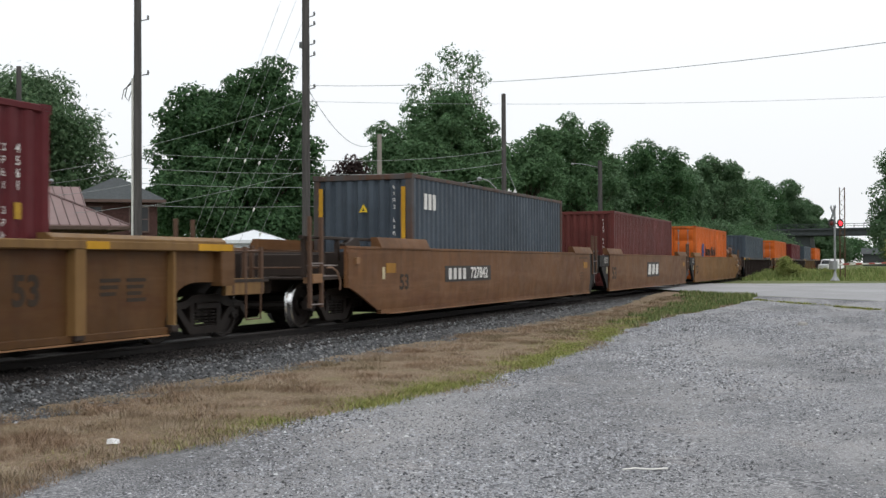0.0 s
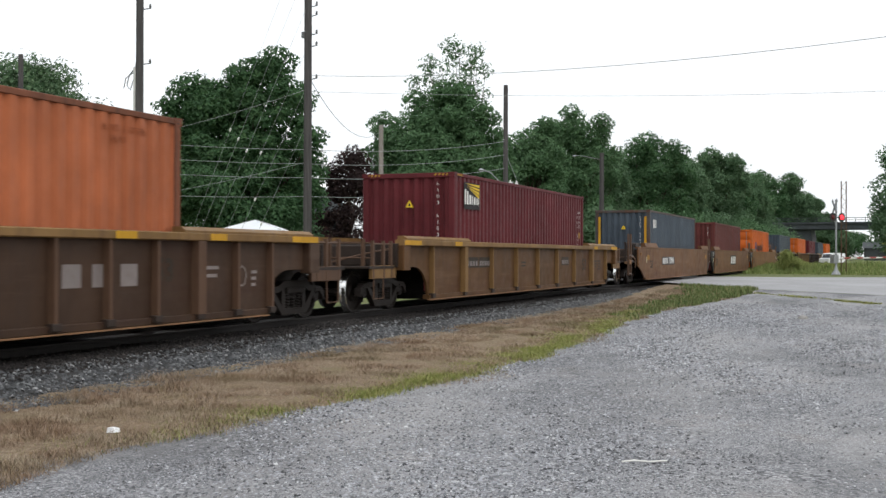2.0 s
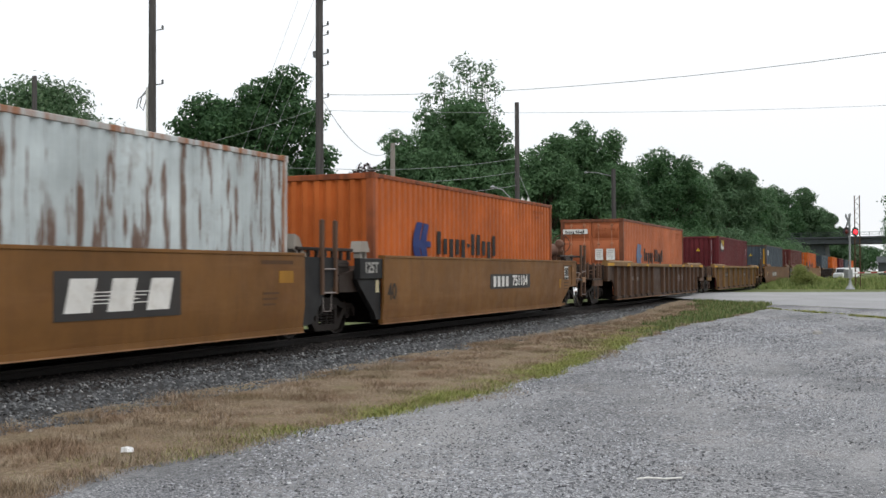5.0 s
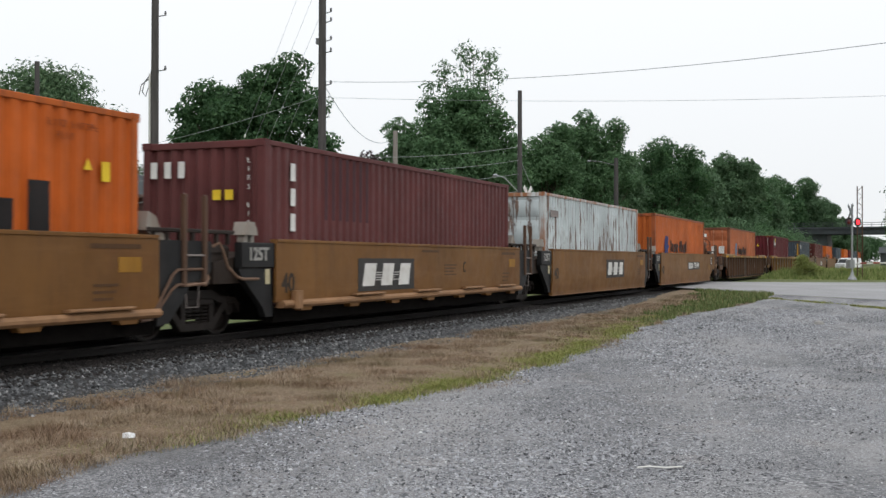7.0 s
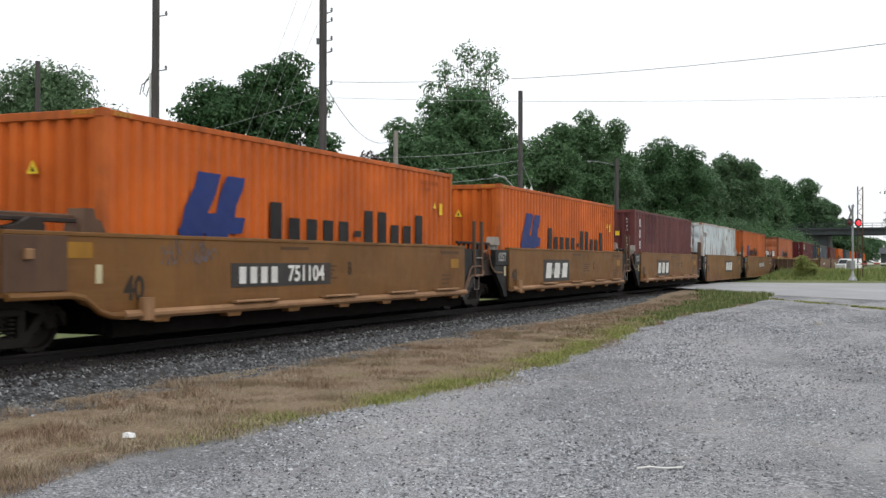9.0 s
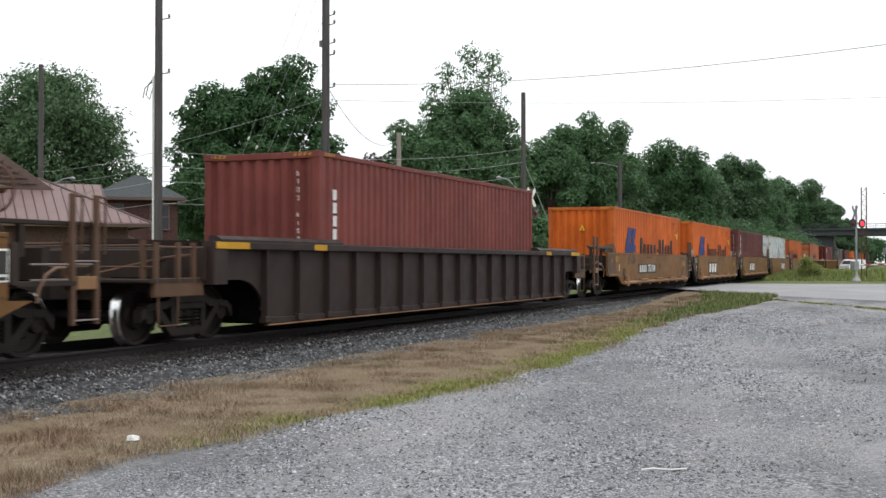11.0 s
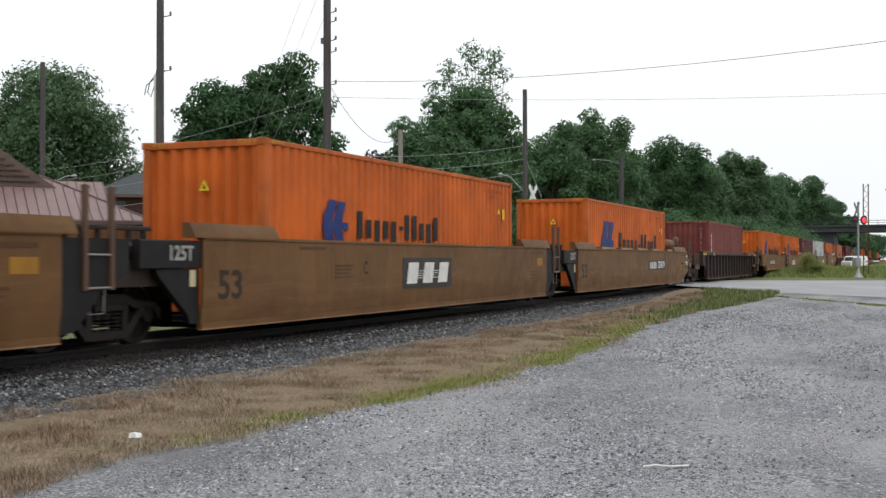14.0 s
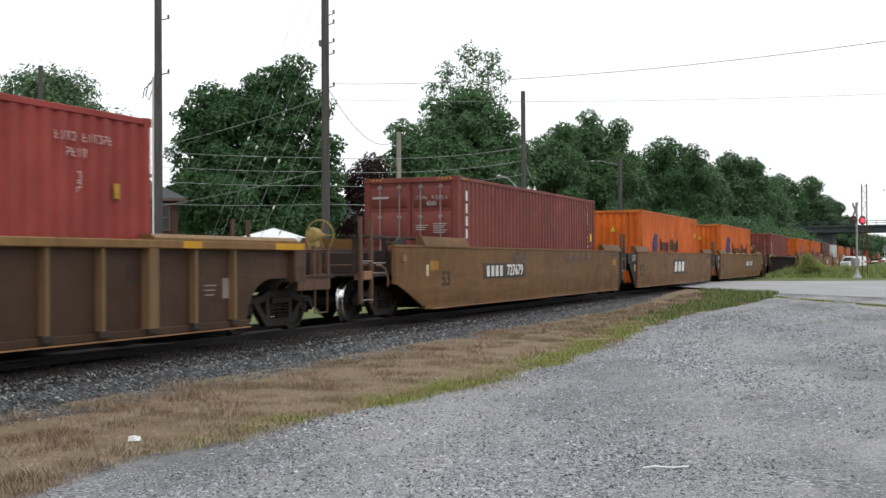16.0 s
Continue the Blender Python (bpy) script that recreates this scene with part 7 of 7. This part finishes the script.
part("canopy", canopy.mesh("canopy", M_TENT), tent)
for k in range(4):
    part("valance", Shape().box(-TW - 0.05, TW + 0.05, -TW - 0.07, -TW - 0.05, TE - 0.24, TE - 0.02).mesh("valance", M_TENT), tent, "", Matrix.Rotation(k * math.pi / 2, 4, "Z"))
for a in (-1, 1):
    for b in (-1, 1):
        part("leg", Shape().tube((a * TW, b * TW, -0.45), (a * TW, b * TW, TE), 0.03, 8).mesh("leg", M_STEEL), tent)
        part("rib", Shape().tube((a * TW, b * TW, TE + 0.01), (a * 0.05, b * 0.05, TP + 0.01), 0.03, 6).mesh("rib", M_STEEL), tent)
# the walls take the greyed canvas, which paints them as shaded
for k in range(4):
    part("side_panel", Shape().box(-TW + 0.1, TW - 0.1, -TW + 0.05, -TW + 0.09, 0.0, TE - 0.2).mesh("side_panel", M_TENTWALL), tent, "white canvas side panel, greyed for its shade", Matrix.Rotation(k * math.pi / 2, 4, "Z"))
for a in (-0.95, 0.75):
    part("flap", Shape().prism([(-TW + 0.04, 1.98), (-TW - 0.30, 1.80), (-TW - 0.30, 1.76), (-TW + 0.04, 1.92)], "x", a - 0.45, a + 0.45).mesh("flap", M_TENT), tent, "small white awning flap")
    # dark plate stands in for the shade inside the opening
    part("opening", Shape().box(a - 0.38, a + 0.38, -TW + 0.02, -TW + 0.048, 1.1, 1.9).mesh("opening", M_SHINGLE), tent, "dark opening under the flap")

# ---- the level crossing ----
MZ = ground_z(-3.3, 77.3)


def crossing_signal(label, x, y, z, yaw, gate, lit=-1):
    s = thing("crossing_signal", label, "crossing signal", pose(x, y, z, 0, 0, yaw), group="crossing signals")
    part("mast", Shape().tube((0, 0, 0), (0, 0, 4.9), 0.065, 12).mesh("mast", M_STEEL), s, "silver steel mast")
    part("base", Shape().lathe([(0.3, 0), (0.3, 0.05), (0.12, 0.3), (0.07, 0.6)], (0, 0, 0), "z", 12).mesh("base", M_STEEL), s)
    for k in (-1, 1):
        part("cross_board", Shape().box(-0.62, 0.62, -0.02, 0.0, -0.115, 0.115, 0.004).mesh("cross_board", M_STEEL if gate else M_TRIMWHITE), s, "crossed warning board", pose(0, 0, 4.45, 0, 0, -118 if gate else 0) @ pose(0, -0.07 - 0.02 * (k > 0), 0, 0, 45 * k, 0))
        lampbox = part("lamp_backing", Shape().lathe([(0.0, 0.0), (0.30, 0.0), (0.30, 0.03), (0.0, 0.05)], (0, 0, 0), "y", 20).mesh("lamp_backing", M_BLACKPAINT), s, "round black lamp backing", pose(k * 0.40, -0.12, 3.75))
        part("lens", Shape().lathe([(0.0, -0.09), (0.10, -0.07), (0.15, -0.02), (0.15, 0.02)], (0, 0, 0), "y", 16).mesh("lens", M_REDLAMP if k == lit else M_REDDARK), lampbox, "lit red lens" if k == lit else "unlit red lens")
        part("hood", Shape().path([(0.17 * math.cos(a), -0.2, 0.17 * math.sin(a)) for a in [i * math.pi / 10 for i in range(11)]], 0.012).mesh("hood", M_BLACKPAINT), lampbox)
    part("lamp_bar", Shape().tube((-0.40, -0.05, 3.75), (0.40, -0.05, 3.75), 0.03, 8).mesh("lamp_bar", M_STEEL), s)
    if gate:
        back = pose(0, 0, 0, 0, 0, -yaw - 6)
        g = part("gate_arm", Shape().tube((0.2, 0.1, 1.05), (9.6, 0.1, 1.30), 0.055, 8, 0.035).mesh("gate_arm", M_TRIMWHITE), s, "lowered white gate arm with red stripes", back)
        for i in range(12):
            u0 = 0.5 + i * 0.78
            band = Shape().tube((u0, 0.1, 1.058 + u0 * 0.0262), (u0 + 0.38, 0.1, 1.058 + (u0 + 0.38) * 0.0262), 0.060 - i * 0.0012, 8)
            part("red_band", band.mesh("red_band", M_REDPAINT), g, "red reflective band")
        part("gate_motor", Shape().box(-0.22, 0.22, -0.05, 0.35, 0.75, 1.3, 0.04).mesh("gate_motor", M_STEEL), s, "grey gate machine box")
    return s


crossing_signal("silver crossing signal with red lamps and lowered gate", -3.3, 77.3, MZ, 50, True, 1)
crossing_signal("silver crossing signal with crossed white boards", -17.3, 52.4, ground_z(-17, 52), 82, False, 0)
mast = thing("lattice_mast", "brown steel lattice signal mast", "mast", pose(-2.95, 80.6, MZ))
for a in (-0.16, 0.16):
    part("leg", Shape().box(a - 0.035, a + 0.035, -0.035, 0.035, 0, 6.3, 0.01).mesh("leg", M_RAILIRON), mast)
part("lacing", Shape().path([((-1) ** i * 0.16, 0, 0.3 + i * 0.33) for i in range(19)], 0.02).mesh("lacing", M_RAILIRON), mast)

# ---- bridge over the railway ----
bridge = thing("road_bridge", "dark steel girder bridge over the railway", "bridge", pose(-13, 258, 0.9, 0, 0, -4))
part("girder", Shape().box(-34, 34, -0.3, 0.3, 6.55, 7.75, 0.05).box(-34, 34, 8.7, 9.3, 6.55, 7.75, 0.05).mesh("girder", M_BRIDGE), bridge)
part("deck", Shape().box(-34, 34, -0.8, 9.8, 7.75, 8.1).mesh("deck", M_BRIDGE), bridge)
rl = Shape()
for i in range(35):
    rl.box(-34 + i * 2, -33.9 + i * 2, -0.7, -0.6, 8.1, 9.0)
rl.box(-34, 34, -0.72, -0.58, 8.95, 9.05)
rl.box(-34, 34, -0.72, -0.58, 8.5, 8.58)
part("railing", rl.mesh("railing", M_BRIDGE), bridge)
for x in (-12, 16):
    part("pier", Shape().box(x - 0.8, x + 0.8, 1, 8, -0.9, 6.55, 0.1).mesh("pier", M_CONCRETE), bridge)
# dark block added to give the shade below the deck
part("abutment", Shape().prism([(-11.1, -0.9), (-2.6, -0.9), (-3.4, 6.5), (-11.1, 6.5)], "y", 1.2, 8.2).mesh("abutment", M_BRIDGE), bridge, "dark block added for the shade under the bridge")

# ---- white truck waiting beyond the gate, low building far off ----
van = thing("van", "small white van standing beyond the lowered gate", "van", pose(-6.95, 152, ground_z(-5, 118), 0, 0, 150) @ Matrix.Diagonal((0.72, 0.72, 0.72, 1)))
part("body", Shape().prism([(-1.0, 0.55), (1.0, 0.55), (1.0, 1.55), (0.82, 2.25), (-0.82, 2.25), (-1.0, 1.55)], "y", -2.6, 1.0).mesh("body", M_VANWHITE), van)
part("cab", Shape().prism([(1.0, 0.5), (2.6, 0.5), (2.6, 1.2), (1.9, 1.35), (1.5, 2.1), (1.0, 2.2)], "x", -0.95, 0.95).mesh("cab", M_VANWHITE), van, "white cab with sloping front")
part("windscreen", Shape().add([(-0.85, 1.92, 1.38), (0.85, 1.92, 1.38), (0.75, 1.54, 2.05), (-0.75, 1.54, 2.05)], [(0, 1, 2, 3)]).add([(-0.85, 1.90, 1.38), (0.85, 1.90, 1.38), (0.75, 1.52, 2.05), (-0.75, 1.52, 2.05)], [(3, 2, 1, 0)]).mesh("windscreen", M_GLASS_DARK), van)
for a in (-0.85, 0.85):
    for b in (-1.7, 1.8):
        w = part("wheel", Shape().lathe([(0.2, -0.1), (0.36, -0.1), (0.38, 0), (0.36, 0.1), (0.2, 0.1)], (0, 0, 0), "x", 16).mesh("wheel", M_RUBBER), van, "", pose(a, b, 0.38))
far_b = thing("shed", "low grey shed beyond the bridge", "shed", pose(2.0, 345, 0.3))
part("wall", Shape().box(-9, 9, -4, 4, 0, 3.6).mesh("wall", M_SHINGLE), far_b)
part("roof", Shape().prism([(-4.6, 3.6), (4.6, 3.6), (0, 5.4)], "x", -9.5, 9.5).mesh("roof", M_SHINGLE), far_b)
part("door", Shape().box(-2, 2, -4.05, -3.95, 0, 3).mesh("door", M_TRIMWHITE), far_b, "pale roller door")

# ---- litter ----
crumple = Shape()
rr = random.Random(3)
ring = [(math.cos(i * 0.785), math.sin(i * 0.785)) for i in range(8)]
lv = [(0.11 * c * rr.uniform(0.7, 1.2), 0.075 * s * rr.uniform(0.7, 1.2), 0.0) for c, s in ring] + [(0.08 * c * rr.uniform(0.6, 1.3), 0.05 * s * rr.uniform(0.6, 1.3), 0.06 * rr.uniform(0.6, 1.2)) for c, s in ring] + [(0, 0, 0.075)]
crumple.add(lv, [(i, (i + 1) % 8, (i + 1) % 8 + 8, i + 8) for i in range(8)] + [(i + 8, (i + 1) % 8 + 8, 16) for i in range(8)] + [tuple(range(7, -1, -1))])
thing("litter", "crumpled white plastic bag on dry grass", "litter", pose(-6.25, 7.96, 0.06, 0, 0, 30) @ Matrix.Diagonal((0.62, 0.60, 0.62, 1)), me=crumple.mesh("litter", M_LITTER))
thing("twig", "bleached bent twig lying on gravel", "twig", me=Shape().path([(-1.90, 8.44, 0.03), (-1.82, 8.50, 0.035), (-1.70, 8.52, 0.03), (-1.59, 8.61, 0.03)], 0.008, 5).mesh("twig", M_TWIG))
thing("pale_stone", "single pale stone on the gravel", "stone", pose(-2.05, 29.6, 0.02), me=Shape().lathe([(0.02, -0.03), (0.14, 0.0), (0.11, 0.06), (0.02, 0.09)], (0, 0, 0), "z", 7).mesh("pale_stone", M_CONCRETE))

# ---- loose stones and grass ----
rng = np.random.default_rng(4)
OCT_V = [(1, 0, -0.2), (0.1, 1, -0.2), (-1, 0.15, -0.2), (-0.1, -1, -0.2), (0.15, -0.1, 0.75)]
OCT_F = [(0, 1, 4), (1, 2, 4), (2, 3, 4), (3, 0, 4)]


def scatter(xs, ys, zs, sizes):
    n = len(xs)
    a = rng.uniform(0, 2 * np.pi, n)
    t = rng.uniform(-0.6, 0.6, n)
    c, s = np.cos(a), np.sin(a)
    ct, stt = np.cos(t), np.sin(t)
    sx, sy, sz = sizes, sizes * rng.uniform(0.55, 1, n), sizes * rng.uniform(0.5, 0.9, n)
    m = np.zeros((n, 3, 4))
    m[:, 0, 0], m[:, 0, 1], m[:, 0, 2] = c * ct * sx, -s * sy, c * stt * sz
    m[:, 1, 0], m[:, 1, 1], m[:, 1, 2] = s * ct * sx, c * sy, s * stt * sz
    m[:, 2, 0], m[:, 2, 2] = -stt * sx, ct * sz
    m[:, 0, 3], m[:, 1, 3], m[:, 2, 3] = xs, ys, zs
    return m


def fan(n, d0, d1, a0, a1, power=1.0):
    """Points in a fan round the lot's near corner."""
    d = d0 + (d1 - d0) * rng.uniform(0, 1, n) ** power
    a = np.radians(rng.uniform(a0, a1, n))
    return -np.sin(a) * d, np.cos(a) * d


x, y = fan(300000, 6.2, 38, -2, 46, 1.2)
edge = np.array([lot_edge(v) for v in y])
keep = (x > edge + rng.normal(0.05, 0.22, len(x))) & (y < 38)
x, y = x[keep], y[keep]
z = np.array([ground_z(a, b) for a, b in zip(x, y)]) + 0.010 + 0.035 * np.array([noise.noise((a * 0.35, b * 0.35, 3)) for a, b in zip(x, y)])
# the wheel tracks are packed flat and fine, coarse stones lie between them
coarse = 0.78 + 0.75 * np.array([noise.noise((a * 0.5 + b * 0.12, b * 0.16, 9)) for a, b in zip(x, y)])
size = (rng.gamma(2.2, 0.0035, len(x)) + 0.0045) * coarse * np.clip(1 + 0.05 * (y - 8), 1, 2.2)
thing("gravel", "loose grey crushed stones on the lot", "gravel", kind="stuff", me=solids("gravel", OCT_V, OCT_F, scatter(x, y, z, np.clip(size, 0.004, 0.034)), M_STONE))

n = 60000
x, y = fan(n, 6.4, 40, -4, 42, 1.1)
side = x - np.array([lot_edge(v) for v in y])
lie = np.array([0.6 * noise.noise((a * 0.55, b * 0.30, 21)) + 0.6 * noise.noise((a * 2.1, b * 1.4, 22)) for a, b in zip(x, y)])
lie += 0.24 * np.exp(-((side - 1.5) / 0.7) ** 2) + 0.42 * np.exp(-((x + 4.4) / 1.0) ** 2 - ((y - 9.4) / 0.9) ** 2) + 0.14 * np.exp(-((side - 4.6) / 0.7) ** 2)
ok = (lie + rng.normal(0, 0.14, n) > 0.31) & (side > 0.15)
x, y = x[ok], y[ok]
z = np.array([ground_z(a, b) for a, b in zip(x, y)]) + 0.014
thing("coarse_gravel", "clusters of coarse dark stones on the lot", "gravel", kind="stuff", me=solids("coarse_gravel", OCT_V, OCT_F, scatter(x, y, z, rng.uniform(0.006, 0.018, len(x)) * np.clip(1 + 0.04 * (y - 8), 1, 2.0)), M_CLUSTER))

prof_x, prof_z = np.array([0, 1.25, 1.55, 2.3, 2.9]), np.array([0.29, 0.29, 0.25, 0.02, -0.1])
# the inner band carries both oil and painted shade of the train
for n, lo, hi, m_st, words in ((40000, 0.80, 1.80, M_OILSHADESTONE, "ballast stones close to the rail, dark with oil and painted shade"), (46000, 1.56, 3.0, M_BSTONE, "grey angular ballast stones on the shoulder")):
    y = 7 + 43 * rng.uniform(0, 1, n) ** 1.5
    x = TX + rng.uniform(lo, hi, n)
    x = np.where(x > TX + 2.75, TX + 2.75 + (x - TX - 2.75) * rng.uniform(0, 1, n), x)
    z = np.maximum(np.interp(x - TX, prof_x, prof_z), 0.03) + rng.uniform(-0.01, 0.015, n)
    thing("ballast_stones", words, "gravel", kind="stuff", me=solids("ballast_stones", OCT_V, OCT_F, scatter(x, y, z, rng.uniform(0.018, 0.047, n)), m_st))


def blades(n, xs, ys, zs, tall, lean=0.5, width=0.006):
    a = rng.uniform(0, 2 * np.pi, n)
    h = tall * rng.uniform(0.4, 1.2, n)
    dx, dy = np.cos(a), np.sin(a)
    k = rng.uniform(0.1, lean, n) * h
    wx, wy = -dy * width, dx * width
    far = 1 + np.maximum(0, ys - 12) / 14
    wx, wy = wx * far, wy * far
    p0 = np.stack([xs - wx, ys - wy, zs], 1)
    p1 = np.stack([xs + wx, ys + wy, zs], 1)
    p2 = np.stack([xs + wx * 0.5 + dx * k * 0.5, ys + wy * 0.5 + dy * k * 0.5, zs + h * 0.6], 1)
    p3 = np.stack([xs + dx * k, ys + dy * k, zs + h], 1)
    return np.stack([p0, p1, p3], 1)


def verge_points(n, y0, y1, power, lo, hi):
    y = y0 + (y1 - y0) * rng.uniform(0, 1, n) ** power
    e = np.array([lot_edge(v) for v in y])
    x = -8.30 + 0.35 * np.sin(y * 1.3) * np.sin(y * 0.37) + (e + 0.1 + 8.30) * rng.uniform(lo, hi, n)
    x = np.where(rng.uniform(0, 1, n) < 0.14, x - np.abs(rng.normal(0, 0.3, n)), x) + rng.normal(0, 0.07, n)
    return x, y, np.array([ground_z(a, b) for a, b in zip(x, y)]) + 0.03


x, y, z = verge_points(290000, 5, 46, 1.6, 0.0, 1.05)
tuft = np.array([noise.noise((a * 1.6, b * 1.6, 5)) for a, b in zip(x, y)])
keep = rng.uniform(0, 1, len(x)) < np.clip(1.0 + 0.4 * tuft, 0.8, 1)
inner = np.array([lot_edge(v) for v in y]) - x
keep &= rng.uniform(0, 1, len(x)) > np.clip(1.15 - inner / (0.30 + np.maximum(0, y - 10) * 0.03), 0, 1) * np.clip((y - 8) / 4, 0.05, 0.72)
keep &= np.hypot((x + 6.20) / 1.2, y - 7.89) > 0.11      # pressed down round the bag
x, y, z, tuft = x[keep], y[keep], z[keep], tuft[keep]
thing("dry_grass", "dry tan grass on the verge", "grass", kind="stuff", me=quads("dry_grass", blades(len(x), x, y, z, np.clip(0.058 + 0.095 * tuft - 0.012 * (x + 7.3), 0.028, 0.15), 1.7, 0.0030), M_DRY))
n = 130000
y = 5 + 40 * rng.uniform(0, 1, n) ** 1.3
e = np.array([lot_edge(v) for v in y])
x = e + rng.normal(0.06, 0.11, n) - np.abs(rng.normal(0, 0.34, n)) * (0.8 + np.maximum(0, y - 12) / 20)
ok = rng.uniform(0, 1, n) < np.clip((y - 7) / 6, 0.12, 1) * np.clip(0.62 + 1.5 * np.array([noise.noise((a * 1.1, b * 0.8, 31)) for a, b in zip(x, y)]), 0.1, 1)
x, y = x[ok], y[ok]
z = np.array([ground_z(a, b) for a, b in zip(x, y)]) + 0.02
thing("green_grass", "short green grass along the gravel's edge", "grass", kind="stuff", me=quads("green_grass", blades(len(x), x, y, z, 0.055, 1.6, 0.0045), M_GREEN))
n = 34000
y = rng.uniform(27, 51, n)
x = rng.uniform(-9.0, -4.3, n)
near = np.array([lot_edge(v) for v in y]) - x
ok = (near > -0.3) & (near < 0.30 + np.maximum(0, y - 31) * 0.14 + 0.5 * np.sin(y * 1.7) * np.sin(x * 2.1)) & (y < 43.7 - 0.66 * x) & (rng.uniform(0, 1, n) < np.clip((y - 26) / 8, 0, 1))
x, y = x[ok], y[ok]
z = np.array([ground_z(a, b) for a, b in zip(x, y)]) + 0.02
thing("tall_grass", "taller green grass beside the crossing", "grass", kind="stuff", me=quads("tall_grass", blades(len(x), x, y, z, 0.17, 0.8, 0.007), M_LUSH))
n = 5000
x, y = rng.uniform(0.0, 4.5, n), rng.uniform(26.5, 32.5, n)
ok = (x - 3.4) ** 2 / 11 + (y - 29.5) ** 2 / 8 < 1 + rng.normal(0, 0.12, n)
x, y = x[ok], y[ok]
thing("grass_patch", "patch of green grass in the gravel", "grass", kind="stuff", me=quads("grass_patch", blades(len(x), x, y, 0 * x + 0.02, 0.16, 0.8, 0.01), M_LUSH))
n = 30000
x, y = rng.uniform(-9.5, 9.0, n), rng.uniform(79, 100, n)
hgt = 0.35 + 0.5 * np.clip(np.array([noise.noise((a * 0.3, b * 0.3, 8)) for a, b in zip(x, y)]) + 0.4, 0, 1)
thing("tall_weeds", "tall pale yellow-green weeds behind the crossing", "grass", kind="stuff", me=quads("tall_weeds", blades(n, x, y, 0 * x + 0.36, hgt * np.clip((y - 77) / 8, 0.2, 1.1), 0.5, 0.007), M_WEED))
n = 2600
u = rng.uniform(0, 1, n)
x, y = -5.0 + 9.0 * u + rng.normal(0, 0.10, n), 44.6 - 11.5 * u + rng.normal(0, 0.10, n)
ok = np.array([noise.noise((a * 1.2, b * 1.2, 41)) for a, b in zip(x, y)]) > -0.12
x, y = x[ok], y[ok]
thing("edge_tufts", "low green tufts along the gravel's far edge", "grass", kind="stuff", me=quads("edge_tufts", blades(len(x), x, y, np.array([ground_z(a, b) for a, b in zip(x, y)]) + 0.01, 0.07, 1.2, 0.008), M_GREEN))



# ---- what moves: the whole train runs forward, its wheels roll ----
def motions():
    stops = [0.0, 2.0, 4.0, 6.0, 8.0, 10.0, 12.0, 14.0, 16.0]
    for ob, y, z in TRAIN:
        walk(ob, [(t, pose(TX, y + run(t), z)) for t in stops])
    beats = [i / FPS for i in range(481)]
    turns = [(t, -math.degrees(run(t) / 0.42)) for t in beats]
    for w in WHEELS:
        x0, y0, z0 = w.location
        walk(w, [(t, pose(x0, y0, z0, a % 360 - 180)) for t, a in turns])


motions()
